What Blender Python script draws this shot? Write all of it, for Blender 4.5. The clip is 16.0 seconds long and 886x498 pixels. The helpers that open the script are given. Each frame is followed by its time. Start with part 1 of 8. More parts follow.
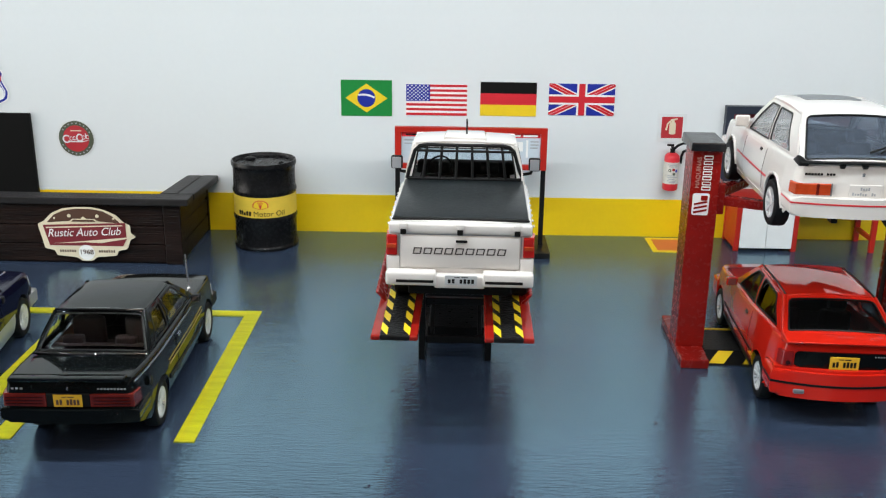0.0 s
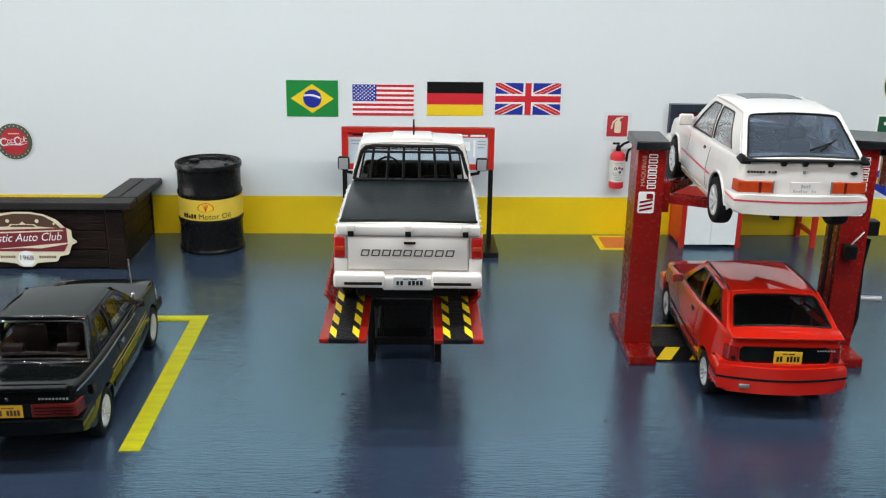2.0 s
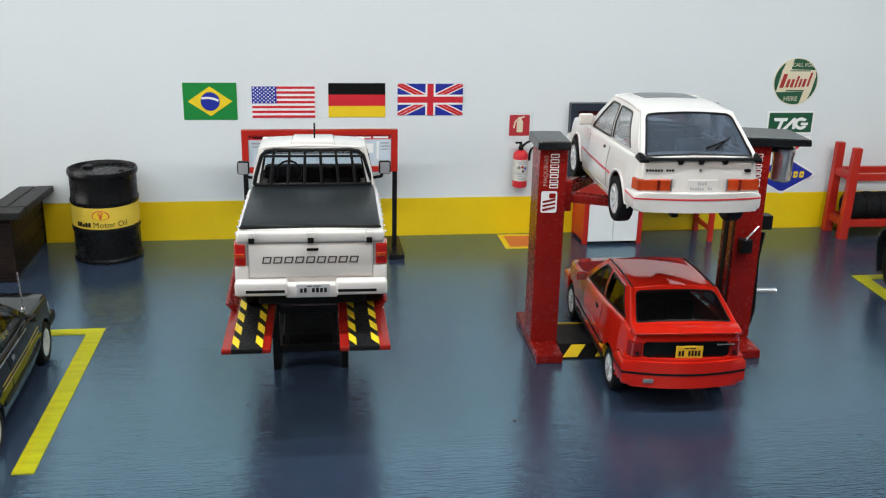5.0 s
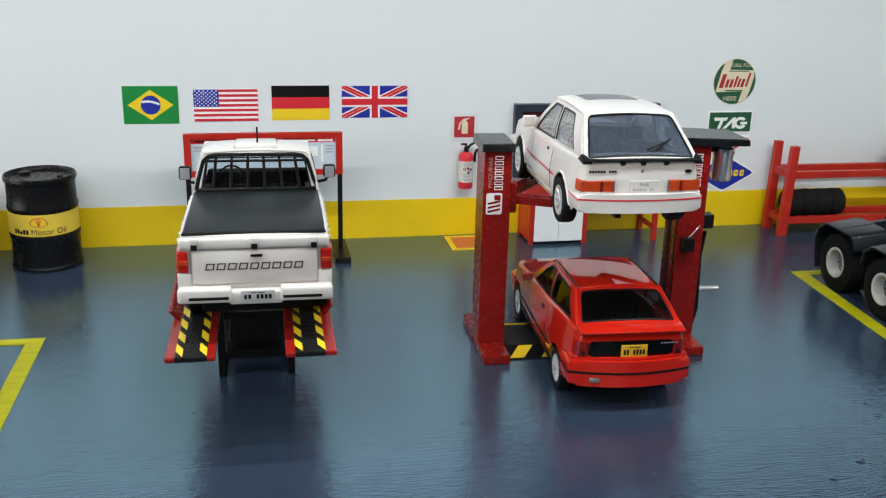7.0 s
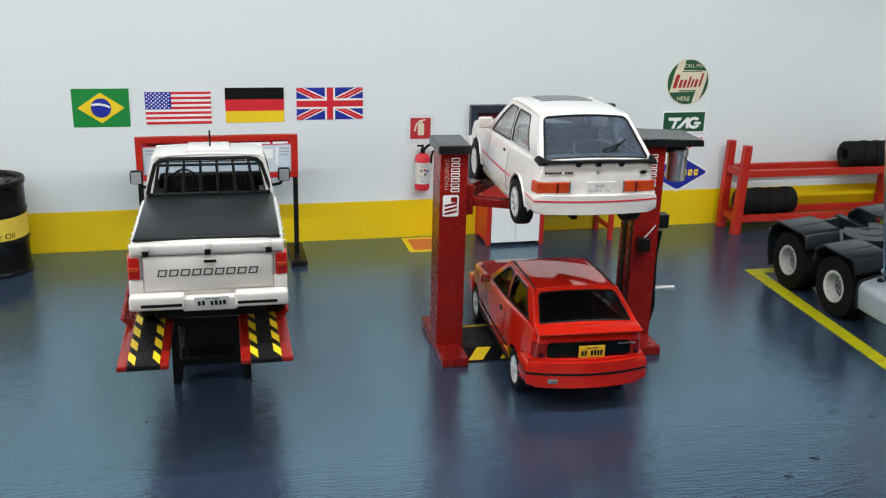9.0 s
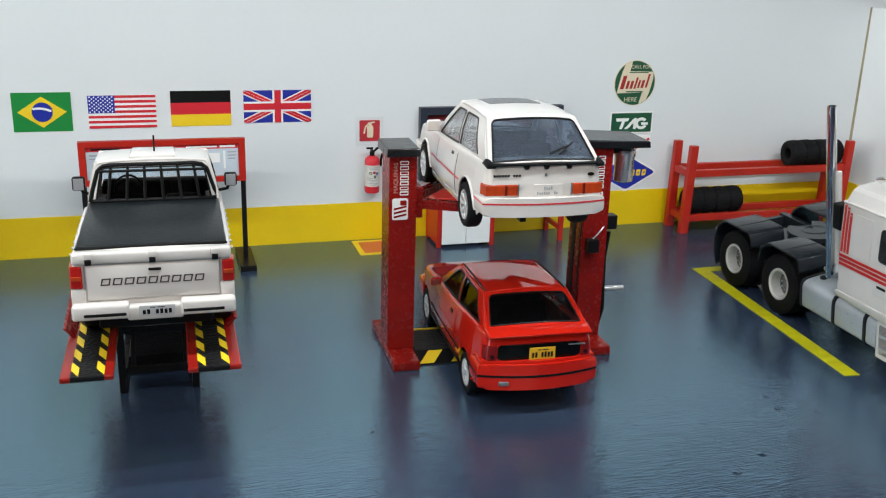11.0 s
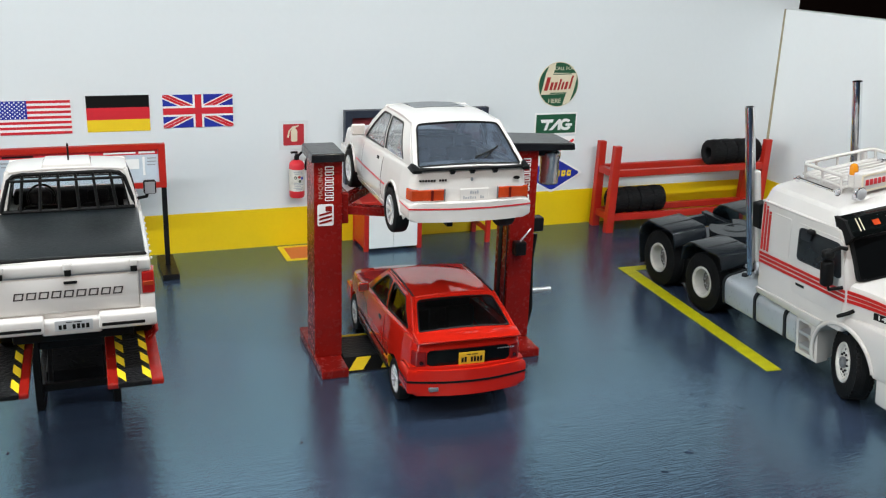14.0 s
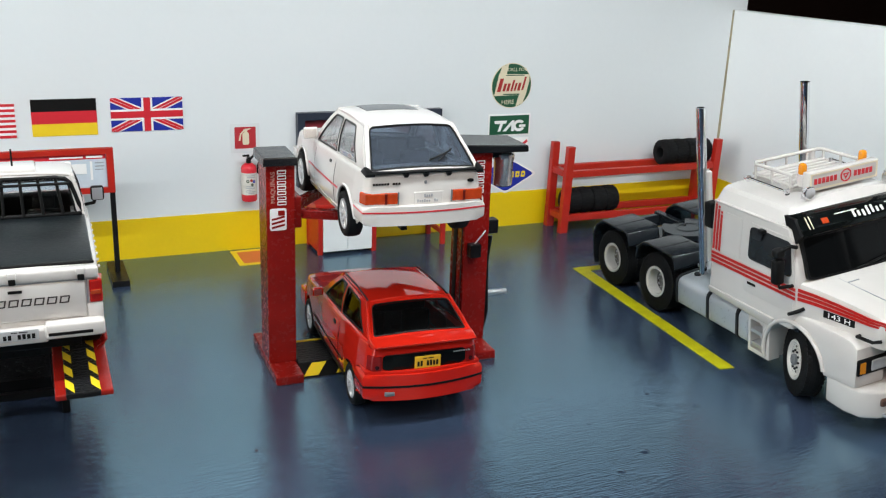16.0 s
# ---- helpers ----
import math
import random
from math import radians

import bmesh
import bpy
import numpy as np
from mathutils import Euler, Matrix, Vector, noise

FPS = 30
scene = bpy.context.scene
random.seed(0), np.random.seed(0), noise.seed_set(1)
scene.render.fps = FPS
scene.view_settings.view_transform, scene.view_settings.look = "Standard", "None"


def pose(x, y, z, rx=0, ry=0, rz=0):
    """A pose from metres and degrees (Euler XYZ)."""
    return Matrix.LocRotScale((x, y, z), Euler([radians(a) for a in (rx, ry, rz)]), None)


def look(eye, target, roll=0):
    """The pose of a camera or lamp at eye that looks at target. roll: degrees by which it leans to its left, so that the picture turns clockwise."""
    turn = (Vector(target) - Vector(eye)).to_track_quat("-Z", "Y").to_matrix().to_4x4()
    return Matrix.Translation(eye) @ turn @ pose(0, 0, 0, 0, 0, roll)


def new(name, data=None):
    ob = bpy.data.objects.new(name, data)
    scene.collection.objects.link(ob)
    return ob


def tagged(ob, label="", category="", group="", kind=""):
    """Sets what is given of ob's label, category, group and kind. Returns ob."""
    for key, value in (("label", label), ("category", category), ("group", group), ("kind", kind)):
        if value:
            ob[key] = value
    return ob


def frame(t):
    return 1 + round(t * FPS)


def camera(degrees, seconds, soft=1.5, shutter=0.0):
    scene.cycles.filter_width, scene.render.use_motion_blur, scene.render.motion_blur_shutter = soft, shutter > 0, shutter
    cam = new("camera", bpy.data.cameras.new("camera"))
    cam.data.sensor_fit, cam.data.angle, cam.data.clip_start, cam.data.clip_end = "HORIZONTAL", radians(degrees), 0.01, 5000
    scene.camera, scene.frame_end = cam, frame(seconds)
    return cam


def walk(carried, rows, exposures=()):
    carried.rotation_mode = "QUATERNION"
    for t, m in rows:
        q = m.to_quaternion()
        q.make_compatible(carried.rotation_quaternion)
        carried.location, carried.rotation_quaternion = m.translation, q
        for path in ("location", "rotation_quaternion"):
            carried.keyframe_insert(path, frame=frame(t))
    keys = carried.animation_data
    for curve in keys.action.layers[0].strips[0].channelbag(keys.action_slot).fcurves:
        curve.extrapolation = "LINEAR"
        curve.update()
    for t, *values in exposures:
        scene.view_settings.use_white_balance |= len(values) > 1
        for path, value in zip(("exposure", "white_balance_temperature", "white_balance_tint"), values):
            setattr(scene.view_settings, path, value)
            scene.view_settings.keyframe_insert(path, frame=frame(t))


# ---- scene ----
# A 1:43 scale garage. Lengths below are in scale metres; K turns them into true metres.
K = 1 / 43.0
cam = camera(49.3, 16.0, soft=1.2)
PATH = [
    (0, (-0.00206, -0.44821, 0.13792), (-0.00401, -0.27133, 0.08027), 0.75),
    (0.5, (-0.00194, -0.44797, 0.13822), (-0.00044, -0.27112, 0.08046), 0.87),
    (1, (-0.00194, -0.44773, 0.13835), (0.00211, -0.27095, 0.08052), 0.87),
    (1.5, (-0.00179, -0.44754, 0.13838), (0.00393, -0.27080, 0.08055), 0.86),
    (2, (-0.00168, -0.44706, 0.13833), (0.00609, -0.27038, 0.08057), 0.94),
    (2.5, (-0.00155, -0.44635, 0.13825), (0.00869, -0.26978, 0.08053), 1.00),
    (3, (-0.00141, -0.44558, 0.13833), (0.01183, -0.26922, 0.08058), 1.07),
    (3.5, (-0.00117, -0.44483, 0.13843), (0.01528, -0.26873, 0.08071), 1.15),
    (4, (-0.00091, -0.44423, 0.13864), (0.01888, -0.26850, 0.08084), 1.18),
    (6.5, (0.00023, -0.44421, 0.13964), (0.03284, -0.27029, 0.08218), 1.42),
    (7, (0.00044, -0.44376, 0.13987), (0.03560, -0.27036, 0.08236), 1.44),
    (7.5, (0.00065, -0.44311, 0.13991), (0.03793, -0.27014, 0.08244), 1.49),
    (8, (0.00090, -0.44275, 0.13995), (0.04028, -0.27021, 0.08259), 1.54),
    (8.5, (0.00107, -0.44250, 0.14006), (0.04239, -0.27039, 0.08274), 1.55),
    (9, (0.00129, -0.44223, 0.14016), (0.04425, -0.27051, 0.08289), 1.61),
    (11.5, (0.00275, -0.44111, 0.14121), (0.05662, -0.27240, 0.08423), 1.83),
    (12, (0.00289, -0.44076, 0.14136), (0.05867, -0.27265, 0.08443), 1.87),
    (12.5, (0.00320, -0.44033, 0.14153), (0.06097, -0.27288, 0.08465), 1.95),
    (13, (0.00362, -0.43998, 0.14178), (0.06419, -0.27349, 0.08499), 1.99),
    (13.5, (0.00377, -0.43949, 0.14190), (0.06668, -0.27385, 0.08517), 2.05),
    (14, (0.00392, -0.43891, 0.14187), (0.06860, -0.27391, 0.08526), 2.08),
    (14.5, (0.00418, -0.43853, 0.14184), (0.07107, -0.27437, 0.08538), 2.11),
    (15, (0.00432, -0.43829, 0.14199), (0.07267, -0.27472, 0.08555), 2.15),
    (15.5, (0.00459, -0.43797, 0.14225), (0.07474, -0.27515, 0.08586), 2.17),
    (16, (0.00489, -0.43734, 0.14232), (0.07747, -0.27554, 0.08605), 2.23),
]
walk(cam, [(t, look(eye, target, roll)) for t, eye, target, roll in PATH],
     exposures=[(0.0, 0.03), (1.2, 0.0), (3.0, -0.12), (11.5, -0.12), (13.0, -0.06), (16.0, 0.0)])

# ---- light ----
world = bpy.data.worlds.new("room_air")
scene.world = world
world.use_nodes = True
world.node_tree.nodes["Background"].inputs[0].default_value = (0.75, 0.85, 1.0, 1)
world.node_tree.nodes["Background"].inputs[1].default_value = 0.02


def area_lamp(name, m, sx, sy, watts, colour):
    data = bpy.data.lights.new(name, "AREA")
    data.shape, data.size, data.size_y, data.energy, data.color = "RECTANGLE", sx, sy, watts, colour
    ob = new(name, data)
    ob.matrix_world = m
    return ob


# Added warm fill from behind the camera for faces turned towards it.
area_lamp("front_fill_light", look((0.1, -1.04, 0.71), (0.1, -0.2, 0.0)), 0.48, 0.48, 2.1, (1.0, 0.66, 0.50))
# Fill from an unseen source on the left, brightening flanks and side wall.
area_lamp("left_fill_light", look((-1.04, -0.33, 0.21), (0.25, -0.12, 0.05)), 0.7, 0.32, 6.8, (0.99, 0.95, 0.89))
LED_POWER = (1155.0, 340.0)


# ---- materials ----
def mat(name, colour, rough=0.5, metal=0.0, vary=0.10, scale=3.0, fine=40.0, bump=0.0, stretch=(1, 1, 1), coat=0.0,
        rvary=0.08, spec=None, tint=None):
    """A surface with variation of colour at two scales, uneven gloss and fine relief; scales are per scale metre."""
    m = bpy.data.materials.new(name)
    m.use_nodes = True
    nt = m.node_tree
    n, ln = nt.nodes, nt.links
    b = n["Principled BSDF"]
    b.inputs["Metallic"].default_value = metal
    b.inputs["Coat Weight"].default_value = coat
    b.inputs["Coat Roughness"].default_value = 0.016
    if spec is None:
        spec = 0.12 if max(colour) < 0.035 and metal == 0 else 0.4
    b.inputs["Specular IOR Level"].default_value = spec
    tc, mp = n.new("ShaderNodeTexCoord"), n.new("ShaderNodeMapping")
    mp.inputs["Scale"].default_value = [43.0 * s for s in stretch]
    ln.new(tc.outputs["Object"], mp.inputs["Vector"])
    big, small = n.new("ShaderNodeTexNoise"), n.new("ShaderNodeTexNoise")
    big.inputs["Scale"].default_value, small.inputs["Scale"].default_value = scale, fine
    big.inputs["Detail"].default_value, small.inputs["Detail"].default_value = 3, 4
    for t in (big, small):
        ln.new(mp.outputs[0], t.inputs["Vector"])
    add = n.new("ShaderNodeMath")
    add.operation = "MULTIPLY_ADD"
    add.inputs[1].default_value = 0.35
    ln.new(small.outputs["Fac"], add.inputs[0])
    ln.new(big.outputs["Fac"], add.inputs[2])
    ramp = n.new("ShaderNodeMapRange")
    ramp.inputs["From Min"].default_value, ramp.inputs["From Max"].default_value = 0.4, 0.95
    ln.new(add.outputs[0], ramp.inputs["Value"])
    mix = n.new("ShaderNodeMix")
    mix.data_type = "RGBA"
    other = tint or tuple(c * (1 - 2.2 * vary) for c in colour)
    mix.inputs[6].default_value = (*colour, 1)
    mix.inputs[7].default_value = (*other, 1)
    ln.new(ramp.outputs[0], mix.inputs[0])
    ln.new(mix.outputs[2], b.inputs["Base Color"])
    rr = n.new("ShaderNodeMapRange")
    rr.inputs["To Min"].default_value, rr.inputs["To Max"].default_value = max(0.02, rough - rvary), min(1, rough + rvary)
    ln.new(small.outputs["Fac"], rr.inputs["Value"])
    ln.new(rr.outputs[0], b.inputs["Roughness"])
    if bump:
        bp = n.new("ShaderNodeBump")
        bp.inputs["Strength"].default_value = min(1.0, bump)
        bp.inputs["Distance"].default_value = 0.02 * K
        ln.new(small.outputs["Fac"], bp.inputs["Height"])
        ln.new(bp.outputs[0], b.inputs["Normal"])
    return m


def glass(name, colour, rough=0.0):
    m = bpy.data.materials.new(name)
    m.use_nodes = True
    b = m.node_tree.nodes["Principled BSDF"]
    b.inputs["Base Color"].default_value = (*colour, 1)
    b.inputs["Transmission Weight"].default_value = 1.0
    b.inputs["Roughness"].default_value = rough
    b.inputs["IOR"].default_value = 1.16
    return m


def glowing(name, colour, strength):
    m = bpy.data.materials.new(name)
    m.use_nodes = True
    b = m.node_tree.nodes["Principled BSDF"]
    b.inputs["Emission Color"].default_value = (*colour, 1)
    b.inputs["Emission Strength"].default_value = strength
    return m


def floor_paint():
    """Slate-blue gloss paint on a wooden board: fine grain lying along the back wall, brush marks and a few specks."""
    m = mat("slate_blue_floor_paint", (0.040, 0.060, 0.104), 0.15, 0, 0.16, 0.55, 5.0, 0, (0.5, 1, 1), rvary=0.04, spec=1.0)
    nt = m.node_tree
    n, ln = nt.nodes, nt.links
    b = n["Principled BSDF"]
    b.inputs["IOR"].default_value = 2.0
    b.inputs["Specular Tint"].default_value = (0.47, 0.86, 1.0, 1)
    tc, mp = n.new("ShaderNodeTexCoord"), n.new("ShaderNodeMapping")
    mp.inputs["Scale"].default_value = (43 * 2.2, 43 * 22.0, 43)
    ln.new(tc.outputs["Object"], mp.inputs["Vector"])
    g = n.new("ShaderNodeTexNoise")
    g.inputs["Scale"].default_value, g.inputs["Detail"].default_value, g.inputs["Distortion"].default_value = 1.6, 6, 0.6
    ln.new(mp.outputs[0], g.inputs["Vector"])
    sp = n.new("ShaderNodeTexNoise")
    sp.inputs["Scale"].default_value = 43 * 3.0
    ln.new(tc.outputs["Object"], sp.inputs["Vector"])
    both = n.new("ShaderNodeMath")
    both.operation = "MULTIPLY_ADD"
    both.inputs[1].default_value = 0.5
    ln.new(sp.outputs["Fac"], both.inputs[0])
    ln.new(g.outputs["Fac"], both.inputs[2])
    bp = n.new("ShaderNodeBump")
    bp.inputs["Strength"].default_value, bp.inputs["Distance"].default_value = 0.24, 0.02 * K
    vo, cut = n.new("ShaderNodeTexVoronoi"), n.new("ShaderNodeMapRange")
    vo.inputs["Scale"].default_value = 43 * 1.7
    cut.inputs["From Min"].default_value, cut.inputs["From Max"].default_value = 0.03, 0.085
    cut.inputs["To Min"].default_value, cut.inputs["To Max"].default_value = 0.9, 0.0
    ln.new(tc.outputs["Object"], vo.inputs["Vector"])
    ln.new(vo.outputs["Distance"], cut.inputs["Value"])
    plus = n.new("ShaderNodeMath")
    ln.new(both.outputs[0], plus.inputs[0])
    ln.new(cut.outputs[0], plus.inputs[1])
    ln.new(plus.outputs[0], bp.inputs["Height"])
    ln.new(bp.outputs[0], b.inputs["Normal"])
    return m


M_FLOOR = floor_paint()
M_RUNRED = mat("runway_red_paint", (0.31, 0.013, 0.008), 0.24, 0, 0.14, 1.6, 18, 0.3)
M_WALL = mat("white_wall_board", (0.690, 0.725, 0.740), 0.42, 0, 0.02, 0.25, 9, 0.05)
# Back wall white made lighter in colour so the side board looks better lit.
M_SIDEWALL = mat("lightened_side_board", (0.80, 0.835, 0.85), 0.36, 0, 0.02, 0.25, 9, 0.05)
M_STRIPE = mat("yellow_wall_paint", (0.80, 0.55, 0.004), 0.4, 0, 0.05, 0.6, 14, 0.08)
M_TAPE = mat("yellow_floor_tape", (0.66, 0.63, 0.006), 0.42, 0, 0.16, 2.5, 26, 0.6, (0.5, 3, 1))
M_RED = mat("red_gloss_paint", (0.28, 0.011, 0.008), 0.26, 0, 0.18, 1.6, 18, 0.25, spec=0.25)
M_REDBR = mat("bright_red_paint", (0.47, 0.019, 0.010), 0.35, 0, 0.12, 1.6, 18, 0.15)
M_BLACK = mat("black_gloss_paint", (0.012, 0.012, 0.013), 0.3, 0, 0.2, 2.0, 16, 0.3)
M_CAP = mat("black_cap_paint", (0.010, 0.011, 0.013), 0.22, 0, 0.25, 2.0, 9, 0.3, spec=0.45)
M_DRUM = mat("black_drum_enamel", (0.010, 0.010, 0.011), 0.27, 0, 0.2, 2.0, 14, 0.25)
M_LABEL = mat("yellow_drum_label", (0.80, 0.56, 0.06), 0.5, 0, 0.08, 2.0, 20, 0.05)
M_WOOD = mat("dark_stained_wood", (0.019, 0.0095, 0.0075), 0.38, 0, 0.35, 1.6, 9, 1.0, (0.35, 1, 4), tint=(0.004, 0.003, 0.003))
M_WOODTOP = mat("dark_worn_wood_top", (0.027, 0.025, 0.026), 0.42, 0, 0.35, 1.4, 9, 0.6, (0.5, 2.5, 1), tint=(0.014, 0.013, 0.013))
M_STEEL = mat("polished_steel", (0.78, 0.78, 0.79), 0.24, 0.85, 0.05, 3, 20)
M_CHROME = mat("chrome_plate", (0.85, 0.85, 0.87), 0.06, 1.0, 0.02, 3, 20, rvary=0.03)
M_SILVER = mat("silver_plastic_paint", (0.50, 0.51, 0.53), 0.34, 0.55, 0.05, 3, 30)
M_RIM = mat("silver_wheel_paint", (0.72, 0.73, 0.74), 0.2, 0.4, 0.05, 3, 30)
M_TYRE = mat("tyre_rubber", (0.010, 0.0105, 0.0115), 0.62, 0, 0.2, 4, 26, 0.25)
M_PLAST = mat("black_plastic", (0.009, 0.0095, 0.010), 0.42, 0, 0.15, 3, 30, 0.1)
M_GREYPL = mat("dark_grey_plastic", (0.022, 0.025, 0.029), 0.42, 0, 0.15, 3, 30, 0.08)
M_WHITE = mat("white_print", (0.82, 0.82, 0.81), 0.4, 0, 0.03, 2, 20)
M_CREAM = mat("cream_print", (0.72, 0.64, 0.47), 0.45, 0, 0.06, 2, 20)
M_PRED = mat("red_print", (0.60, 0.022, 0.035), 0.4, 0, 0.05, 2, 20)
M_PORANGE = mat("orange_red_floor_paint", (0.62, 0.13, 0.05), 0.35, 0, 0.08, 2, 20, 0.1)
M_PMAROON = mat("maroon_print", (0.19, 0.022, 0.030), 0.4, 0, 0.08, 2, 20)
M_PBROWN = mat("brown_print", (0.09, 0.045, 0.03), 0.4, 0, 0.08, 2, 20)
M_PGREEN = mat("green_print", (0.012, 0.23, 0.045), 0.4, 0, 0.05, 2, 20)
M_PDGREEN = mat("dark_green_print", (0.010, 0.085, 0.040), 0.4, 0, 0.05, 2, 20)
M_PYELLOW = mat("yellow_print", (0.82, 0.58, 0.02), 0.4, 0, 0.04, 2, 20)
M_PBLUE = mat("blue_print", (0.014, 0.028, 0.31), 0.4, 0, 0.05, 2, 20)
M_PBLACK = mat("black_print", (0.008, 0.008, 0.008), 0.4, 0, 0.05, 2, 20)
M_PINK = mat("brown_grey_print", (0.06, 0.05, 0.048), 0.35, 0, 0.1, 4, 20)
M_DRED = mat("deep_red_print", (0.36, 0.018, 0.014), 0.4, 0, 0.05, 2, 20)
M_PGREY = mat("grey_print", (0.33, 0.35, 0.37), 0.45, 0, 0.05, 2, 20)
M_PALEBLUE = mat("pale_blue_chart_paper", (0.55, 0.63, 0.70), 0.4, 0, 0.08, 1.5, 12)
M_CARD = mat("pale_grey_card", (0.67, 0.695, 0.705), 0.45, 0, 0.04, 2, 20)
M_FADED = mat("faded_red_print", (0.47, 0.032, 0.042), 0.45, 0, 0.08, 3, 30)
M_DIM = mat("dim_pink_print", (0.46, 0.24, 0.20), 0.4, 0, 0.08, 3, 30)
M_BEIGE = mat("beige_label_paper", (0.68, 0.66, 0.60), 0.5, 0, 0.15, 6, 30)
M_GREEN = mat("olive_print", (0.085, 0.10, 0.065), 0.5, 0, 0.1, 2, 20)


# ---- mesh helpers ----
def thing(name, label, category, x=0, y=0, z=0, rz=0, group="", kind="", rx=0):
    ob = new(name)
    ob.empty_display_size = 0.01
    ob.matrix_world = pose(x * K, y * K, z * K, rx, 0, rz)
    return tagged(ob, label, category, group, kind)


def part(name, bm, material, parent=None, label="", smooth=None):
    """Links bm as one mesh under parent. smooth: the angle in degrees above which edges stay sharp."""
    bmesh.ops.recalc_face_normals(bm, faces=bm.faces[:])
    if smooth:
        for e in bm.edges:
            e.smooth = len(e.link_faces) == 2 and e.calc_face_angle(0) < radians(smooth)
        for fc in bm.faces:
            fc.smooth = True
    bmesh.ops.scale(bm, vec=(K, K, K), verts=bm.verts[:])
    me = bpy.data.meshes.new(name)
    bm.to_mesh(me)
    bm.free()
    me.materials.append(material)
    ob = new(name, me)
    if parent:
        ob.parent = parent
    if label:
        ob["label"] = label
    return ob


def box(bm, x0, x1, y0, y1, z0, z1, bevel=0.0, seg=2):
    vs = [bm.verts.new(p) for p in ((x0, y0, z0), (x1, y0, z0), (x1, y1, z0), (x0, y1, z0), (x0, y0, z1), (x1, y0, z1), (x1, y1, z1), (x0, y1, z1))]
    fs = [bm.faces.new([vs[i] for i in q]) for q in ((3, 2, 1, 0), (4, 5, 6, 7), (0, 1, 5, 4), (1, 2, 6, 5), (2, 3, 7, 6), (3, 0, 4, 7))]
    if bevel:
        bmesh.ops.bevel(bm, geom=list({e for fc in fs for e in fc.edges}), offset=bevel, segments=seg, affect="EDGES", profile=0.5)
    return bm


def hexa(bm, pts, bevel=0.0, seg=2):
    """A six-sided block from eight corners: four below, four above, each going round."""
    vs = [bm.verts.new(p) for p in pts]
    fs = [bm.faces.new([vs[i] for i in q]) for q in ((3, 2, 1, 0), (4, 5, 6, 7), (0, 1, 5, 4), (1, 2, 6, 5), (2, 3, 7, 6), (3, 0, 4, 7))]
    if bevel:
        bmesh.ops.bevel(bm, geom=list({e for fc in fs for e in fc.edges}), offset=bevel, segments=seg, affect="EDGES", profile=0.5)
    return bm


def bx(*a, **k):
    return box(bmesh.new(), *a, **k)


def lathe(bm, profile, n=32, centre=(0, 0, 0), axis="z", closed=False):
    """Turns a profile of (radius, along) about an axis."""
    rings = []
    for r, h in profile:
        ring = []
        for i in range(n):
            a = 2 * math.pi * i / n
            c, s = r * math.cos(a), r * math.sin(a)
            p = {"z": (c, s, h), "x": (h, c, s), "y": (c, h, s)}[axis]
            ring.append(bm.verts.new((p[0] + centre[0], p[1] + centre[1], p[2] + centre[2])))
        rings.append(ring)
    pairs = list(zip(rings, rings[1:])) + ([(rings[-1], rings[0])] if closed else [])
    for a, b in pairs:
        for i in range(n):
            bm.faces.new((a[i], a[(i + 1) % n], b[(i + 1) % n], b[i]))
    if not closed:
        bm.faces.new(rings[0])
        bm.faces.new(rings[-1])
    return bm


def tube(bm, pts, r, n=10, cap=True):
    """A round bar along a line of points."""
    pts = [Vector(p) for p in pts]
    rings, side = [], None
    for i, p in enumerate(pts):
        d = (pts[min(i + 1, len(pts) - 1)] - pts[max(i - 1, 0)]).normalized()
        if side is None:
            side = d.orthogonal().normalized()
        side = (side - d * side.dot(d)).normalized()
        up = d.cross(side)
        rings.append([bm.verts.new(p + r * (math.cos(2 * math.pi * k / n) * side + math.sin(2 * math.pi * k / n) * up)) for k in range(n)])
    for a, b in zip(rings, rings[1:]):
        for i in range(n):
            bm.faces.new((a[i], a[(i + 1) % n], b[(i + 1) % n], b[i]))
    if cap:
        bm.faces.new(rings[0])
        bm.faces.new(rings[-1])
    return bm


def rounded(pts, r, n=4):
    """A polygon's corners, each rounded by radius r (one number or one for each corner)."""
    out = []
    for i, p in enumerate(pts):
        p = Vector(p)
        a, b = Vector(pts[i - 1]) - p, Vector(pts[(i + 1) % len(pts)]) - p
        rr = r[i] if isinstance(r, (list, tuple)) else r
        d = min(rr, a.length * 0.45, b.length * 0.45)
        if d < 1e-5:
            out.append(tuple(p))
            continue
        s, e = p + a.normalized() * d, p + b.normalized() * d
        for k in range(n + 1):
            t = k / n
            out.append(tuple((1 - t) ** 2 * s + 2 * t * (1 - t) * p + t * t * e))
    return out


def disc(cx, cy, rx, ry=None, n=40, a0=0, a1=360):
    ry = ry or rx
    full = abs(a1 - a0) >= 360
    m = n if full else n + 1
    return [(cx + rx * math.cos(radians(a0 + (a1 - a0) * i / n)), cy + ry * math.sin(radians(a0 + (a1 - a0) * i / n))) for i in range(m)]


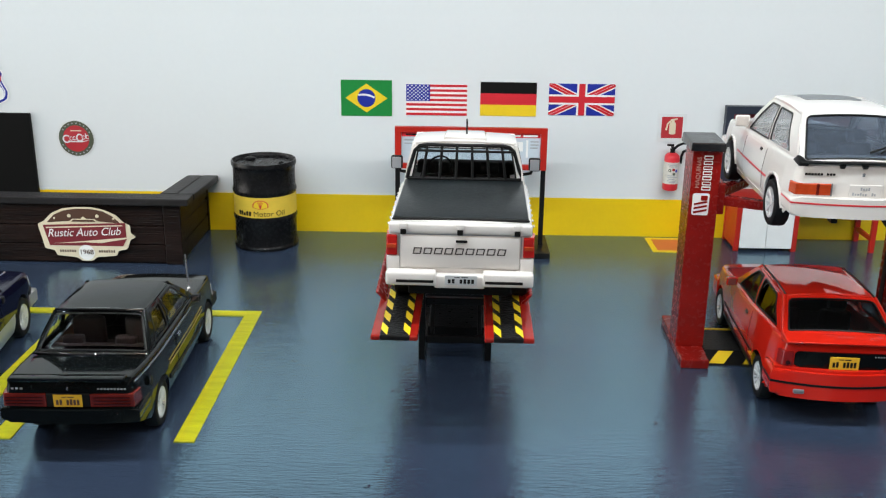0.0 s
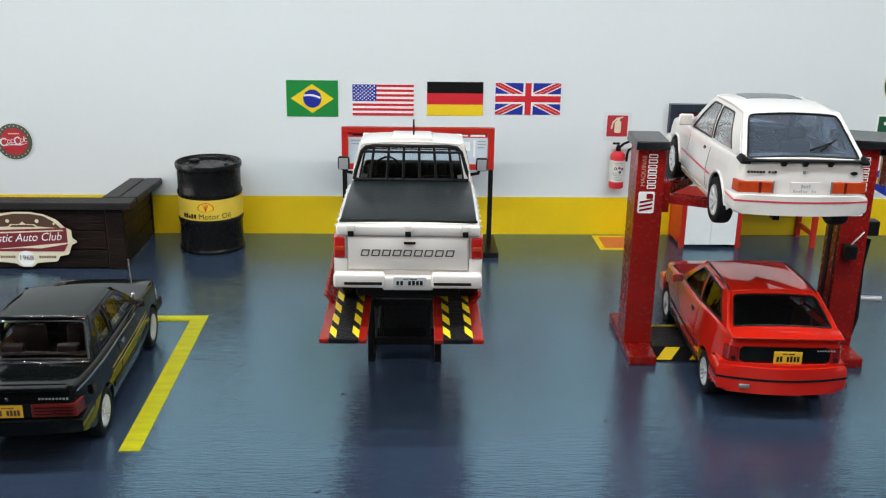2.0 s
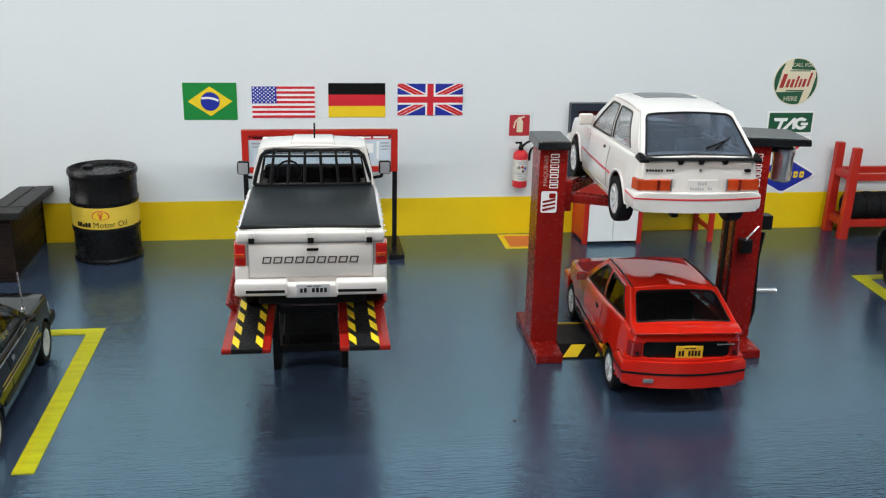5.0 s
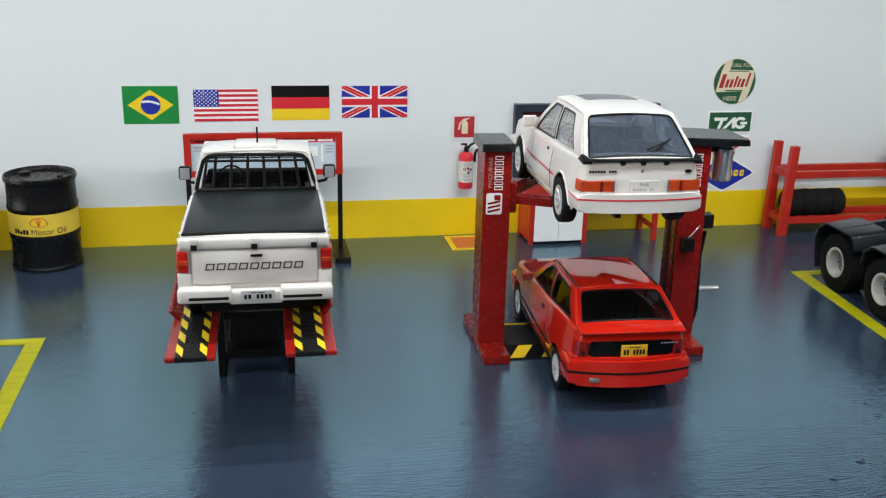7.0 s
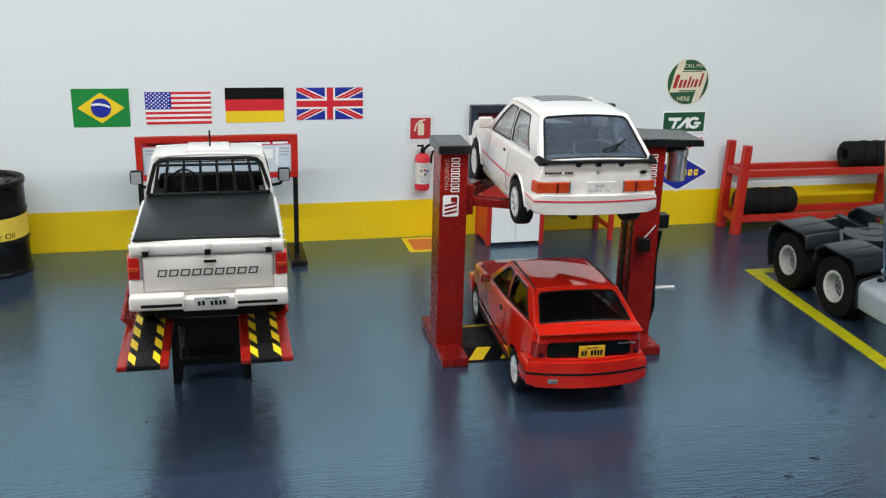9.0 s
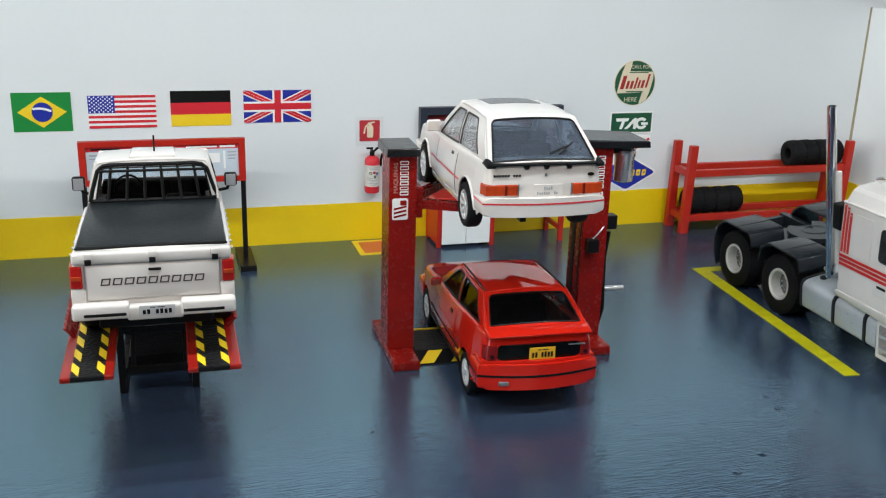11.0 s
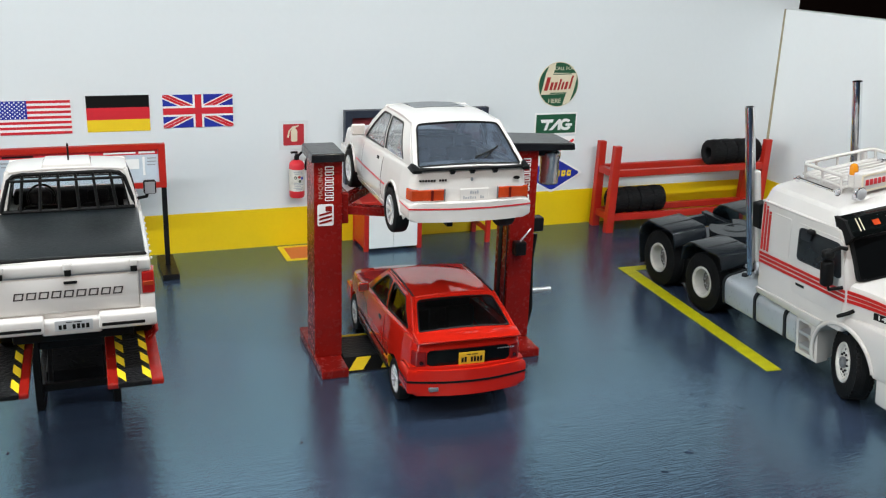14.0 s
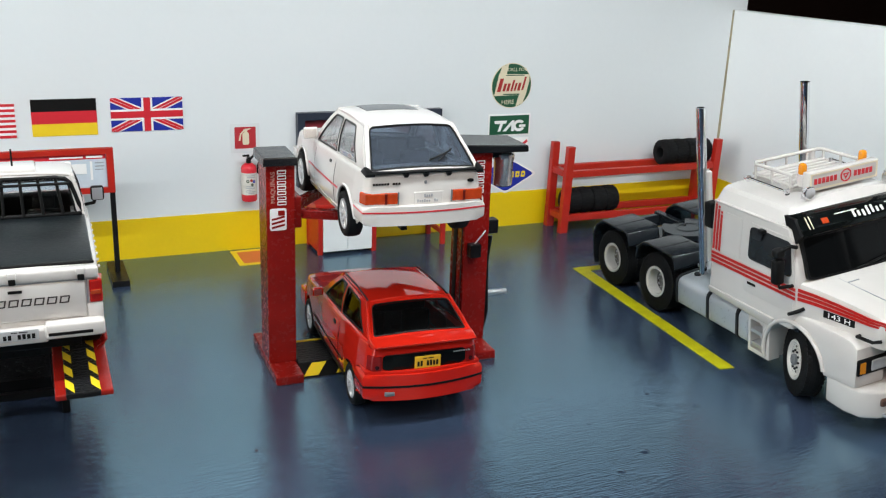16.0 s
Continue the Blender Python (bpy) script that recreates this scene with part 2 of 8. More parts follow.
def sheet(bm, outer, place, thick, holes=()):
    """A flat or curved plate: an outline with holes in (u, v), laid by place(u, v, depth) and given thickness."""
    work = bmesh.new()
    edges = []
    for loop in (outer, *holes):
        vs = [work.verts.new((p[0], p[1], 0)) for p in loop]
        edges += [work.edges.new((vs[i], vs[(i + 1) % len(vs)])) for i in range(len(vs))]
    bmesh.ops.triangle_fill(work, use_beauty=True, use_dissolve=False, edges=edges)
    work.verts.index_update()
    flat = [(v.co.x, v.co.y) for v in work.verts]
    tris = [[v.index for v in fc.verts] for fc in work.faces]
    rim = [[v.index for v in e.verts] for e in work.edges if len(e.link_faces) == 1]
    work.free()
    front = [bm.verts.new(place(u, v, 0)) for u, v in flat]
    back = [bm.verts.new(place(u, v, thick)) for u, v in flat]
    for t in tris:
        bm.faces.new([front[i] for i in t])
        bm.faces.new([back[i] for i in reversed(t)])
    for a, b in rim:
        bm.faces.new((front[a], front[b], back[b], back[a]))
    return bm


def dense(pts, step=0.12):
    """The same outline with more points along its long edges."""
    out = []
    for i, p in enumerate(pts):
        q = pts[(i + 1) % len(pts)]
        n = max(1, int(math.hypot(q[0] - p[0], q[1] - p[1]) / step))
        out += [(p[0] + (q[0] - p[0]) * k / n, p[1] + (q[1] - p[1]) * k / n) for k in range(n)]
    return out


def grow(pts, d):
    """An outline moved outwards by d (inwards where d is negative)."""
    area = sum(p[0] * pts[i - 1][1] - pts[i - 1][0] * p[1] for i, p in enumerate(pts))
    s = 1 if area < 0 else -1
    out = []
    for i, p in enumerate(pts):
        a, b = Vector(pts[i - 1]), Vector(pts[(i + 1) % len(pts)])
        t = b - a
        if t.length < 1e-9:
            out.append(p)
            continue
        t.normalize()
        out.append((p[0] + s * t.y * d, p[1] - s * t.x * d))
    return out


def wall_place(y):
    return lambda u, v, d: (u, y + d, v)


def poster(name, outer, material, parent, y, thick=0.012, holes=(), label=""):
    return part(name, sheet(bmesh.new(), outer, wall_place(y), thick, holes), material, parent, label)


def rect(x0, x1, z0, z1):
    return [(x0, z0), (x1, z0), (x1, z1), (x0, z1)]


def lettering(name, words, size, material, parent, m, thick=0.01, squeeze=1.0, spacing=1.0):
    """Words as a thin mesh; m places them in scale metres, their face towards local +z."""
    cu = bpy.data.curves.new(name, "FONT")
    cu.body, cu.size, cu.extrude, cu.align_x, cu.align_y, cu.space_character = words, size, thick / 2, "CENTER", "CENTER", spacing
    tmp = new("tmp_words", cu)
    me = bpy.data.meshes.new_from_object(tmp.evaluated_get(bpy.context.evaluated_depsgraph_get()))
    bpy.data.objects.remove(tmp)
    bpy.data.curves.remove(cu)
    me.transform(Matrix.Diagonal((squeeze, 1, 1, 1)))
    me.transform(Matrix.Scale(K, 4) @ m)
    me.name = name
    me.materials.clear()
    me.materials.append(material)
    ob = new(name, me)
    ob.parent = parent
    return ob


# ---- setting ----
X_RIGHT, Y_FRONT, X_LEFT = 15.96, -23.0, -17.0
tagged(part("floor", bx(X_LEFT, X_RIGHT + 0.4, Y_FRONT, 0.4, -0.5, 0), M_FLOOR), "glossy slate-blue painted garage floor board with brush grain", "floor", kind="structure")
tagged(part("wall_back", bx(X_LEFT, X_RIGHT + 0.385, 0, 0.38, 0, 7.6), M_WALL), "smooth white back wall board of the garage", "wall", kind="structure")
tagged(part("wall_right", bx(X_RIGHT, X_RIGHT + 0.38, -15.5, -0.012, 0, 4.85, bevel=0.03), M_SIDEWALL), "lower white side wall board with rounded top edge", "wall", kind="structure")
tagged(part("trim", bx(X_LEFT, X_RIGHT - 0.005, -0.02, -0.001, 0.0, 0.8), M_STRIPE), "painted yellow band along the foot of the back wall", "wall band", kind="structure")
tagged(part("trim", bx(X_RIGHT - 0.02, X_RIGHT - 0.001, -15.4, -0.03, 0.0, 0.8), M_STRIPE), "painted yellow band along the foot of the side wall", "wall band", kind="structure")

M_CAULK = mat("yellowed_filler", (0.42, 0.37, 0.24), 0.6, 0, 0.3, 1.5, 12, 0.2)
tagged(part("trim", hexa(bmesh.new(), [(X_RIGHT - 0.045, -0.001, 0.8), (X_RIGHT - 0.001, -0.05, 0.8), (X_RIGHT - 0.001, -0.001, 0.8), (X_RIGHT - 0.02, -0.001, 0.8),
                                       (X_RIGHT - 0.03, -0.001, 4.85), (X_RIGHT - 0.001, -0.03, 4.85), (X_RIGHT - 0.001, -0.001, 4.85), (X_RIGHT - 0.02, -0.001, 4.85)]), M_CAULK), "thin yellowed filler line in the wall corner", "wall joint", kind="structure")

M_ROOM = mat("dark_brown_room_wall", (0.020, 0.012, 0.010), 0.5, 0, 0.2, 0.05, 1, 0.1)
M_ROOM2 = mat("grey_room_wall", (0.07, 0.07, 0.07), 0.6, 0, 0.05, 0.05, 1, 0.05)
M_TABLE = mat("brown_table_wood", (0.16, 0.09, 0.05), 0.4, 0, 0.2, 0.1, 2, 0.1, (0.3, 3, 1))
tagged(part("wall_room_back", bx(-50, 42, 16, 18, -16, 38), M_ROOM), "dark brown wall of the room behind the garage", "wall", kind="structure")
tagged(part("wall_room_right", bx(42, 44, -54, 18, -16, 38), M_ROOM), "dark brown side wall of the room", "wall", kind="structure")
tagged(part("wall_room_left", bx(-52, -50, -54, 18, -16, 38), M_ROOM2), "grey side wall of the room", "wall", kind="structure")
tagged(part("wall_room_front", bx(-52, 44, -56, -54, -16, 38), M_ROOM2), "grey wall of the room behind the camera", "wall", kind="structure")
tagged(part("ceiling", bx(-52, 44, -56, 18, 38, 40), M_ROOM2), "plain grey ceiling of the room", "ceiling", kind="structure")
tagged(part("floor_room", bx(-52, 44, -56, 18, -18, -16), M_ROOM2), "plain grey floor of the room", "floor", kind="structure")
tagged(part("platform", bx(-22, 22, -23.5, 4, -16, -0.51), M_TABLE), "brown wooden table carrying the model garage", "table", kind="structure")


# two lamp strips over the garage, each a thin channel with a row of small chips
def led_strip(label, y, z, tilt, right_foot, power):
    strip = thing("led_strip", label, "strip light", 1.0, y, z, 0, "strip lights", rx=tilt)
    part("channel", box(box(bx(-18.5, 16.0, -0.3, 0.3, 0.03, 0.12), -18.5, 16.0, -0.34, -0.3, -0.06, 0.12), -18.5, 16.0, 0.3, 0.34, -0.06, 0.12), M_WHITE, strip, "white channel")
    chips = bmesh.new()
    for i in range(34):
        lx = -17.5 + 1.0 * i
        chips.faces.new([chips.verts.new(p) for p in ((lx - 0.08, -0.08, 0.025), (lx - 0.08, 0.08, 0.025), (lx + 0.08, 0.08, 0.025), (lx + 0.08, -0.08, 0.025))])
    part("led_chips", chips, glowing("white_led_chip", (0.90, 0.975, 1.0), power), strip, "row of small white light chips")
    for sx, sz in ((-16.8, 0.0), (16.15, right_foot)):
        tagged(part("strip_post", bx(sx - 0.12, sx + 0.12, y - 0.12, y + 0.12, sz, z + 0.05, bevel=0.01), M_WHITE), "slim white post carrying the strip light", "post", kind="structure")


led_strip("white strip of small bright chips above the car lifts", -10.3, 11.5, 14, 4.85, LED_POWER[0])
led_strip("white strip of small bright chips above the open front", -16.4, 11.5, 45, 0.0, LED_POWER[1])


# floor tape and painted rectangle
def tape(x0, x1, y0, y1, label):
    return tagged(part("floor_line", bx(x0, x1, y0, y1, 0.0, 0.012), M_TAPE), label, "floor marking", group="yellow floor lines", kind="structure")


tape(-3.46, -3.21, -8.86, -4.56, "long yellow tape line marking a parking bay")
tape(-13.0, -3.465, -4.78, -4.565, "yellow tape line across the ends of the bays")
tape(-5.72, -5.46, -8.86, -4.785, "yellow tape line along the far side of the black car")
tape(-6.35, -6.09, -8.86, -4.785, "yellow tape line along the near side of the blue car")
LINEB = thing("floor_line", "yellow tape line beside the white truck", "floor marking", 9.93, -5.6, 0, 0, "yellow floor lines", "structure")
part("tape", hexa(bmesh.new(), [(p[0] - 9.93, p[1] + 5.6, z) for z in (0, 0.012) for p in ((9.78, -8.09), (10.03, -8.12), (10.36, -3.35), (10.10, -3.15))]), M_TAPE, LINEB)
LINEC = thing("floor_line", "short yellow tape line across the truck bay", "floor marking", 12.4, -3.25, 0, 0, "yellow floor lines", "structure")
part("tape", hexa(bmesh.new(), [(p[0] - 12.4, p[1] + 3.25, z) for z in (0, 0.012) for p in ((10.37, -3.36), (14.6, -3.36), (14.6, -3.15), (10.12, -3.15))]), M_TAPE, LINEC)
KEEP = thing("floor_marking", "orange-red floor rectangle with yellow border below the extinguisher", "floor marking", 4.45, -0.6, 0, 0, "", "structure")
part("border", sheet(bmesh.new(), rect(-0.58, 0.53, -0.47, 0.47), lambda u, v, d: (u, v, 0.012 - d), 0.011, [rect(-0.47, 0.42, -0.36, 0.36)]), M_PYELLOW, KEEP)
part("field", bx(-0.465, 0.415, -0.355, 0.355, 0, 0.010), M_PORANGE, KEEP)


# ---- flags and wall signs ----
def flag(label, x0, x1, z0, z1):
    ob = thing("flag_sticker", label, "flag sticker", (x0 + x1) / 2, 0, (z0 + z1) / 2, 0, "flags on the wall")
    return ob, (x1 - x0) / 2, (z1 - z0) / 2


fb, w, h = flag("green, yellow and blue Brazilian flag sticker on the white wall", -2.38, -1.36, 2.44, 3.16)
poster("field", rect(-w, w, -h, h), M_PGREEN, fb, -0.012)
poster("rhombus", [(-w * 0.83, 0), (0, -h * 0.8), (w * 0.83, 0), (0, h * 0.8)], M_PYELLOW, fb, -0.017, 0.004)
poster("disc", disc(0, 0, h * 0.50), M_PBLUE, fb, -0.022, 0.004)
poster("band", disc(-0.06, -0.385, 0.475, n=14, a0=61, a1=103) + disc(-0.06, -0.385, 0.435, n=14, a0=103, a1=61), M_WHITE, fb, -0.026, 0.003)
fu, w, h = flag("red and white striped flag sticker of the United States", -1.075, 0.14, 2.475, 3.09)
poster("field", rect(-w, w, -h, h), M_WHITE, fu, -0.012)
for i in range(7):
    z = h - 2 * h / 13 * (2 * i)
    poster("stripe", rect(-w, w, z - 2 * h / 13, z), M_PRED, fu, -0.016, 0.003)
poster("canton", rect(-w, -w * 0.22, h - 2 * h * 7 / 13, h), M_PBLUE, fu, -0.020, 0.003)
for r in range(9):
    for c in range(6 - r % 2):
        x = -w + 0.035 + 0.079 * c + (0.04 if r % 2 else 0)
        poster("star", disc(x, h - 0.028 - 0.0345 * r, 0.0155, n=5, a0=90, a1=450), M_WHITE, fu, -0.023, 0.002)
fd, w, h = flag("black, red and gold German flag sticker on the wall", 0.405, 1.525, 2.48, 3.155)
for i, m in enumerate((M_PYELLOW, M_PRED, M_PBLACK)):
    poster("stripe", rect(-w, w, -h + 2 * h * i / 3, -h + 2 * h * (i + 1) / 3), m, fd, -0.012)
fk, w, h = flag("blue, white and red British flag sticker on the wall", 1.77, 3.08, 2.515, 3.145)
poster("field", rect(-w, w, -h, h), M_PBLUE, fk, -0.012)


def clipped(pts, w, h):
    """A polygon cut to the rectangle of half sizes w, h."""
    for axis, lim, sg in ((0, w, 1), (0, -w, -1), (1, h, 1), (1, -h, -1)):
        out = []
        for i, p in enumerate(pts):
            q = pts[i - 1]
            ip, iq = sg * p[axis] <= sg * lim, sg * q[axis] <= sg * lim
            if ip != iq:
                t = (lim - q[axis]) / (p[axis] - q[axis])
                out.append((q[0] + t * (p[0] - q[0]), q[1] + t * (p[1] - q[1])))
            if ip:
                out.append(p)
        pts = out
    return pts


def bar(a, b, t, shift=0.0):
    d = (Vector(b) - Vector(a)).normalized()
    nrm = Vector((-d.y, d.x))
    a, b = Vector(a) - d + nrm * shift, Vector(b) + d + nrm * shift
    return [tuple(a + nrm * t), tuple(a - nrm * t), tuple(b - nrm * t), tuple(b + nrm * t)]


for s in (1, -1):
    poster("white_diagonal", clipped(bar((-w, -h * s), (w, h * s), 0.07), w, h), M_WHITE, fk, -0.016 - 0.002 * s, 0.0015)
    for e in (1, -1):
        poster("red_diagonal", clipped(bar((e * w * 0.10, e * s * h * 0.10), (e * w, e * s * h), 0.022, 0.025 * s), w, h), M_PRED, fk, -0.0205 - 0.0005 * s, 0.001)
poster("white_cross", [(-w, -0.1), (-0.1, -0.1), (-0.1, -h), (0.1, -h), (0.1, -0.1), (w, -0.1), (w, 0.1), (0.1, 0.1), (0.1, h), (-0.1, h), (-0.1, 0.1), (-w, 0.1)], M_WHITE, fk, -0.0235, 0.0015)
poster("red_cross", [(-w, -0.062), (-0.062, -0.062), (-0.062, -h), (0.062, -h), (0.062, -0.062), (w, -0.062), (w, 0.062), (0.062, 0.062), (0.062, h), (-0.062, h), (-0.062, 0.062), (-w, 0.062)], M_PRED, fk, -0.0255, 0.0015)


# round soft-drink sign
s = thing("round_sign", "round red soft-drink sign with dark olive ring on the wall", "wall sign", -7.79, 0, 1.89)
poster("rim", disc(0, 0, 0.385, 0.39), M_CARD, s, -0.014)
poster("ring", disc(0, 0, 0.355, 0.36), M_GREEN, s, -0.019, 0.004)
poster("field", disc(0, 0, 0.265, 0.27), M_FADED, s, -0.023, 0.003)
for x, rx, rz in ((-0.195, 0.085, 0.085), (-0.10, 0.034, 0.042), (-0.035, 0.034, 0.042), (0.075, 0.075, 0.085), (0.15, 0.034, 0.042), (0.235, 0.034, 0.042)):
    poster("script_mark", disc(x, 0.01 + 0.10 * x, rx, rz, n=20, a0=40, a1=330) + disc(x, 0.01 + 0.10 * x, rx * 0.62, rz * 0.66, n=20, a0=330, a1=40), M_CARD, s, -0.026, 0.002)
poster("script_mark", [(-0.26, -0.085), (-0.06, -0.050), (0.12, -0.055), (0.29, -0.02), (0.12, -0.075), (-0.06, -0.072)], M_CARD, s, -0.0265, 0.002)
poster("script_mark", [(0.185, 0.005), (0.205, 0.005), (0.215, 0.105), (0.195, 0.105)], M_CARD, s, -0.0265, 0.002)
poster("letter_mark", rect(-0.10, 0.12, 0.15, 0.17), M_CREAM, s, -0.026, 0.002)
for a in list(range(25, 160, 15)) + list(range(205, 340, 15)):
    poster("letter_mark", disc(0.31 * math.cos(radians(a)), 0.315 * math.sin(radians(a)), 0.016, n=8), M_PGREY, s, -0.026, 0.002)

# road shield sign at the far end
s = thing("shield_sign", "blue, white and red road shield sign on the wall", "wall sign", -9.47, 0, 2.92)
SH = [(-0.34, 0.30), (-0.26, 0.38), (0, 0.33), (0.26, 0.38), (0.36, 0.28), (0.30, 0.17), (0.36, 0.02), (0.43, -0.12), (0.38, -0.28), (0.2, -0.36), (0, -0.44), (-0.2, -0.36), (-0.38, -0.28), (-0.43, -0.12), (-0.36, 0.02), (-0.30, 0.17)]
for k, m, y in ((1.0, M_WHITE, -0.014), (0.93, M_PBLUE, -0.018), (0.83, M_WHITE, -0.021), (0.78, M_PBLUE, -0.024)):
    poster("shield", rounded([(p[0] * k, p[1] * k) for p in SH], 0.06 * k), m, s, y, 0.003)
poster("banner", rounded([(-0.29, 0.10), (0.29, 0.10), (0.30, 0.20), (0.26, 0.29), (-0.26, 0.29), (-0.30, 0.20)], 0.03), M_PRED, s, -0.027, 0.002)
for x in (-0.15, 0.17):
    poster("numeral_mark", disc(x, -0.12, 0.15, 0.16), M_WHITE, s, -0.027, 0.002)
    poster("numeral_mark", disc(x, -0.15, 0.06, 0.07), M_PBLUE, s, -0.029, 0.001)

# extinguisher sign
s = thing("extinguisher_sign", "square red sign with a white fire extinguisher symbol", "safety sign", 4.265, 0, 2.29)
poster("card", rect(-0.285, 0.285, -0.29, 0.29), M_CARD, s, -0.014)
poster("field", rounded(rect(-0.21, 0.21, -0.205, 0.225), 0.02), M_FADED, s, -0.018, 0.003)
poster("bottle_symbol", rounded([(-0.055, -0.13), (0.075, -0.13), (0.075, 0.09), (0.04, 0.13), (-0.02, 0.13), (-0.055, 0.09)], 0.03), M_CREAM, s, -0.021, 0.002)
poster("valve_symbol", [(-0.02, 0.13), (0.04, 0.13), (0.04, 0.155), (0.11, 0.18), (0.10, 0.2), (-0.04, 0.175)], M_CREAM, s, -0.021, 0.002)
poster("hose_symbol", [(-0.03, 0.165), (-0.10, 0.10), (-0.135, -0.04), (-0.10, -0.05), (-0.075, 0.08), (-0.02, 0.14)], M_CREAM, s, -0.021, 0.002)

# oil company roundel, tyre maker signs
s = thing("round_sign", "round green and cream motor oil sign on the wall", "wall sign", 10.13, 0, 3.195)
poster("rim", disc(0, 0, 0.49), M_CREAM, s, -0.014)
poster("ring", disc(0, 0, 0.475), M_PDGREEN, s, -0.018, 0.003)
poster("banner", [(-0.42, -0.22), (0.36, -0.20), (0.43, 0.10), (0.42, 0.24), (-0.32, 0.26)], M_CREAM, s, -0.021, 0.002)
poster("banner", [(-0.33, 0.2), (-0.15, 0.2), (-0.09, 0.47), (-0.26, 0.41)], M_CREAM, s, -0.0212, 0.002)
poster("banner", [(0.12, -0.46), (0.29, -0.38), (0.36, -0.2), (0.19, -0.2)], M_CREAM, s, -0.0212, 0.002)
for x, z0, z1, wd in ((-0.27, -0.13, 0.16, 0.055), (-0.155, -0.12, 0.05, 0.04), (-0.06, -0.12, 0.05, 0.04), (0.03, -0.12, 0.12, 0.03), (0.11, -0.11, 0.06, 0.03), (0.20, -0.11, 0.06, 0.04), (0.295, -0.10, 0.19, 0.03)):
    poster("script_mark", [(x - wd + z0 * 0.25, z0), (x + wd * 0.6 + z0 * 0.25, z0), (x + wd * 0.6 + z1 * 0.25, z1), (x - wd + z1 * 0.25, z1)], M_DRED, s, -0.024, 0.002)
poster("letter_mark", rect(-0.16, 0.3, 0.215, 0.235), M_PDGREEN, s, -0.024, 0.002)
poster("letter_mark", rect(-0.2, 0.2, -0.20, -0.175), M_PDGREEN, s, -0.024, 0.002)
lettering("caption", "CALL FOR", 0.105, M_CREAM, s, pose(0.115, -0.0225, 0.345, 90, 0, 0), 0.003)
lettering("caption", "HERE", 0.135, M_CREAM, s, pose(-0.08, -0.0245, -0.36, 90, 0, 0), 0.003)

s = thing("company_sign", "rectangular green sign with a white maker mark", "wall sign", 10.13, 0, 2.33)
poster("card", rect(-0.52, 0.52, -0.245, 0.245), M_WHITE, s, -0.014)
poster("field", rect(-0.485, 0.485, -0.21, 0.21), M_PDGREEN, s, -0.018, 0.003)
poster("maker_mark", [(-0.38, 0.10), (-0.06, 0.10), (-0.09, 0.03), (-0.16, 0.03), (-0.22, -0.14), (-0.29, -0.14), (-0.23, 0.03), (-0.36, 0.03)], M_WHITE, s, -0.021, 0.002)
poster("maker_mark", [(-0.17, -0.14), (0.06, 0.10), (0.12, 0.10), (0.12, -0.14), (0.05, -0.14), (0.05, 0.0), (-0.08, -0.14)], M_WHITE, s, -0.0212, 0.002)
poster("maker_mark", disc(0.24, -0.02, 0.15, 0.13, a0=40, a1=330) + disc(0.24, -0.02, 0.085, 0.065, a0=330, a1=40), M_WHITE, s, -0.0214, 0.002)

poster("maker_mark", rect(0.24, 0.40, -0.055, 0.0), M_WHITE, s, -0.0216, 0.002)
s = thing("company_sign", "small white sign with red diagonal lines behind the lift motor", "wall sign", 10.13, 0, 1.83)
poster("card", [(-0.5, 0.2), (0.5, 0.2), (0.5, 0.05), (0.0, -0.25), (-0.5, 0.05)], M_WHITE, s, -0.012)
poster("red_line", [(0.46, 0.16), (0.49, 0.11), (0.06, -0.19), (0.03, -0.14)], M_PRED, s, -0.016, 0.003)
poster("red_line", [(-0.46, 0.16), (-0.49, 0.11), (-0.06, -0.19), (-0.03, -0.14)], M_PRED, s, -0.016, 0.003)

s = thing("diamond_sign", "blue diamond tyre maker sign with yellow mark", "wall sign", 10.12, 0, 1.20)
poster("rim", rounded([(-0.78, 0), (0, -0.44), (0.78, 0), (0, 0.44)], 0.09), M_WHITE, s, -0.022, 0.01)
poster("field", rounded([(-0.70, 0), (0, -0.385), (0.70, 0), (0, 0.385)], 0.09), M_PBLUE, s, -0.026, 0.003)
for x in (-0.42, -0.28, -0.14, 0.0, 0.14, 0.28, 0.42):
    poster("letter_mark", rounded([(x - 0.055, -0.07), (x + 0.045, -0.07), (x + 0.055, 0.07), (x - 0.045, 0.07)], 0.02), M_PYELLOW, s, -0.029, 0.002)
    poster("letter_mark", rect(x - 0.012, x + 0.02, -0.02, 0.02), M_PBLUE, s, -0.031, 0.001)

# fire extinguisher on the wall
e = thing("fire_extinguisher", "red fire extinguisher with white label hung on the wall", "fire extinguisher", 4.28, -0.20, 1.06)
part("cylinder", lathe(bmesh.new(), [(0.11, 0.0), (0.14, 0.01), (0.152, 0.04), (0.152, 0.66), (0.14, 0.71), (0.095, 0.75), (0.06, 0.77)], 28), M_PRED, e, "", 40)
part("paper_label", lathe(bmesh.new(), [(0.1525, 0.15), (0.155, 0.15), (0.155, 0.59), (0.1525, 0.59)], 28, closed=True), M_BEIGE, e, "beige printed label", 40)
on_bottle = lambda u, v, dd: ((0.157 - dd) * math.sin(u / 0.157), -(0.157 - dd) * math.cos(u / 0.157), v)
for u, z, rr, m in ((-0.06, 0.43, 0.034, M_GREEN), (0.015, 0.445, 0.03, M_DRED), (0.075, 0.42, 0.032, M_PBLUE), (0.03, 0.36, 0.03, M_GREEN)):
    part("print_mark", sheet(bmesh.new(), disc(u, z, rr, n=12), on_bottle, 0.0015), m, e)
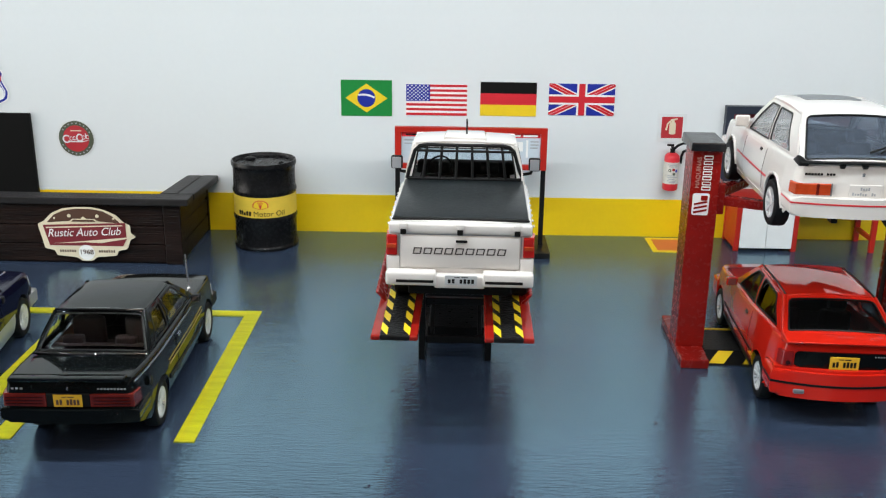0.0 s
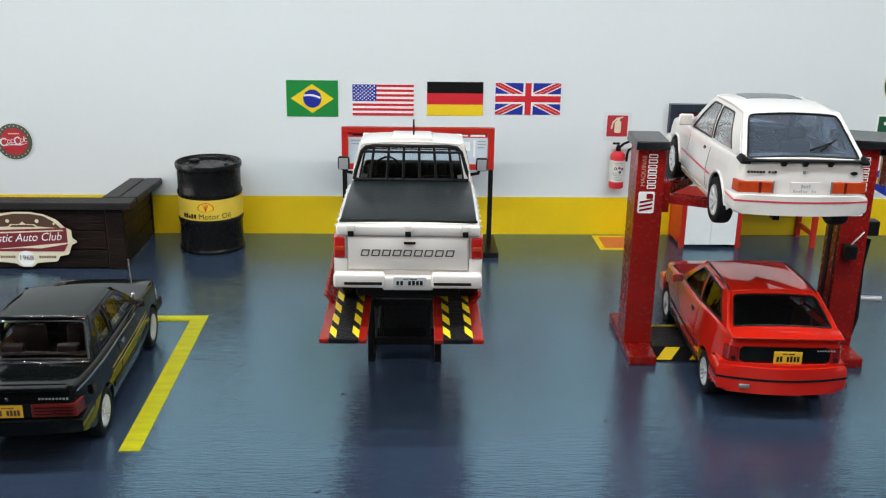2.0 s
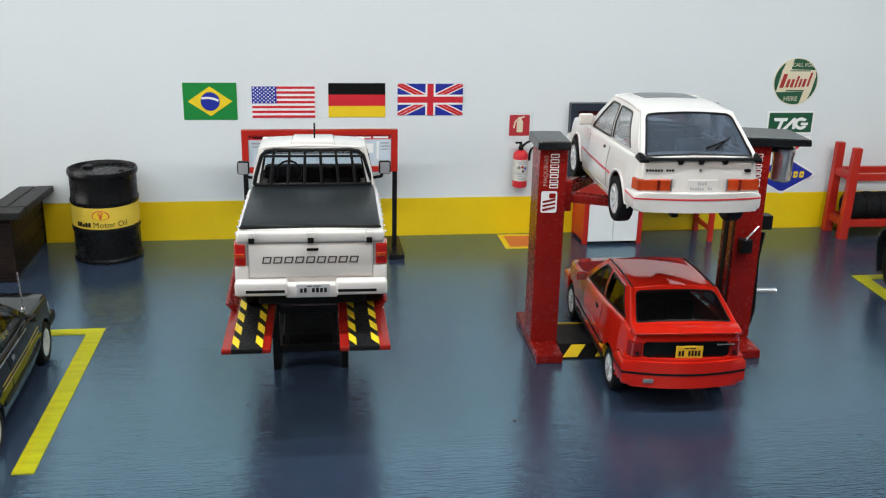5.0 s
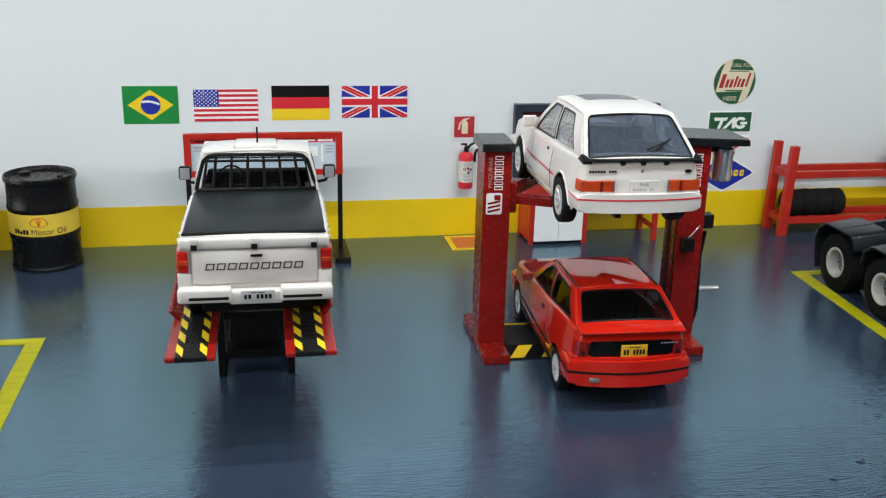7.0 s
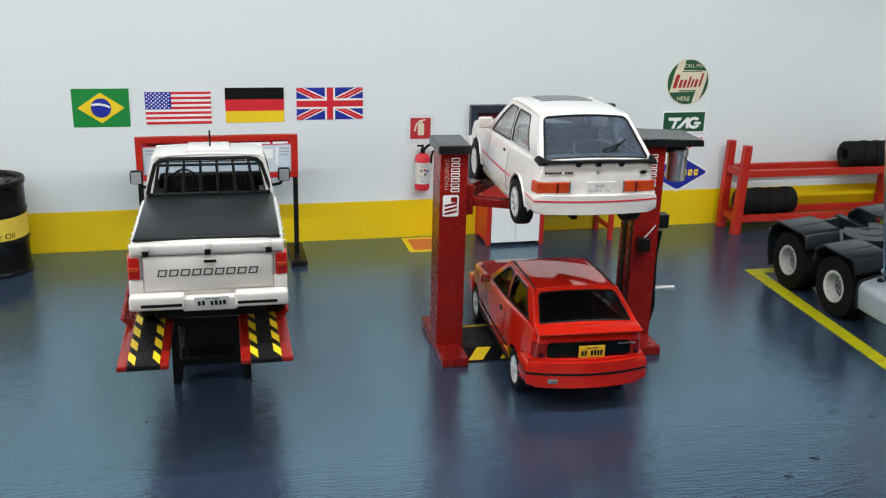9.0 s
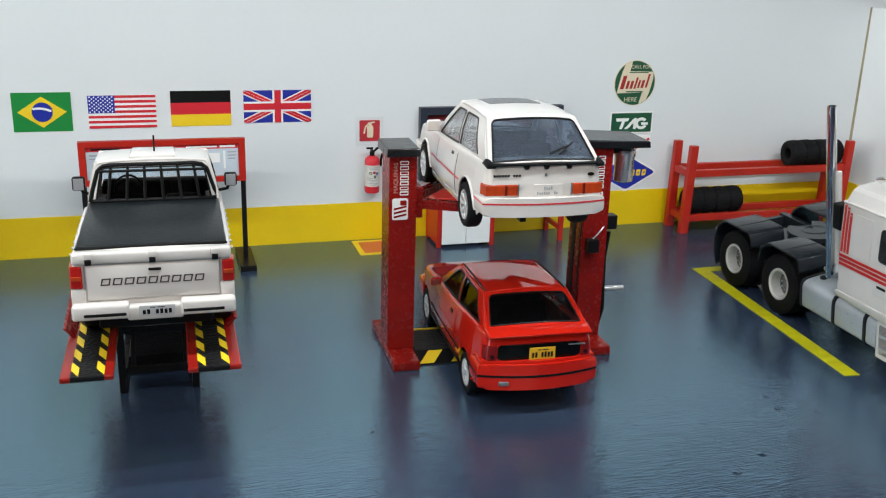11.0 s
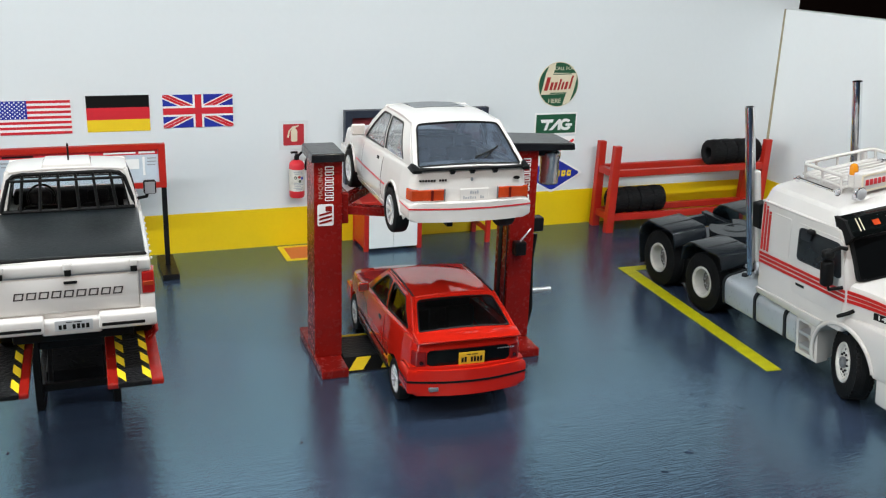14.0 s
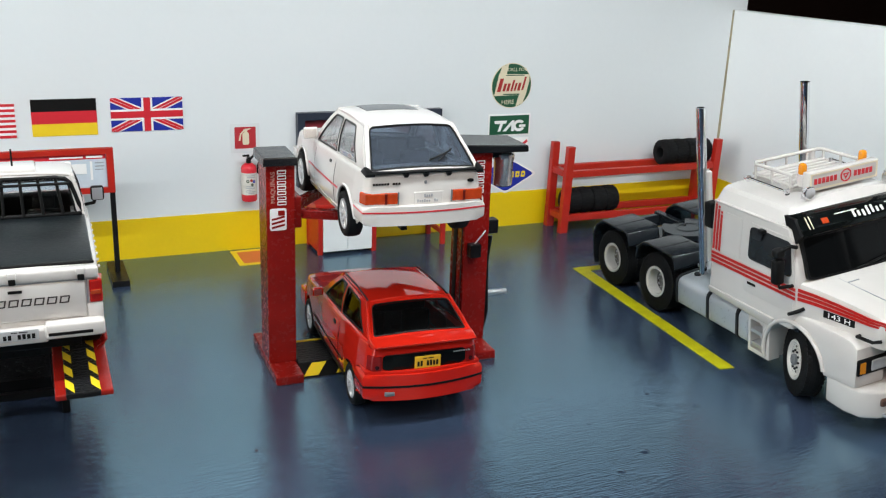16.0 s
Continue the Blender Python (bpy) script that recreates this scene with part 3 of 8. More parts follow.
for z, u0, u1 in ((0.535, -0.10, 0.09), (0.50, -0.08, 0.10), (0.315, -0.10, 0.06), (0.28, -0.10, 0.10), (0.245, -0.08, 0.05), (0.21, -0.10, 0.10), (0.18, -0.06, 0.08)):
    part("print_mark", sheet(bmesh.new(), dense(rect(u0, u1, z, z + 0.016), 0.03), on_bottle, 0.0015), M_PGREY, e)
part("valve", box(lathe(bmesh.new(), [(0.05, 0.77), (0.05, 0.84), (0.035, 0.86)], 14), -0.03, 0.03, -0.06, 0.05, 0.85, 0.89, 0.01), M_PLAST, e)
part("lever", box(bmesh.new(), -0.12, 0.02, -0.02, 0.02, 0.9, 0.94, 0.01), M_PLAST, e)
part("hose", tube(bmesh.new(), [(0.02, 0, 0.84), (0.10, -0.02, 0.92), (0.20, -0.03, 0.965), (0.30, -0.02, 0.955), (0.335, -0.01, 0.90), (0.29, -0.01, 0.83), (0.21, -0.01, 0.79), (0.185, 0, 0.70), (0.18, 0, 0.55)], 0.026, 8), M_PLAST, e, "", 60)
part("wall_bracket", bx(-0.06, 0.06, 0.15, 0.19, 0.5, 0.62, bevel=0.01), M_PLAST, e)


# ---- oil drum ----
d = thing("oil_drum", "black steel oil drum with a yellow label, slightly dented", "oil drum", -3.82, -0.86, 0)
R = 0.60
prof = [(R * 0.97, 0.0), (R * 1.04, 0.01), (R * 1.05, 0.05), (R * 1.01, 0.08), (R, 0.10)]
for z in (0.62, 1.15):
    prof += [(R, z - 0.06), (R * 1.035, z - 0.02), (R * 1.035, z + 0.02), (R, z + 0.06)]
prof += [(R, 1.56), (R * 1.01, 1.60), (R * 1.05, 1.64), (R * 1.05, 1.70), (R * 1.03, 1.725), (R * 0.99, 1.725), (R * 0.97, 1.68), (R * 0.94, 1.655), (R * 0.5, 1.66)]
part("barrel", lathe(bmesh.new(), prof, 56), M_DRUM, d, "", 30)
part("yellow_label", lathe(bmesh.new(), [(R + 0.002, 0.685), (R + 0.010, 0.685), (R + 0.010, 1.085), (R + 0.002, 1.085)], 56, closed=True), M_LABEL, d, "yellow paper label round the drum", 30)
part("bung", lathe(bmesh.new(), [(0.10, 1.655), (0.10, 1.70), (0.07, 1.715)], 16, (-0.30, 0.2, 0)), M_DRUM, d, "", 40)
part("bung", lathe(bmesh.new(), [(0.05, 1.655), (0.05, 1.69), (0.03, 1.70)], 14, (0.36, -0.1, 0)), M_DRUM, d, "", 40)
part("lid_ridge", lathe(bmesh.new(), [(0.36, 1.655), (0.38, 1.672), (0.40, 1.655)], 40, closed=True), M_DRUM, d, "", 60)


def on_drum(u, v, dd):
    a = u / (R + 0.012)
    rr = R + 0.016 - dd
    return (rr * math.sin(a), -rr * math.cos(a), v)


fan = [(-0.05, 0.865)] + [(0.16 * math.cos(radians(a)) * (1 if i % 2 else 0.93), 0.93 + 0.115 * math.sin(radians(a)) * (1 if i % 2 else 0.93)) for i, a in enumerate(range(200, -21, -11))] + [(0.05, 0.865)]
OFF = 0.02
part("shell_mark", sheet(bmesh.new(), [(p[0] + OFF, p[1]) for p in fan], on_drum, 0.004), M_PRED, d)
part("shell_mark", sheet(bmesh.new(), [(p[0] * 0.87 + OFF, (p[1] - 0.93) * 0.87 + 0.93) for p in fan], lambda u, v, dd: on_drum(u, v, dd - 0.003), 0.002), M_PYELLOW, d)
for a in (60, 75, 90, 105, 120):
    q = [(0.012 * s0 + 0.1 * t0 * math.cos(radians(a)) + OFF, 0.87 + t0 * 0.15 * math.sin(radians(a))) for s0, t0 in ((-0.3, 0), (0.3, 0), (0.5, 1), (-0.5, 1))]
    part("shell_mark", sheet(bmesh.new(), q, lambda u, v, dd: on_drum(u, v, dd - 0.005), 0.002), M_PRED, d)
for i in range(5):
    x = -0.44 + 0.062 * i
    part("letter_mark", sheet(bmesh.new(), rounded([(x - 0.024, 0.725), (x + 0.022, 0.725), (x + 0.022, 0.81 if i in (0, 1, 3, 4) else 0.78), (x - 0.024, 0.81 if i in (0, 1, 3, 4) else 0.78)], 0.012, 2), on_drum, 0.004), M_PBLACK, d)
words = lettering("words", "Motor Oil", 0.145, M_PBLACK, d, Matrix.Identity(4), 0.002, 1.0, 1.05)
for v in words.data.vertices:
    p = v.co / K
    v.co = Vector(on_drum(p.x + 0.19, p.y + 0.765, p.z + 0.001)) * K


# ---- counter ----
c = thing("counter", "L-shaped dark stained plank counter with overhanging top", "counter", -6.5, -1.2, 0)

wood_rnd = random.Random(4)
for a, b in ((0.03, 0.38), (0.38, 0.74), (0.74, 1.14)):
    j = wood_rnd.uniform(-0.012, 0.012)
    part("plank", bx(-6.4, 1.06, -1.08 + j, -0.98 + j, a + 0.006, b - 0.006, bevel=0.014), M_WOOD, c)
    part("plank", hexa(bmesh.new(), [(1.27 + j, -0.90, a + 0.006), (1.36 + j, -0.90, a + 0.006), (1.33 + j, 1.12, a + 0.006), (1.24 + j, 1.12, a + 0.006), (1.27 + j, -0.90, b - 0.006), (1.36 + j, -0.90, b - 0.006), (1.33 + j, 1.12, b * 0.93 - 0.006), (1.24 + j, 1.12, b * 0.93 - 0.006)], 0.014), M_WOOD, c)
part("corner_post", bx(1.065, 1.385, -1.10, -0.91, 0.0, 1.15, bevel=0.02), M_WOOD, c, "wide dark corner post")
part("end_post", bx(1.20, 1.34, 1.06, 1.175, 0.0, 1.05, bevel=0.02), M_WOOD, c)
part("base_rail", bx(-6.4, 1.06, -1.04, -0.9, 0, 0.05, bevel=0.01), M_WOOD, c)
part("top_plank", bx(-6.45, 1.56, -1.17, -0.76, 1.15, 1.28, bevel=0.02), M_WOODTOP, c)
for x0, x1, e in ((0.93, 1.24, 0.0), (1.25, 1.57, 0.02)):
    part("top_plank", hexa(bmesh.new(), [(x0, -0.75, 1.15), (x1, -0.75, 1.15), (x1, 1.14 + e, 1.05), (x0, 1.14 + e, 1.05), (x0, -0.75, 1.28), (x1, -0.75, 1.285), (x1, 1.14 + e, 1.175), (x0, 1.14 + e, 1.17)], 0.02), M_WOODTOP, c)
part("back_panel", bx(-6.4, 1.06, -0.9, -0.86, 0.03, 1.14), M_WOOD, c)

# crest sign on the counter
s = thing("crest_sign", "cream and maroon auto club crest sign on the counter", "sign", -6.88, -2.335, 0.60)
s.matrix_world = s.matrix_world @ Matrix.Diagonal((0.955, 1, 0.955, 1))
OUT = [(-0.90, 0.19), (-0.78, 0.24), (-0.62, 0.40), (-0.40, 0.50), (-0.15, 0.53), (0.15, 0.53), (0.40, 0.48), (0.62, 0.38), (0.76, 0.23), (0.88, 0.18), (0.885, 0.02), (0.98, -0.06), (0.87, -0.11), (0.80, -0.30), (0.62, -0.34), (0.58, -0.44), (0.2, -0.47), (0.10, -0.55), (-0.10, -0.55), (-0.2, -0.48), (-0.58, -0.44), (-0.62, -0.34), (-0.80, -0.30)]
poster("board", rounded(OUT, 0.03, 3), M_CREAM, s, -0.03, 0.028)
poster("dark_arch", rounded([(-0.72, 0.22), (-0.56, 0.38), (-0.38, 0.46), (-0.15, 0.50), (0.15, 0.50), (0.38, 0.46), (0.56, 0.36), (0.70, 0.22), (0.2, 0.26), (-0.2, 0.26)], 0.03, 3), M_PBROWN, s, -0.034, 0.003)
poster("maroon_field", [(-0.80, 0.17), (0.80, 0.23), (0.80, -0.10), (0.72, -0.24), (-0.70, -0.24)], M_PMAROON, s, -0.0345, 0.003)
poster("cream_line", [(-0.74, 0.13), (0.74, 0.19), (0.74, 0.165), (-0.74, 0.105)], M_CREAM, s, -0.038, 0.002)
poster("cream_line", [(-0.62, -0.20), (0.02, -0.14), (0.95, -0.045), (0.80, -0.09), (0.3, -0.18), (0.0, -0.17)], M_CREAM, s, -0.038, 0.002)
poster("gold_line", [(-0.3, 0.23), (0.3, 0.23), (0.22, 0.30), (0.06, 0.30), (0, 0.35), (-0.06, 0.30), (-0.22, 0.30)], M_CREAM, s, -0.0375, 0.002)
poster("gold_line", [(-0.24, 0.245), (0.24, 0.245), (0.19, 0.285), (-0.19, 0.285)], M_PBROWN, s, -0.040, 0.001)
for x in (-0.27, 0.27):
    poster("lamp_mark", disc(x, 0.36, 0.035), M_CREAM, s, -0.038, 0.002)
for x in (-0.56, 0.58):
    poster("lamp_mark", disc(x, 0.31, 0.02), M_CREAM, s, -0.038, 0.002)
lettering("words", "Rustic Auto Club", 0.225, M_WHITE, s, pose(0.0, -0.040, 0.03, 90, -2.2, 0) @ Matrix(((1, 0.3, 0, 0), (0, 1, 0, 0), (0, 0, 1, 0), (0, 0, 0, 1))), 0.004, 0.90)
poster("medallion", disc(0, -0.38, 0.155), M_WHITE, s, -0.037, 0.004)
lettering("words", "1968", 0.14, M_PBROWN, s, pose(0.0, -0.043, -0.37, 90), 0.003)
for x in (-0.36, 0.40):
    for i in range(7):
        poster("letter_mark", rect(x - 0.16 + 0.047 * i, x - 0.13 + 0.047 * i, -0.375, -0.325), M_PBROWN, s, -0.033, 0.002)

# tall dark panel behind the counter
p = thing("display_panel", "tall matt black panel standing behind the counter", "panel", -10.19, -0.32, 0)
part("panel", bx(-1.55, 1.535, 0.215, 0.29, 0.0, 2.405, bevel=0.012), M_PBLACK, p)
part("foot", bx(-1.55, 1.5, 0.08, 0.213, 0.0, 0.08, bevel=0.02), M_PBLACK, p)


# ---- notice board on posts behind the pickup ----
b = thing("notice_board", "red framed notice board with pale chart on black posts", "notice board", 0.22, -1.0, 0, 0.0)
part("frame", sheet(bmesh.new(), rect(-1.46, 1.46, 1.62, 2.43), lambda u, v, dd: (u, -0.06 + dd, v), 0.12, [rect(-1.34, 1.34, 1.72, 2.33)]), M_REDBR, b)
part("backing", bx(-1.34, 1.34, 0.0, 0.05, 1.72, 2.33), M_PGREY, b)
part("chart", bx(-1.335, 1.335, -0.012, -0.001, 1.725, 2.325), M_PALEBLUE, b, "pale blue printed chart")
part("chart_header", bx(-1.33, 1.33, -0.017, -0.0125, 2.24, 2.32), M_PRED, b, "red heading strip")
for x0, x1, z0, z1, m in ((-1.25, -0.75, 2.265, 2.295, M_PBLACK), (0.4, 0.95, 2.265, 2.295, M_WHITE), (1.0, 1.28, 2.26, 2.30, M_WHITE), (1.06, 1.1, 1.86, 2.2, M_WHITE), (-1.28, -1.1, 2.16, 2.19, M_PGREY), (-1.28, -1.0, 2.1, 2.12, M_PGREY), (1.14, 1.3, 2.16, 2.18, M_PGREY), (1.14, 1.3, 2.1, 2.12, M_PGREY), (1.14, 1.28, 2.04, 2.06, M_PGREY), (0.7, 1.0, 1.98, 2.16, M_WHITE)):
    part("print_mark", bx(x0, x1, -0.0215, -0.0175, z0, z1), m, b)
for s in (-1, 1):
    part("post", bx(s * 1.41 - 0.045, s * 1.41 + 0.045, -0.04, 0.05, 0.11, 1.62, bevel=0.008), M_BLACK, b)
    part("base", bx(s * 1.41 - 0.15, s * 1.41 + 0.15, -0.6, 0.62, 0.0, 0.11, bevel=0.012), M_BLACK, b)


# ---- workbench below a tool panel ----
w = thing("workbench", "red workbench with white cabinet doors against the wall", "workbench", 6.85, -0.5, 0)
part("worktop", bx(-1.42, 1.5, -0.45, 0.46, 0.98, 1.07, bevel=0.015), M_REDBR, w)
for x in (-1.36, -0.22, 1.33):
    for y in (-0.41, 0.37):
        part("leg", bx(x, x + 0.10, y, y + 0.09, 0.0, 0.98, bevel=0.01), M_REDBR, w)
for y in (-0.40, 0.39):
    part("rail", bx(-0.12, 1.33, y, y + 0.06, 0.88, 0.98, bevel=0.008), M_REDBR, w)
part("rail", bx(1.35, 1.41, -0.32, 0.37, 0.22, 0.32, bevel=0.008), M_REDBR, w)
part("side_panel", bx(-1.35, -1.30, -0.32, 0.37, 0.06, 0.98), M_REDBR, w)
part("side_panel", bx(-0.19, -0.14, -0.32, 0.37, 0.06, 0.98), M_REDBR, w)
for x0, x1 in ((-1.255, -0.745), (-0.738, -0.225)):
    part("cabinet_door", bx(x0, x1, -0.42, -0.39, 0.07, 0.97, bevel=0.006), M_WHITE, w, "plain white cabinet door")
part("cabinet_back", bx(-1.3, -0.2, 0.36, 0.40, 0.06, 0.97), M_WHITE, w)

M_PANEL = mat("blue_black_panel_paint", (0.030, 0.038, 0.058), 0.4, 0, 0.15, 3, 30, 0.1, spec=0.3)
t = thing("tool_panel", "dark framed red tool panel fixed above the workbench", "tool panel", 6.86, 0, 2.0)
part("frame", sheet(bmesh.new(), rect(-1.57, 1.57, -0.75, 0.77), lambda u, v, dd: (u, -0.17 + dd, v), 0.16, [rect(-1.42, 1.42, -0.60, 0.62)]), M_PANEL, t)
part("board", bx(-1.42, 1.42, -0.06, -0.015, -0.60, 0.62), M_PMAROON, t, "dark red backing board")


# ---- tyre rack ----
r = thing("tyre_rack", "red painted wooden tyre rack against the white wall", "tyre rack", 13.35, -0.55, 0)
for x in (-2.18, 1.83):
    for y, lean in ((-0.33, 0.06), (0.29, 0.03)):
        part("post", hexa(bmesh.new(), [(x - 0.10, y - 0.08, 0), (x + 0.09, y - 0.08, 0), (x + 0.09, y + 0.08, 0), (x - 0.10, y + 0.08, 0),
                                        (x - 0.085 + lean, y - 0.07, 1.96), (x + 0.085 + lean, y - 0.07, 1.96), (x + 0.085 + lean, y + 0.07, 1.96), (x - 0.085 + lean, y + 0.07, 1.96)], 0.012), M_REDBR, r)
    for z in (0.27, 1.27):
        part("cross_rail", bx(x - 0.075 + 0.03, x + 0.075 + 0.03, -0.25, 0.21, z, z + 0.15, bevel=0.012), M_REDBR, r)
for z in (0.27, 1.27):
    for y in (-0.34, 0.30):
        part("long_rail", bx(-2.08, 1.78, y - 0.06, y + 0.06, z, z + 0.15, bevel=0.012), M_REDBR, r)


def rack_tyre(x, z, y=-0.55, turn=0.0):
    ob = thing("tyre", "worn black rubber tyre lying on the red rack", "tyre", x, y, z, 0, "tyres on the rack")
    prof = [(0.12, -0.15), (0.14, -0.17), (0.22, -0.18), (0.265, -0.16), (0.285, -0.11), (0.293, 0), (0.285, 0.11), (0.265, 0.16), (0.22, 0.18), (0.14, 0.17), (0.12, 0.15)]
    part("casing", lathe(bmesh.new(), prof, 36, (0, 0, 0.285), "x", closed=True), M_TYRE, ob, "", 40)
    # zigzag tread blocks
    tb = bmesh.new()
    for k in range(22):
        a = 2 * math.pi * k / 22 + turn
        for u0, u1, sh in ((-0.145, -0.075, 0.0), (-0.055, 0.055, 0.14), (0.075, 0.145, 0.0)):
            pts = []
            for rr in (0.262 if abs(u0 + u1) > 0.1 else 0.275, 0.290 if abs(u0 + u1) > 0.1 else 0.300):
                for u, da in ((u0, -0.085), (u1, -0.055), (u1, 0.085), (u0, 0.055)):
                    aa = a + sh + da
                    pts.append((u, rr * math.cos(aa), 0.285 + rr * math.sin(aa)))
            hexa(tb, pts)
    part("tread", tb, M_TYRE, ob)
    return ob


for i in range(4):
    rack_tyre(11.50 + 0.335 * i, 0.355, -0.57 + 0.02 * (i % 2), 0.1 * i)
    rack_tyre(14.00 + 0.335 * i, 1.355, -0.57 + 0.02 * (i % 2), 0.1 * i + 0.05)


# ---- two-post car lift ----
LIFT = thing("two_post_lift", "red two-post car lift with black caps, arms raised", "car lift", 3.45, -6.0, 0, -2.0)
M_PAD = mat("rough_black_tread", (0.012, 0.012, 0.013), 0.4, 0, 0.2, 3, 22, 1.0)


def column(x, side):
    base = part("base_plate", bx(x - 0.20, x + 0.20, -0.48, 1.25, 0, 0.14, bevel=0.02), M_RED, LIFT)
    part("column", bx(x - 0.20, x + 0.205, 0.02, 0.55, 0.14, 3.115 if side > 0 else 3.16, bevel=0.012), M_RED, LIFT)
    part("guide_channel", bx(*sorted((x + side * 0.19, x + side * 0.209)), 0.20 if side > 0 else 0.29, 0.42, 0.16, 3.0), M_TYRE, LIFT, "black slide channel")
    part("guide_strip", bx(*sorted((x + side * 0.196, x + side * 0.214)), 0.085, 0.10, 0.16, 3.0), M_GREYPL, LIFT)
    part("carriage", bx(x + side * 0.20 if side > 0 else x - 0.32, x + 0.32 if side > 0 else x - 0.20, 0.10, 0.52, 2.16, 2.62, bevel=0.02), M_RED, LIFT)


column(0.0, 1)
column(3.02, -1)
part("cap", hexa(bmesh.new(), [(-0.26, -0.10, 3.115), (0.225, -0.10, 3.115), (0.225, 0.64, 3.115), (-0.26, 0.64, 3.115), (-0.25, -0.09, 3.235), (0.215, -0.09, 3.235), (0.215, 0.63, 3.25), (-0.25, 0.63, 3.25)], 0.015), M_CAP, LIFT, "black painted cap")
part("cap", hexa(bmesh.new(), [(2.73, -0.06, 3.16), (3.79, -0.06, 3.15), (3.79, 0.72, 3.15), (2.73, 0.72, 3.16), (2.75, -0.05, 3.29), (3.78, -0.05, 3.25), (3.78, 0.71, 3.26), (2.75, 0.71, 3.31)], 0.015), M_CAP, LIFT, "wide black painted cap")
part("motor", lathe(bmesh.new(), [(0.13, 2.56), (0.15, 2.58), (0.15, 2.95), (0.165, 2.98), (0.165, 3.06), (0.10, 3.12)], 24, (3.54, 0.3, 0)), M_STEEL, LIFT, "polished steel motor cylinder", 40)
part("motor_bracket", bx(3.20, 3.5, 0.2, 0.4, 3.02, 3.11, bevel=0.01), M_CAP, LIFT)


def arm(pts, w0=0.09, h=0.13):
    a, b_ = Vector(pts[0]), Vector(pts[1])
    d_ = (b_ - a).normalized()
    n_ = Vector((-d_.y, d_.x, 0)).normalized() * w0
    up = Vector((0, 0, h))
    part("arm", hexa(bmesh.new(), [tuple(a + n_), tuple(a - n_), tuple(b_ - n_ * 0.8), tuple(b_ + n_ * 0.8), tuple(a + n_ + up), tuple(a - n_ + up), tuple(b_ - n_ * 0.8 + up), tuple(b_ + n_ * 0.8 + up)], 0.015), M_RED, LIFT)
    part("arm_pad", lathe(bmesh.new(), [(0.09, 0), (0.09, 0.08), (0.07, 0.10)], 16, (b_.x, b_.y, b_.z + h)), M_PLAST, LIFT)


arm([(0.26, 0.28, 2.28), (0.90, -0.12, 2.30)])
arm([(0.26, 0.55, 2.28), (0.90, 1.30, 2.30)])
arm([(2.76, 0.28, 2.28), (2.08, -0.12, 2.30)])
arm([(2.76, 0.55, 2.28), (2.08, 1.30, 2.30)])
part("control_box", bx(2.87, 3.05, -0.13, 0.02, 1.55, 1.76, bevel=0.015), M_BLACK, LIFT, "black control box")
part("control_box", bx(3.22, 3.40, 0.05, 0.24, 1.86, 2.08, bevel=0.015), M_BLACK, LIFT, "black control box")
part("cable", tube(bmesh.new(), [(2.97, -0.05, 1.755), (3.08, -0.04, 1.87), (3.24, 0.08, 1.97)], 0.012, 6), M_SILVER, LIFT)
part("hose", tube(bmesh.new(), [(3.31, 0.15, 1.80), (3.26, 0.14, 1.4), (3.28, 0.14, 0.9), (3.30, 0.14, 0.55), (3.24, 0.13, 0.30), (3.18, 0.12, 0.18)], 0.04, 8), M_PLAST, LIFT, "", 60)
part("lever", tube(bmesh.new(), [(3.22, 0.3, 0.80), (3.70, 0.28, 0.80)], 0.045, 12), M_SILVER, LIFT, "silver round lever", 40)
part("ramp_cover", bx(0.215, 2.8, -0.08, 0.72, 0.0, 0.13, bevel=0.02), M_PAD, LIFT, "rough black tread cover between the columns")
part("hazard_strip", hexa(bmesh.new(), [(0.215, -0.33, 0), (2.8, -0.33, 0), (2.8, -0.085, 0), (0.215, -0.085, 0), (0.215, -0.32, 0.02), (2.8, -0.32, 0.02), (2.8, -0.085, 0.125), (0.215, -0.085, 0.125)]), M_PBLACK, LIFT)


def slope(u, v, dd):
    return (u, -0.32 + v, 0.022 + 0.105 * v / 0.235 + 0.003 - dd)


for i in range(5):
    x = 0.23 + 0.49 * i
    part("hazard_stripe", sheet(bmesh.new(), [(x, 0.005), (x + 0.22, 0.005), (x + 0.40, 0.23), (x + 0.18, 0.23)], slope, 0.003), M_PYELLOW, LIFT)
part("hazard_stripe", bx(0.3, 2.7, 0.722, 0.76, 0.0, 0.137), M_PYELLOW, LIFT)


def maker_mark(x):
    """White lettering running up the column's face and a boxed mark below it."""
    at = 0.018
    lettering("words", "MAQUINAS", 0.088, M_DIM, LIFT, pose(x - 0.105, at, 2.79, 90, -90, 0), 0.004, 1.0)
    for i in range(7):
        z = 2.535 + 0.074 * i
        o = rounded(rect(x - 0.045, x + 0.08, z, z + (0.050 if i in (1, 4) else 0.058)), 0.012, 2)
        part("letter_mark", sheet(bmesh.new(), o, wall_place(at - 0.004), 0.004, [rect(x - 0.034, x + 0.069, z + 0.012, z + 0.042)]), M_WHITE, LIFT)
    part("maker_mark", sheet(bmesh.new(), rounded(rect(x - 0.155, x + 0.08, 2.17, 2.49), 0.035), wall_place(at - 0.004), 0.004), M_WHITE, LIFT)
    for k in range(3):
        z = 2.195 + 0.060 * k
        part("maker_mark", sheet(bmesh.new(), [(x - 0.13, z), (x - 0.13, z + 0.03), (x + 0.055, z + 0.070), (x + 0.055, z + 0.04)], wall_place(at - 0.008), 0.003), M_RED, LIFT)
    part("maker_mark", sheet(bmesh.new(), rounded(rect(x - 0.04, x + 0.055, 2.385, 2.46), 0.02), wall_place(at - 0.008), 0.003), M_RED, LIFT)


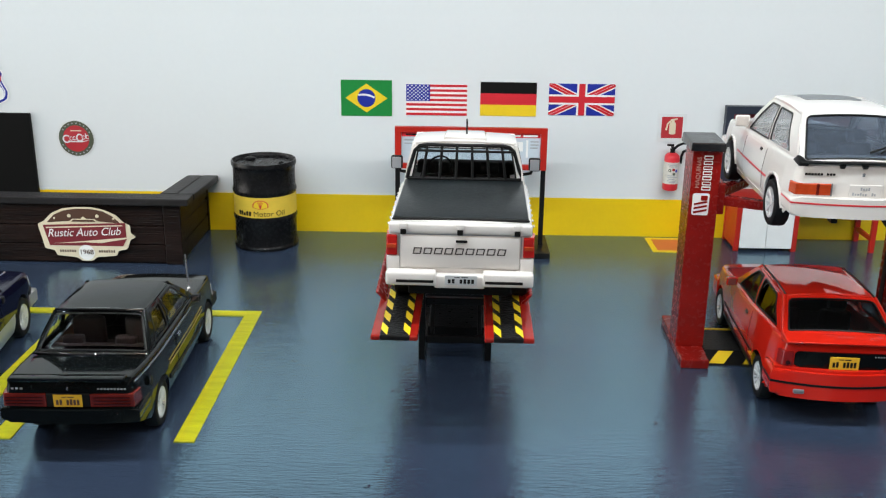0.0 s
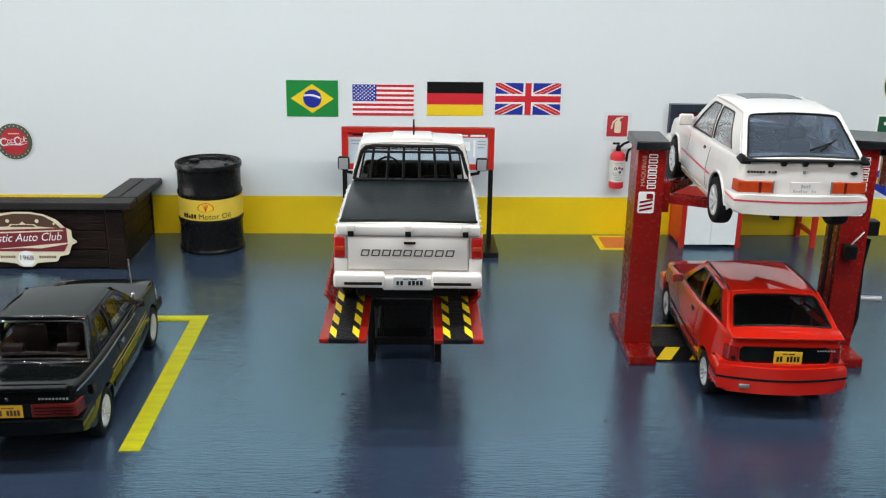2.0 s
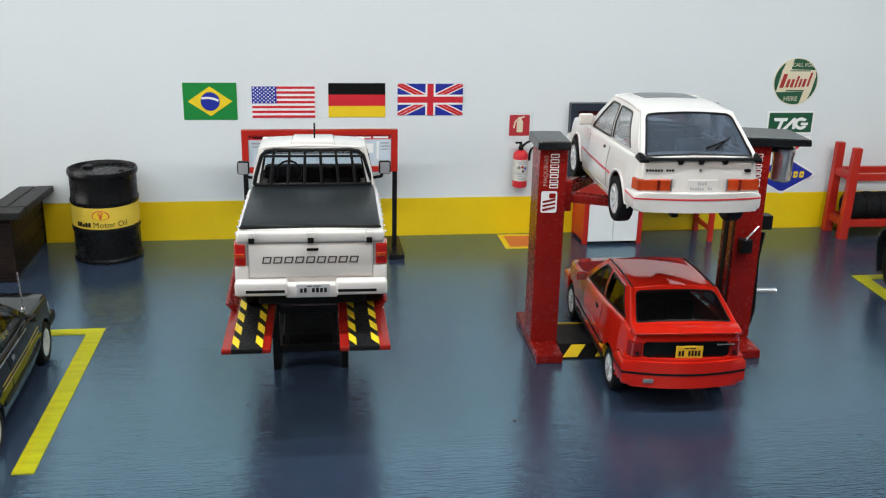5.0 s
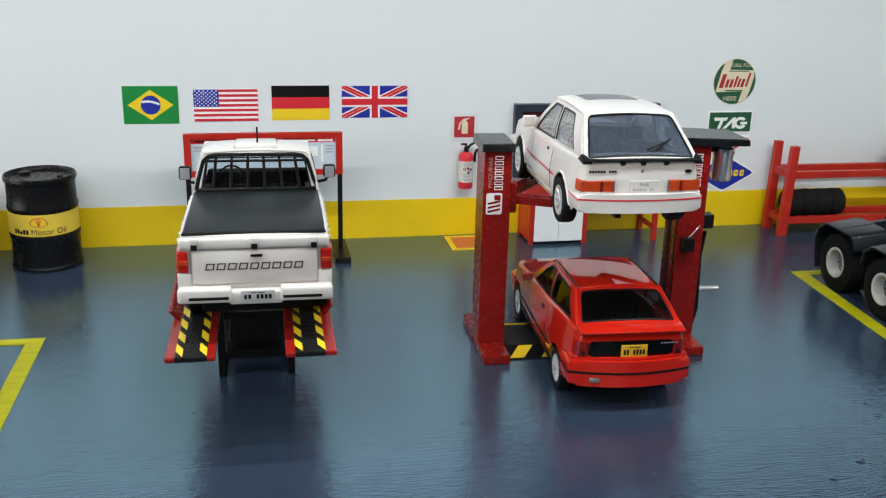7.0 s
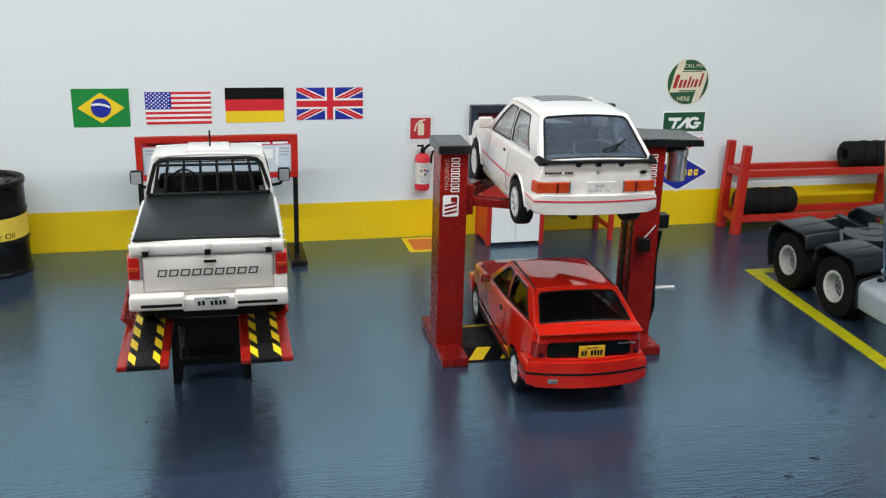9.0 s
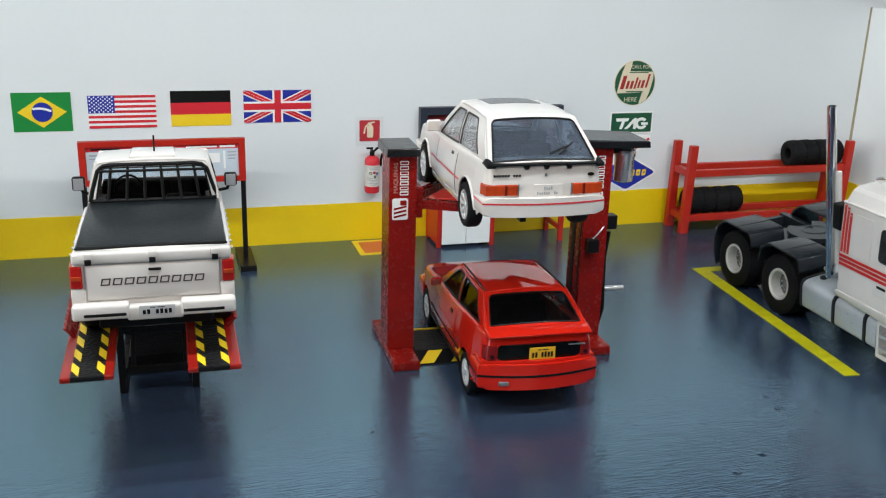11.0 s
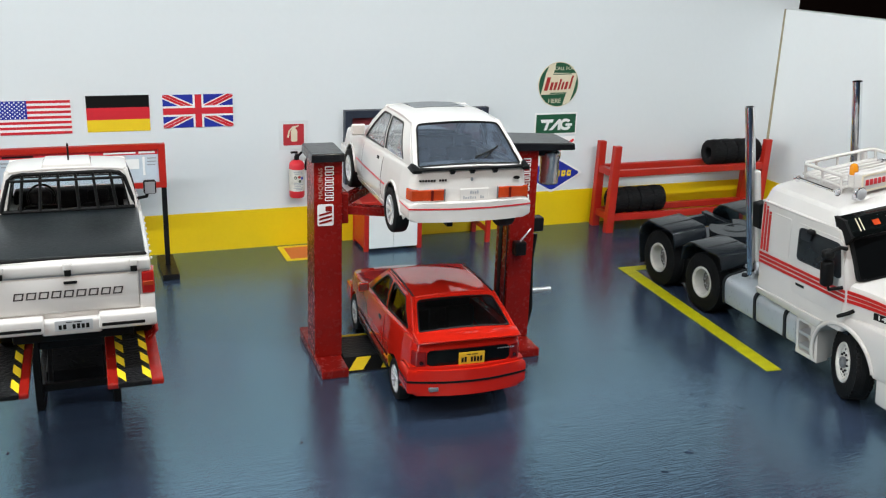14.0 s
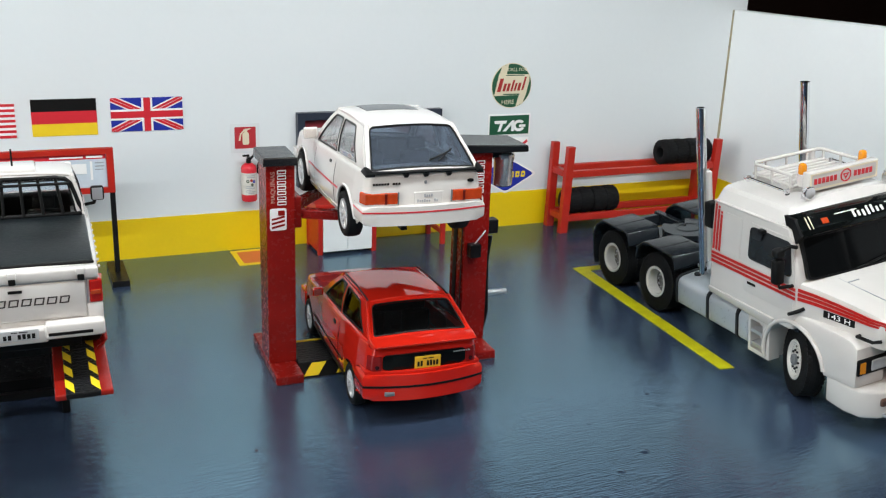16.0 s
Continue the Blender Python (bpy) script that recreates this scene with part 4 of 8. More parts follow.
maker_mark(0.0)
maker_mark(3.02)


# small blisters in the floor paint
for bx0, by0, br in ((8.64, -8.99, 0.06), (7.18, -9.82, 0.07), (8.19, -8.42, 0.045), (8.14, -6.70, 0.045), (8.50, -8.05, 0.04), (8.14, -8.78, 0.05), (6.62, -10.14, 0.06)):
    part("paint_blister", lathe(bmesh.new(), [(br, 0.001), (br * 0.8, br * 0.08), (br * 0.45, br * 0.13), (0.004, br * 0.15)], 14, (bx0, by0, 0)), M_FLOOR, bpy.data.objects["floor"], "", 60)


# ---- runway lift under the pickup ----
RUN = thing("runway_lift", "red runway lift with black legs and hazard-striped tracks", "car lift", -0.03, -6.2, 0, -1.0)
for sx, x0, x1, m0, m1 in ((-1, -0.955, -0.405, -0.85, -0.495), (1, 0.37, 0.95, 0.475, 0.825)):
    part("runway", bx(x0, x1, -2.77, 2.3, 1.435, 1.50, bevel=0.018), M_RUNRED, RUN)
    part("track", bx(m0, m1, -2.778, 2.2, 1.44, 1.506, bevel=0.014), M_PAD, RUN, "black tread track")
    for k in range(7):
        y = -2.76 + 0.385 * k
        for xx in (m0 + 0.003, m1 - 0.088):
            part("hazard_stripe", sheet(bmesh.new(), [(xx + 0.085, y), (xx + 0.085, y + 0.22), (xx, y + 0.39), (xx, y + 0.17)], lambda u, v, dd: (u, v, 1.5085 - dd), 0.002), M_PYELLOW, RUN)
    # guard plate leaning outwards beside the tyres
    xo, xt = (m0 - 0.03, -0.985) if sx < 0 else (m1 + 0.04, 0.965)
    part("side_guard", hexa(bmesh.new(), [(xo - 0.02, -1.66, 1.50), (xo + 0.02, -1.66, 1.50), (xo + 0.02, 2.1, 1.50), (xo - 0.02, 2.1, 1.50),
                                          (xt - 0.02, -1.66, 1.62), (xt + 0.02, -1.66, 1.62), (xt + 0.02, 1.9, 1.85), (xt - 0.02, 1.9, 1.85)], 0.01), M_RED, RUN)
    xl = -0.49 if sx < 0 else 0.476
    for y in (-0.08, 1.9):
        part("leg", bx(xl - 0.05, xl + 0.05, y - 0.05, y + 0.06, 0.0, 1.445, bevel=0.012), M_BLACK, RUN)
    part("foot_beam", bx(xl - 0.05, xl + 0.05, -0.01, 1.83, 0.0, 0.09, bevel=0.01), M_BLACK, RUN)
for y in (-0.07, 1.9):
    for z in (0.26, 0.86):
        part("cross_beam", bx(-0.44, 0.43, y - 0.04, y + 0.05, z, z + 0.10, bevel=0.01), M_BLACK, RUN)
# Black base and an added back sheet stand in for shade between the legs.
part("base_plate", bx(-0.44, 0.43, 0.75, 1.85, 0.0, 0.16, bevel=0.01), M_BLACK, RUN)
part("dark_backing", bx(-0.44, 0.43, 1.955, 1.99, 0.05, 1.30, bevel=0.008), M_BLACK, RUN)
for sx in (-0.36, 0.35):
    part("scissor_arm", hexa(bmesh.new(), [(sx - 0.03, 0.1, 0.16), (sx + 0.03, 0.1, 0.16), (sx + 0.03, 0.25, 0.16), (sx - 0.03, 0.25, 0.16), (sx - 0.03, 1.6, 1.3), (sx + 0.03, 1.6, 1.3), (sx + 0.03, 1.75, 1.3), (sx - 0.03, 1.75, 1.3)], 0.008), M_BLACK, RUN)
part("lift_plate", bx(-0.44, 0.43, 0.3, 1.6, 0.80, 0.95, bevel=0.02), M_BLACK, RUN)


# ---- vehicles ----
M_KRED = mat("red_car_lacquer", (0.58, 0.016, 0.007), 0.05, 0, 0.06, 2, 60, 0, coat=0.5, rvary=0.02)
M_EWHITE = mat("white_car_lacquer", (0.66, 0.63, 0.60), 0.16, 0, 0.03, 2, 60, 0, coat=0.35, rvary=0.03)
M_BLK = mat("black_car_lacquer", (0.0045, 0.0058, 0.0060), 0.07, 0, 0.15, 2, 60, 0, coat=0.0, rvary=0.03, spec=0.5)
M_BLK.node_tree.nodes["Principled BSDF"].inputs["IOR"].default_value = 1.27
M_BLK.node_tree.nodes["Principled BSDF"].inputs["Specular Tint"].default_value = (0.84, 1.0, 1.0, 1)
M_TRIMK = mat("polished_dark_bead", (0.20, 0.205, 0.21), 0.10, 1.0, 0.1, 3, 30, 0, spec=0.5)
M_NAVY = mat("navy_car_lacquer", (0.004, 0.005, 0.022), 0.10, 0, 0.15, 2, 60, 0, coat=0.05, rvary=0.03, spec=0.2)
M_SOFT = mat("black_vinyl_cover", (0.009, 0.0125, 0.0145), 0.36, 0, 0.15, 2, 30, 0.15, spec=0.28)
M_GLASS = glass("clear_car_glass", (0.86, 0.90, 0.92))
# Diffuse blue share paints a veil of reflection into the rear glass.
M_VEIL = glass("veiled_blue_car_glass", (0.38, 0.46, 0.58), 0.01)
M_VEIL.node_tree.nodes["Principled BSDF"].inputs["IOR"].default_value = 1.40
M_VEIL.node_tree.nodes["Principled BSDF"].inputs["Transmission Weight"].default_value = 0.90
M_PALE = glass("pale_car_glass", (0.80, 0.83, 0.85))
M_DGLASS = glass("tinted_car_glass", (0.15, 0.16, 0.17))
M_REARGL = glass("smoked_rear_glass", (0.86, 0.90, 0.93))
M_REARGL.node_tree.nodes["Principled BSDF"].inputs["IOR"].default_value = 1.42
M_REARGL.node_tree.nodes["Principled BSDF"].inputs["Transmission Weight"].default_value = 0.998
# Partly opaque: lit cabin and reflections are put into the pane's colour.
M_PALE.node_tree.nodes["Principled BSDF"].inputs["Transmission Weight"].default_value = 0.80
M_LAMP = mat("red_lamp_plastic", (0.50, 0.014, 0.010), 0.15, 0, 0.15, 6, 50, 0.2, coat=0.6)
M_LAMPD = mat("dark_red_lamp_plastic", (0.17, 0.016, 0.010), 0.15, 0, 0.2, 6, 50, 0.2, coat=0.6)
M_LAMPR = mat("deep_red_lamp_plastic", (0.27, 0.008, 0.007), 0.1, 0, 0.15, 6, 50, 0, coat=0.4)
M_LAMPK = mat("smoked_red_lamp_plastic", (0.045, 0.004, 0.004), 0.1, 0, 0.2, 6, 50, 0, coat=0.4)
M_AMBER = mat("amber_lamp_plastic", (0.78, 0.27, 0.01), 0.15, 0, 0.1, 6, 50, 0.1, coat=0.6)
M_LORANGE = mat("orange_red_lamp_plastic", (0.60, 0.065, 0.014), 0.15, 0, 0.2, 6, 50, 0.2, coat=0.6)
M_CLEAR = mat("clear_lamp_plastic", (0.62, 0.63, 0.64), 0.12, 0.3, 0.1, 6, 50, 0.2)
M_PLATEY = mat("yellow_number_plate", (0.72, 0.42, 0.02), 0.4, 0, 0.06, 6, 30)
M_PLATEG = mat("grey_number_plate", (0.52, 0.53, 0.54), 0.4, 0, 0.06, 6, 30)
M_SEATG = mat("grey_seat_cloth", (0.075, 0.078, 0.085), 0.7, 0, 0.2, 6, 40, 0.3)
M_SEATD = mat("dark_seat_cloth", (0.022, 0.022, 0.024), 0.7, 0, 0.2, 6, 40, 0.3)
M_SEATT = mat("tan_seat_cloth", (0.24, 0.085, 0.022), 0.6, 0, 0.15, 6, 40, 0.3)
M_SEATB = mat("brown_seat_cloth", (0.045, 0.030, 0.028), 0.6, 0, 0.15, 6, 40, 0.3)
# Mirror faces with their reflection painted in: red body colour, pale surroundings.
M_MIRR = mat("mirror_red_reflection", (0.30, 0.10, 0.09), 0.25, 0.2, 0.1, 6, 30)
M_MIRW = mat("mirror_pale_reflection", (0.62, 0.55, 0.50), 0.25, 0.1, 0.06, 6, 30)
M_GREYCAR = mat("grey_trim_plastic", (0.16, 0.17, 0.18), 0.4, 0, 0.1, 3, 30)
M_GOLD = mat("gold_stripe", (0.42, 0.30, 0.06), 0.35, 0.3, 0.1, 3, 30)


def interp(tab, y):
    return float(np.interp(y, [p[0] for p in tab], [p[1] for p in tab]))


class Shape:
    """The form of a car body. y runs forward from the rear axle, x to the right, z up from the road."""

    def __init__(self, hw, top, sill, axles, arch, prof, z0=0.2, crown=0.03, round_=0.05):
        self.hw, self.top, self.sill, self.axles, self.arch, self.prof = hw, top, sill, axles, arch, prof
        self.z0, self.crown, self.round = z0, crown, round_

    def zt(self, y):
        return interp(self.top, y)

    def zb(self, y):
        z = interp(self.sill, y)
        for ya, za in self.axles:
            d = self.arch ** 2 - (y - ya) ** 2
            if d > 0:
                z = max(z, za + math.sqrt(d))
        return min(z, self.zt(y) - self.round - 0.03)

    def sx(self, y, z):
        h = (z - self.z0) / max(0.05, self.zt(y) - self.z0)
        return interp(self.hw, y) * interp(self.prof, h)

    def stations(self):
        y0, y1 = self.hw[0][0], self.hw[-1][0]
        ys = set(np.linspace(y0, y1, 76).round(4).tolist())
        for tab in (self.hw, self.top):
            ys |= {round(p[0], 4) for p in tab}
        for ya, _ in self.axles:
            ys |= {round(ya + self.arch * math.cos(a), 4) for a in np.linspace(0, math.pi, 25)}
        out = []
        for y in sorted(ys):
            if y0 <= y <= y1 and (not out or y - out[-1] > 0.008):
                out.append(y)
        return out

    def section(self, y):
        zb, zt, r = self.zb(y), self.zt(y), self.round
        pts = []
        for k in range(11):
            z = zb + (zt - r - zb) * k / 10
            pts.append((self.sx(y, z), z))
        xs = pts[-1][0]
        for k in range(1, 5):
            a = math.pi / 2 * k / 4
            pts.append((xs - r * (1 - math.cos(a)), zt - r + r * math.sin(a)))
        xe = xs - r
        for k in range(1, 6):
            t = 1 - k / 5
            pts.append((xe * t, zt + self.crown * (1 - t * t)))
        return pts


def body_mesh(S, cabin=None, keep=0.16):
    """The outer skin; between the two ys of cabin the deck is left open but for its outer edge."""
    bm = bmesh.new()
    ys = S.stations()
    rows = []
    for y in ys:
        sec = S.section(y)
        right = [bm.verts.new((x, y, z)) for x, z in sec]
        left = [bm.verts.new((-x, y, z)) for x, z in sec[:-1]]
        rows.append(right + left[::-1])
    n = len(rows[0])
    for j, (a, b) in enumerate(zip(rows, rows[1:])):
        ym = (ys[j] + ys[j + 1]) / 2
        for i in range(n - 1):
            if cabin and cabin[0] < ym < cabin[1] and 15 <= i <= n - 17:
                continue
            bm.faces.new((a[i], a[i + 1], b[i + 1], b[i]))
    bm.faces.new(rows[0])
    bm.faces.new(rows[-1][::-1])
    return bm


def side_patch(S, side, y0, y1, lo, hi, off=0.006, ny=16, nz=6, back=0.004):
    """A thin plate lying on the body's flank, between two lines lo(y) and hi(y)."""
    bm = bmesh.new()
    lo_, hi_ = (lo if callable(lo) else lambda y: lo), (hi if callable(hi) else lambda y: hi)
    grids = []
    for o in (off, -back):
        g = []
        for i in range(ny + 1):
            y = y0 + (y1 - y0) * i / ny
            a, b = lo_(y), hi_(y)
            g.append([bm.verts.new((side * (S.sx(y, a + (b - a) * k / nz) + o), y, a + (b - a) * k / nz)) for k in range(nz + 1)])
        grids.append(g)
    for g in grids:
        for i in range(ny):
            for k in range(nz):
                bm.faces.new((g[i][k], g[i + 1][k], g[i + 1][k + 1], g[i][k + 1]))
    f_, b_ = grids
    rim = [(i, 0) for i in range(ny + 1)] + [(ny, k) for k in range(1, nz + 1)] + [(i, nz) for i in range(ny - 1, -1, -1)] + [(0, k) for k in range(nz - 1, 0, -1)]
    for p, q in zip(rim, rim[1:] + rim[:1]):
        bm.faces.new((f_[p[0]][p[1]], f_[q[0]][q[1]], b_[q[0]][q[1]], b_[p[0]][p[1]]))
    return bm


def wheel(car, x, y, z, R, width, side, spokes=8, fat=0.05, rim=0.66, rim_mat=None, dish=0.03):
    rim_mat = rim_mat or M_RIM
    w = new("wheel")
    w.empty_display_size = 0.002
    w.parent = car
    w.matrix_basis = pose(x * K, y * K, z * K)
    h, q = width / 2, R * rim
    prof = [(q, -h * 0.85), (q + 0.02, -h), (R * 0.90, -h), (R * 0.97, -h * 0.85), (R, -h * 0.5), (R, h * 0.5), (R * 0.97, h * 0.85), (R * 0.90, h), (q + 0.02, h), (q, h * 0.85)]
    part("tyre", lathe(bmesh.new(), prof, 40, (0, 0, 0), "x", closed=True), M_TYRE, w, "", 40)
    o = side * h
    bm = bmesh.new()
    lathe(bm, [(q, side * (h * 0.92)), (q * 0.90, side * (h * 0.86)), (q * 0.87, side * (h * 0.3)), (q * 0.87, -side * h * 0.8), (q, -side * h * 0.8)], 40, (0, 0, 0), "x", closed=True)
    lathe(bm, [(q * 0.26, side * (h * 0.45)), (q * 0.24, side * (h * 0.82)), (q * 0.12, side * (h * 0.9))], 20, (0, 0, 0), "x")
    for i in range(spokes):
        a = 2 * math.pi * i / spokes
        d, t = Vector((0, math.cos(a), math.sin(a))), Vector((0, -math.sin(a), math.cos(a)))
        pts = []
        for xx in (h * 0.35, h * 0.72):
            for rr, ww in ((q * 0.2, fat * 0.7), (q * 0.2, -fat * 0.7), (q * 0.9, -fat), (q * 0.9, fat)):
                p = d * rr + t * ww / 2
                pts.append((side * (xx + (0.0 if rr < q * 0.5 else 0.02)), p.y, p.z))
        hexa(bm, pts, 0.006, 1)
    part("rim", bm, rim_mat, w, "", 35)
    part("brake_disc", lathe(bmesh.new(), [(q * 0.86, -side * 0.01), (q * 0.86, side * 0.02)], 24, (0, 0, 0), "x"), M_PLAST, w)
    return w


def seat(car, x, y, z, material, back=0.62, w=0.44):
    s = part("seat", box(box(box(bmesh.new(), x - w / 2, x + w / 2, y - 0.25, y + 0.27, z, z + 0.17, 0.05, 3),
                             x - w / 2 + 0.01, x + w / 2 - 0.01, y - 0.36, y - 0.22, z + 0.10, z + back, 0.05, 3),
                         x - 0.13, x + 0.13, y - 0.36, y - 0.26, z + back + 0.02, z + back + 0.18, 0.035, 3), material, car, "", 50)
    return s


class Cabin:
    """Roof, pillars and panes over the belt line."""

    def __init__(self, car, S, paint, base, top, wb, wt, front, rear, glass_mat, side_windows, side_outline, roofz, crown=0.045, rear_inset=(0.08, 0.10, 0.08), trim=None, bulge=0.05, rear_trim=0.018, hatch_glass=None):
        # base, top: (y at the rear, z), (y at the front, z) of belt and roof; wb, wt: half widths (rear, front)
        (yb0, zb0), (yb1, zb1) = base
        (yt0, zt0), (yt1, zt1) = top

        def gx(y, z):
            b = np.interp(y, [yb0, yb1], wb)
            t = np.interp(y, [yt0, yt1], wt)
            h = (z - np.interp(y, [yb0, yb1], [zb0, zb1])) / (np.interp(y, [yt0, yt1], [zt0, zt1]) - np.interp(y, [yb0, yb1], [zb0, zb1]))
            h = min(1.1, max(-0.1, h))
            return float(b + (t - b) * h + 0.03 * 4 * h * (1 - h))

        self.gx = gx
        for side in (1, -1):
            out = lambda o: (lambda u, v, d, side=side: (side * (gx(u, v) + o - d), u, v))
            part("side_frame", sheet(bmesh.new(), dense(side_outline), out(0.0), 0.035, [dense(wn) for wn in side_windows]), paint, car, "", 50)
            for wn in side_windows:
                part("window_trim", sheet(bmesh.new(), dense(grow(wn, 0.004)), out(0.006), 0.014, [dense(grow(wn, -0.016))]), trim or M_PLAST, car)
                part("side_window", sheet(bmesh.new(), dense(wn), out(-0.010), 0.012), glass_mat, car)

        def slab(y0, z0, w0, y1, z1, w1, bl, o):
            nrm = Vector((0, -(z1 - z0), y1 - y0)).normalized()
            if bl < 0:
                nrm = -nrm
            if nrm.z < 0:
                nrm = -nrm

            def place(u, v, d):
                w = w0 + (w1 - w0) * v
                p = Vector((u * w, y0 + (y1 - y0) * v, z0 + (z1 - z0) * v)) + nrm * (abs(bl) * (1 - u * u) * (0.5 + 2 * v * (1 - v)) + o - d)
                return tuple(p)
            return place

        ix, it, ib = rear_inset
        for nm, a, b_, wa, wb_, sign in (("rear_window", (yb0, zb0), (yt0, zt0), wb[0], wt[0], 1), ("windscreen", (yb1, zb1), (yt1, zt1), wb[1], wt[1], -1)):
            if nm == "windscreen":
                ix, it, ib = 0.06, 0.07, 0.04
            hole = rounded([(-1 + ix, ib), (1 - ix, ib), (1 - ix * 1.1, 1 - it), (-1 + ix * 1.1, 1 - it)], [0.05, 0.05, 0.11, 0.11], 5)
            part(nm + "_frame", sheet(bmesh.new(), dense(rect(-1.0, 1.0, -0.02, 1.02), 0.12), slab(*a, wa, *b_, wb_, bulge, 0.0), 0.035, [dense(hole, 0.12)]), paint, car, "", 50)
            part("window_seal", sheet(bmesh.new(), dense(grow(hole, 0.012), 0.12), slab(*a, wa, *b_, wb_, bulge, 0.006), 0.016, [dense(grow(hole, -rear_trim), 0.12)]), M_PLAST, car)
            part(nm, sheet(bmesh.new(), dense(hole, 0.12), slab(*a, wa, *b_, wb_, bulge, -0.008), 0.012), (hatch_glass or glass_mat) if nm == "rear_window" else glass_mat, car)
        self.rear_place = slab(yb0, zb0, wb[0], yt0, zt0, wt[0], bulge, 0.012)
        sill_place = slab(yb0, zb0, wb[0], yt0, zt0, wt[0], bulge, 0.004)
        part("window_ledge", tube(bmesh.new(), [sill_place(u, -0.005, 0) for u in np.linspace(-0.97, 0.97, 25)], 0.016, 8), M_CHROME if paint is M_BLK else paint, car, "", 60)
        # rounded pillars where the flanks meet the panes
        for place in (slab(yb0, zb0, wb[0], yt0, zt0, wt[0], bulge, -0.014), slab(yb1, zb1, wb[1], yt1, zt1, wt[1], -bulge, -0.014)):
            for side in (1, -1):
                part("pillar", tube(bmesh.new(), [place(side * 0.985, v, 0) for v in np.linspace(0.0, 1.0, 12)], 0.030, 10), paint, car, "", 60)
        # roof
        bm = bmesh.new()
        nx, ny = 20, 18
        grids = []
        for o in (0.0, -0.03):
            g = []
            for j in range(ny + 1):
                v = j / ny
                y = yt0 + (yt1 - yt0) * v
                zz = zt0 + (zt1 - zt0) * v + roofz * 4 * v * (1 - v)
                ww = wt[0] + (wt[1] - wt[0]) * v
                row = []
                for i in range(nx + 1):
                    u = -1 + 2 * i / nx
                    edge = max(0.0, (abs(u) - 0.86) / 0.14)
                    row.append(bm.verts.new((u * (ww + 0.012), y, zz + crown * (1 - u ** 2) + 0.004 - 0.018 * edge ** 2 + o)))
                g.append(row)
            grids.append(g)
        for g in grids:
            for j in range(ny):
                for i in range(nx):
                    bm.faces.new((g[j][i], g[j][i + 1], g[j + 1][i + 1], g[j + 1][i]))
        f_, b_ = grids
        rim = [(0, i) for i in range(nx + 1)] + [(j, nx) for j in range(1, ny + 1)] + [(ny, i) for i in range(nx - 1, -1, -1)] + [(j, 0) for j in range(ny - 1, 0, -1)]
        for p, q in zip(rim, rim[1:] + rim[:1]):
            bm.faces.new((f_[p[0]][p[1]], f_[q[0]][q[1]], b_[q[0]][q[1]], b_[p[0]][p[1]]))
        part("roof", bm, paint, car, "", 50)
        lip = [(u * wt[0], yt0 + 0.004, zt0 + crown * (1 - u * u) - 0.010 - 0.018 * max(0.0, (abs(u) - 0.86) / 0.14) ** 2) for u in np.linspace(-0.98, 0.98, 27)]
        part("roof_lip", tube(bmesh.new(), lip, 0.020, 8), M_CHROME if paint is M_BLK else paint, car, "", 60)
        self.roof = lambda u, v: (u * (wt[0] + (wt[1] - wt[0]) * v), yt0 + (yt1 - yt0) * v, zt0 + (zt1 - zt0) * v + roofz * 4 * v * (1 - v) + crown * (1 - u * u) + 0.004)


def bent_block(car, name, material, outline, rear_y, depth, bow, z0, z1, bevel=0.02, label=""):
    """A bumper-like block across the car: plan outline half width and bow, from z0 to z1."""
    hw, wrap = outline
    bm = bmesh.new()
    n = 14
    pts_out, pts_in = [], []
    for i in range(n + 1):
        u = -1 + 2 * i / n
        y = rear_y + bow * u * u
        pts_out.append((u * hw, y))
    sg = 1 if depth > 0 else -1
    outer = [(-hw, rear_y + bow + wrap)] + pts_out + [(hw, rear_y + bow + wrap)]
    inner = [(hw - 0.06, rear_y + bow + wrap)] + [(u * (hw - 0.06), rear_y + depth + bow * u * u) for u in (1, 0.5, 0, -0.5, -1)] + [(-hw + 0.06, rear_y + bow + wrap)]
    loop = outer + inner
    lo = [bm.verts.new((x, y, z0)) for x, y in loop]
    hi = [bm.verts.new((x, y, z1)) for x, y in loop]
    fa = [bm.faces.new(lo[::-1]), bm.faces.new(hi)]
    for i in range(len(loop)):
        j = (i + 1) % len(loop)
        bm.faces.new((lo[i], lo[j], hi[j], hi[i]))
    if bevel:
        es = [e for fc in fa for e in fc.edges]
        bmesh.ops.bevel(bm, geom=es, offset=bevel, segments=3, affect="EDGES", profile=0.5)
    return part(name, bm, material, car, label, 40)


def plate(car, x, y, z, w, h, material, ink, tilt=0):
    p = part("number_plate", bx(x - w / 2, x + w / 2, y - 0.012, y, z - h / 2, z + h / 2, bevel=0.006), material, car, "number plate")
    for i, tall in enumerate((0.40, 0.44, 0, 0.42, 0.46, 0.42, 0.44)):
        if not tall:
            continue
        xx = x - w * 0.36 + w * 0.72 * i / 6
        part("plate_mark", bx(xx - w * 0.042, xx + w * 0.042, y - 0.015, y - 0.0125, z - h * 0.32, z + h * (tall - 0.32)), ink, p)
    part("plate_mark", bx(x - w * 0.20, x - w * 0.04, y - 0.015, y - 0.0125, z + h * 0.27, z + h * 0.34), ink, p)
    part("plate_mark", bx(x + w * 0.0, x + w * 0.22, y - 0.015, y - 0.0125, z + h * 0.27, z + h * 0.34), ink, p)
    return p


def block(car, name, material, x0, x1, y0, y1, z0, z1, bevel=0.012, label="", seg=2):
    return part(name, bx(x0, x1, y0, y1, z0, z1, bevel=bevel, seg=seg), material, car, label, 50)


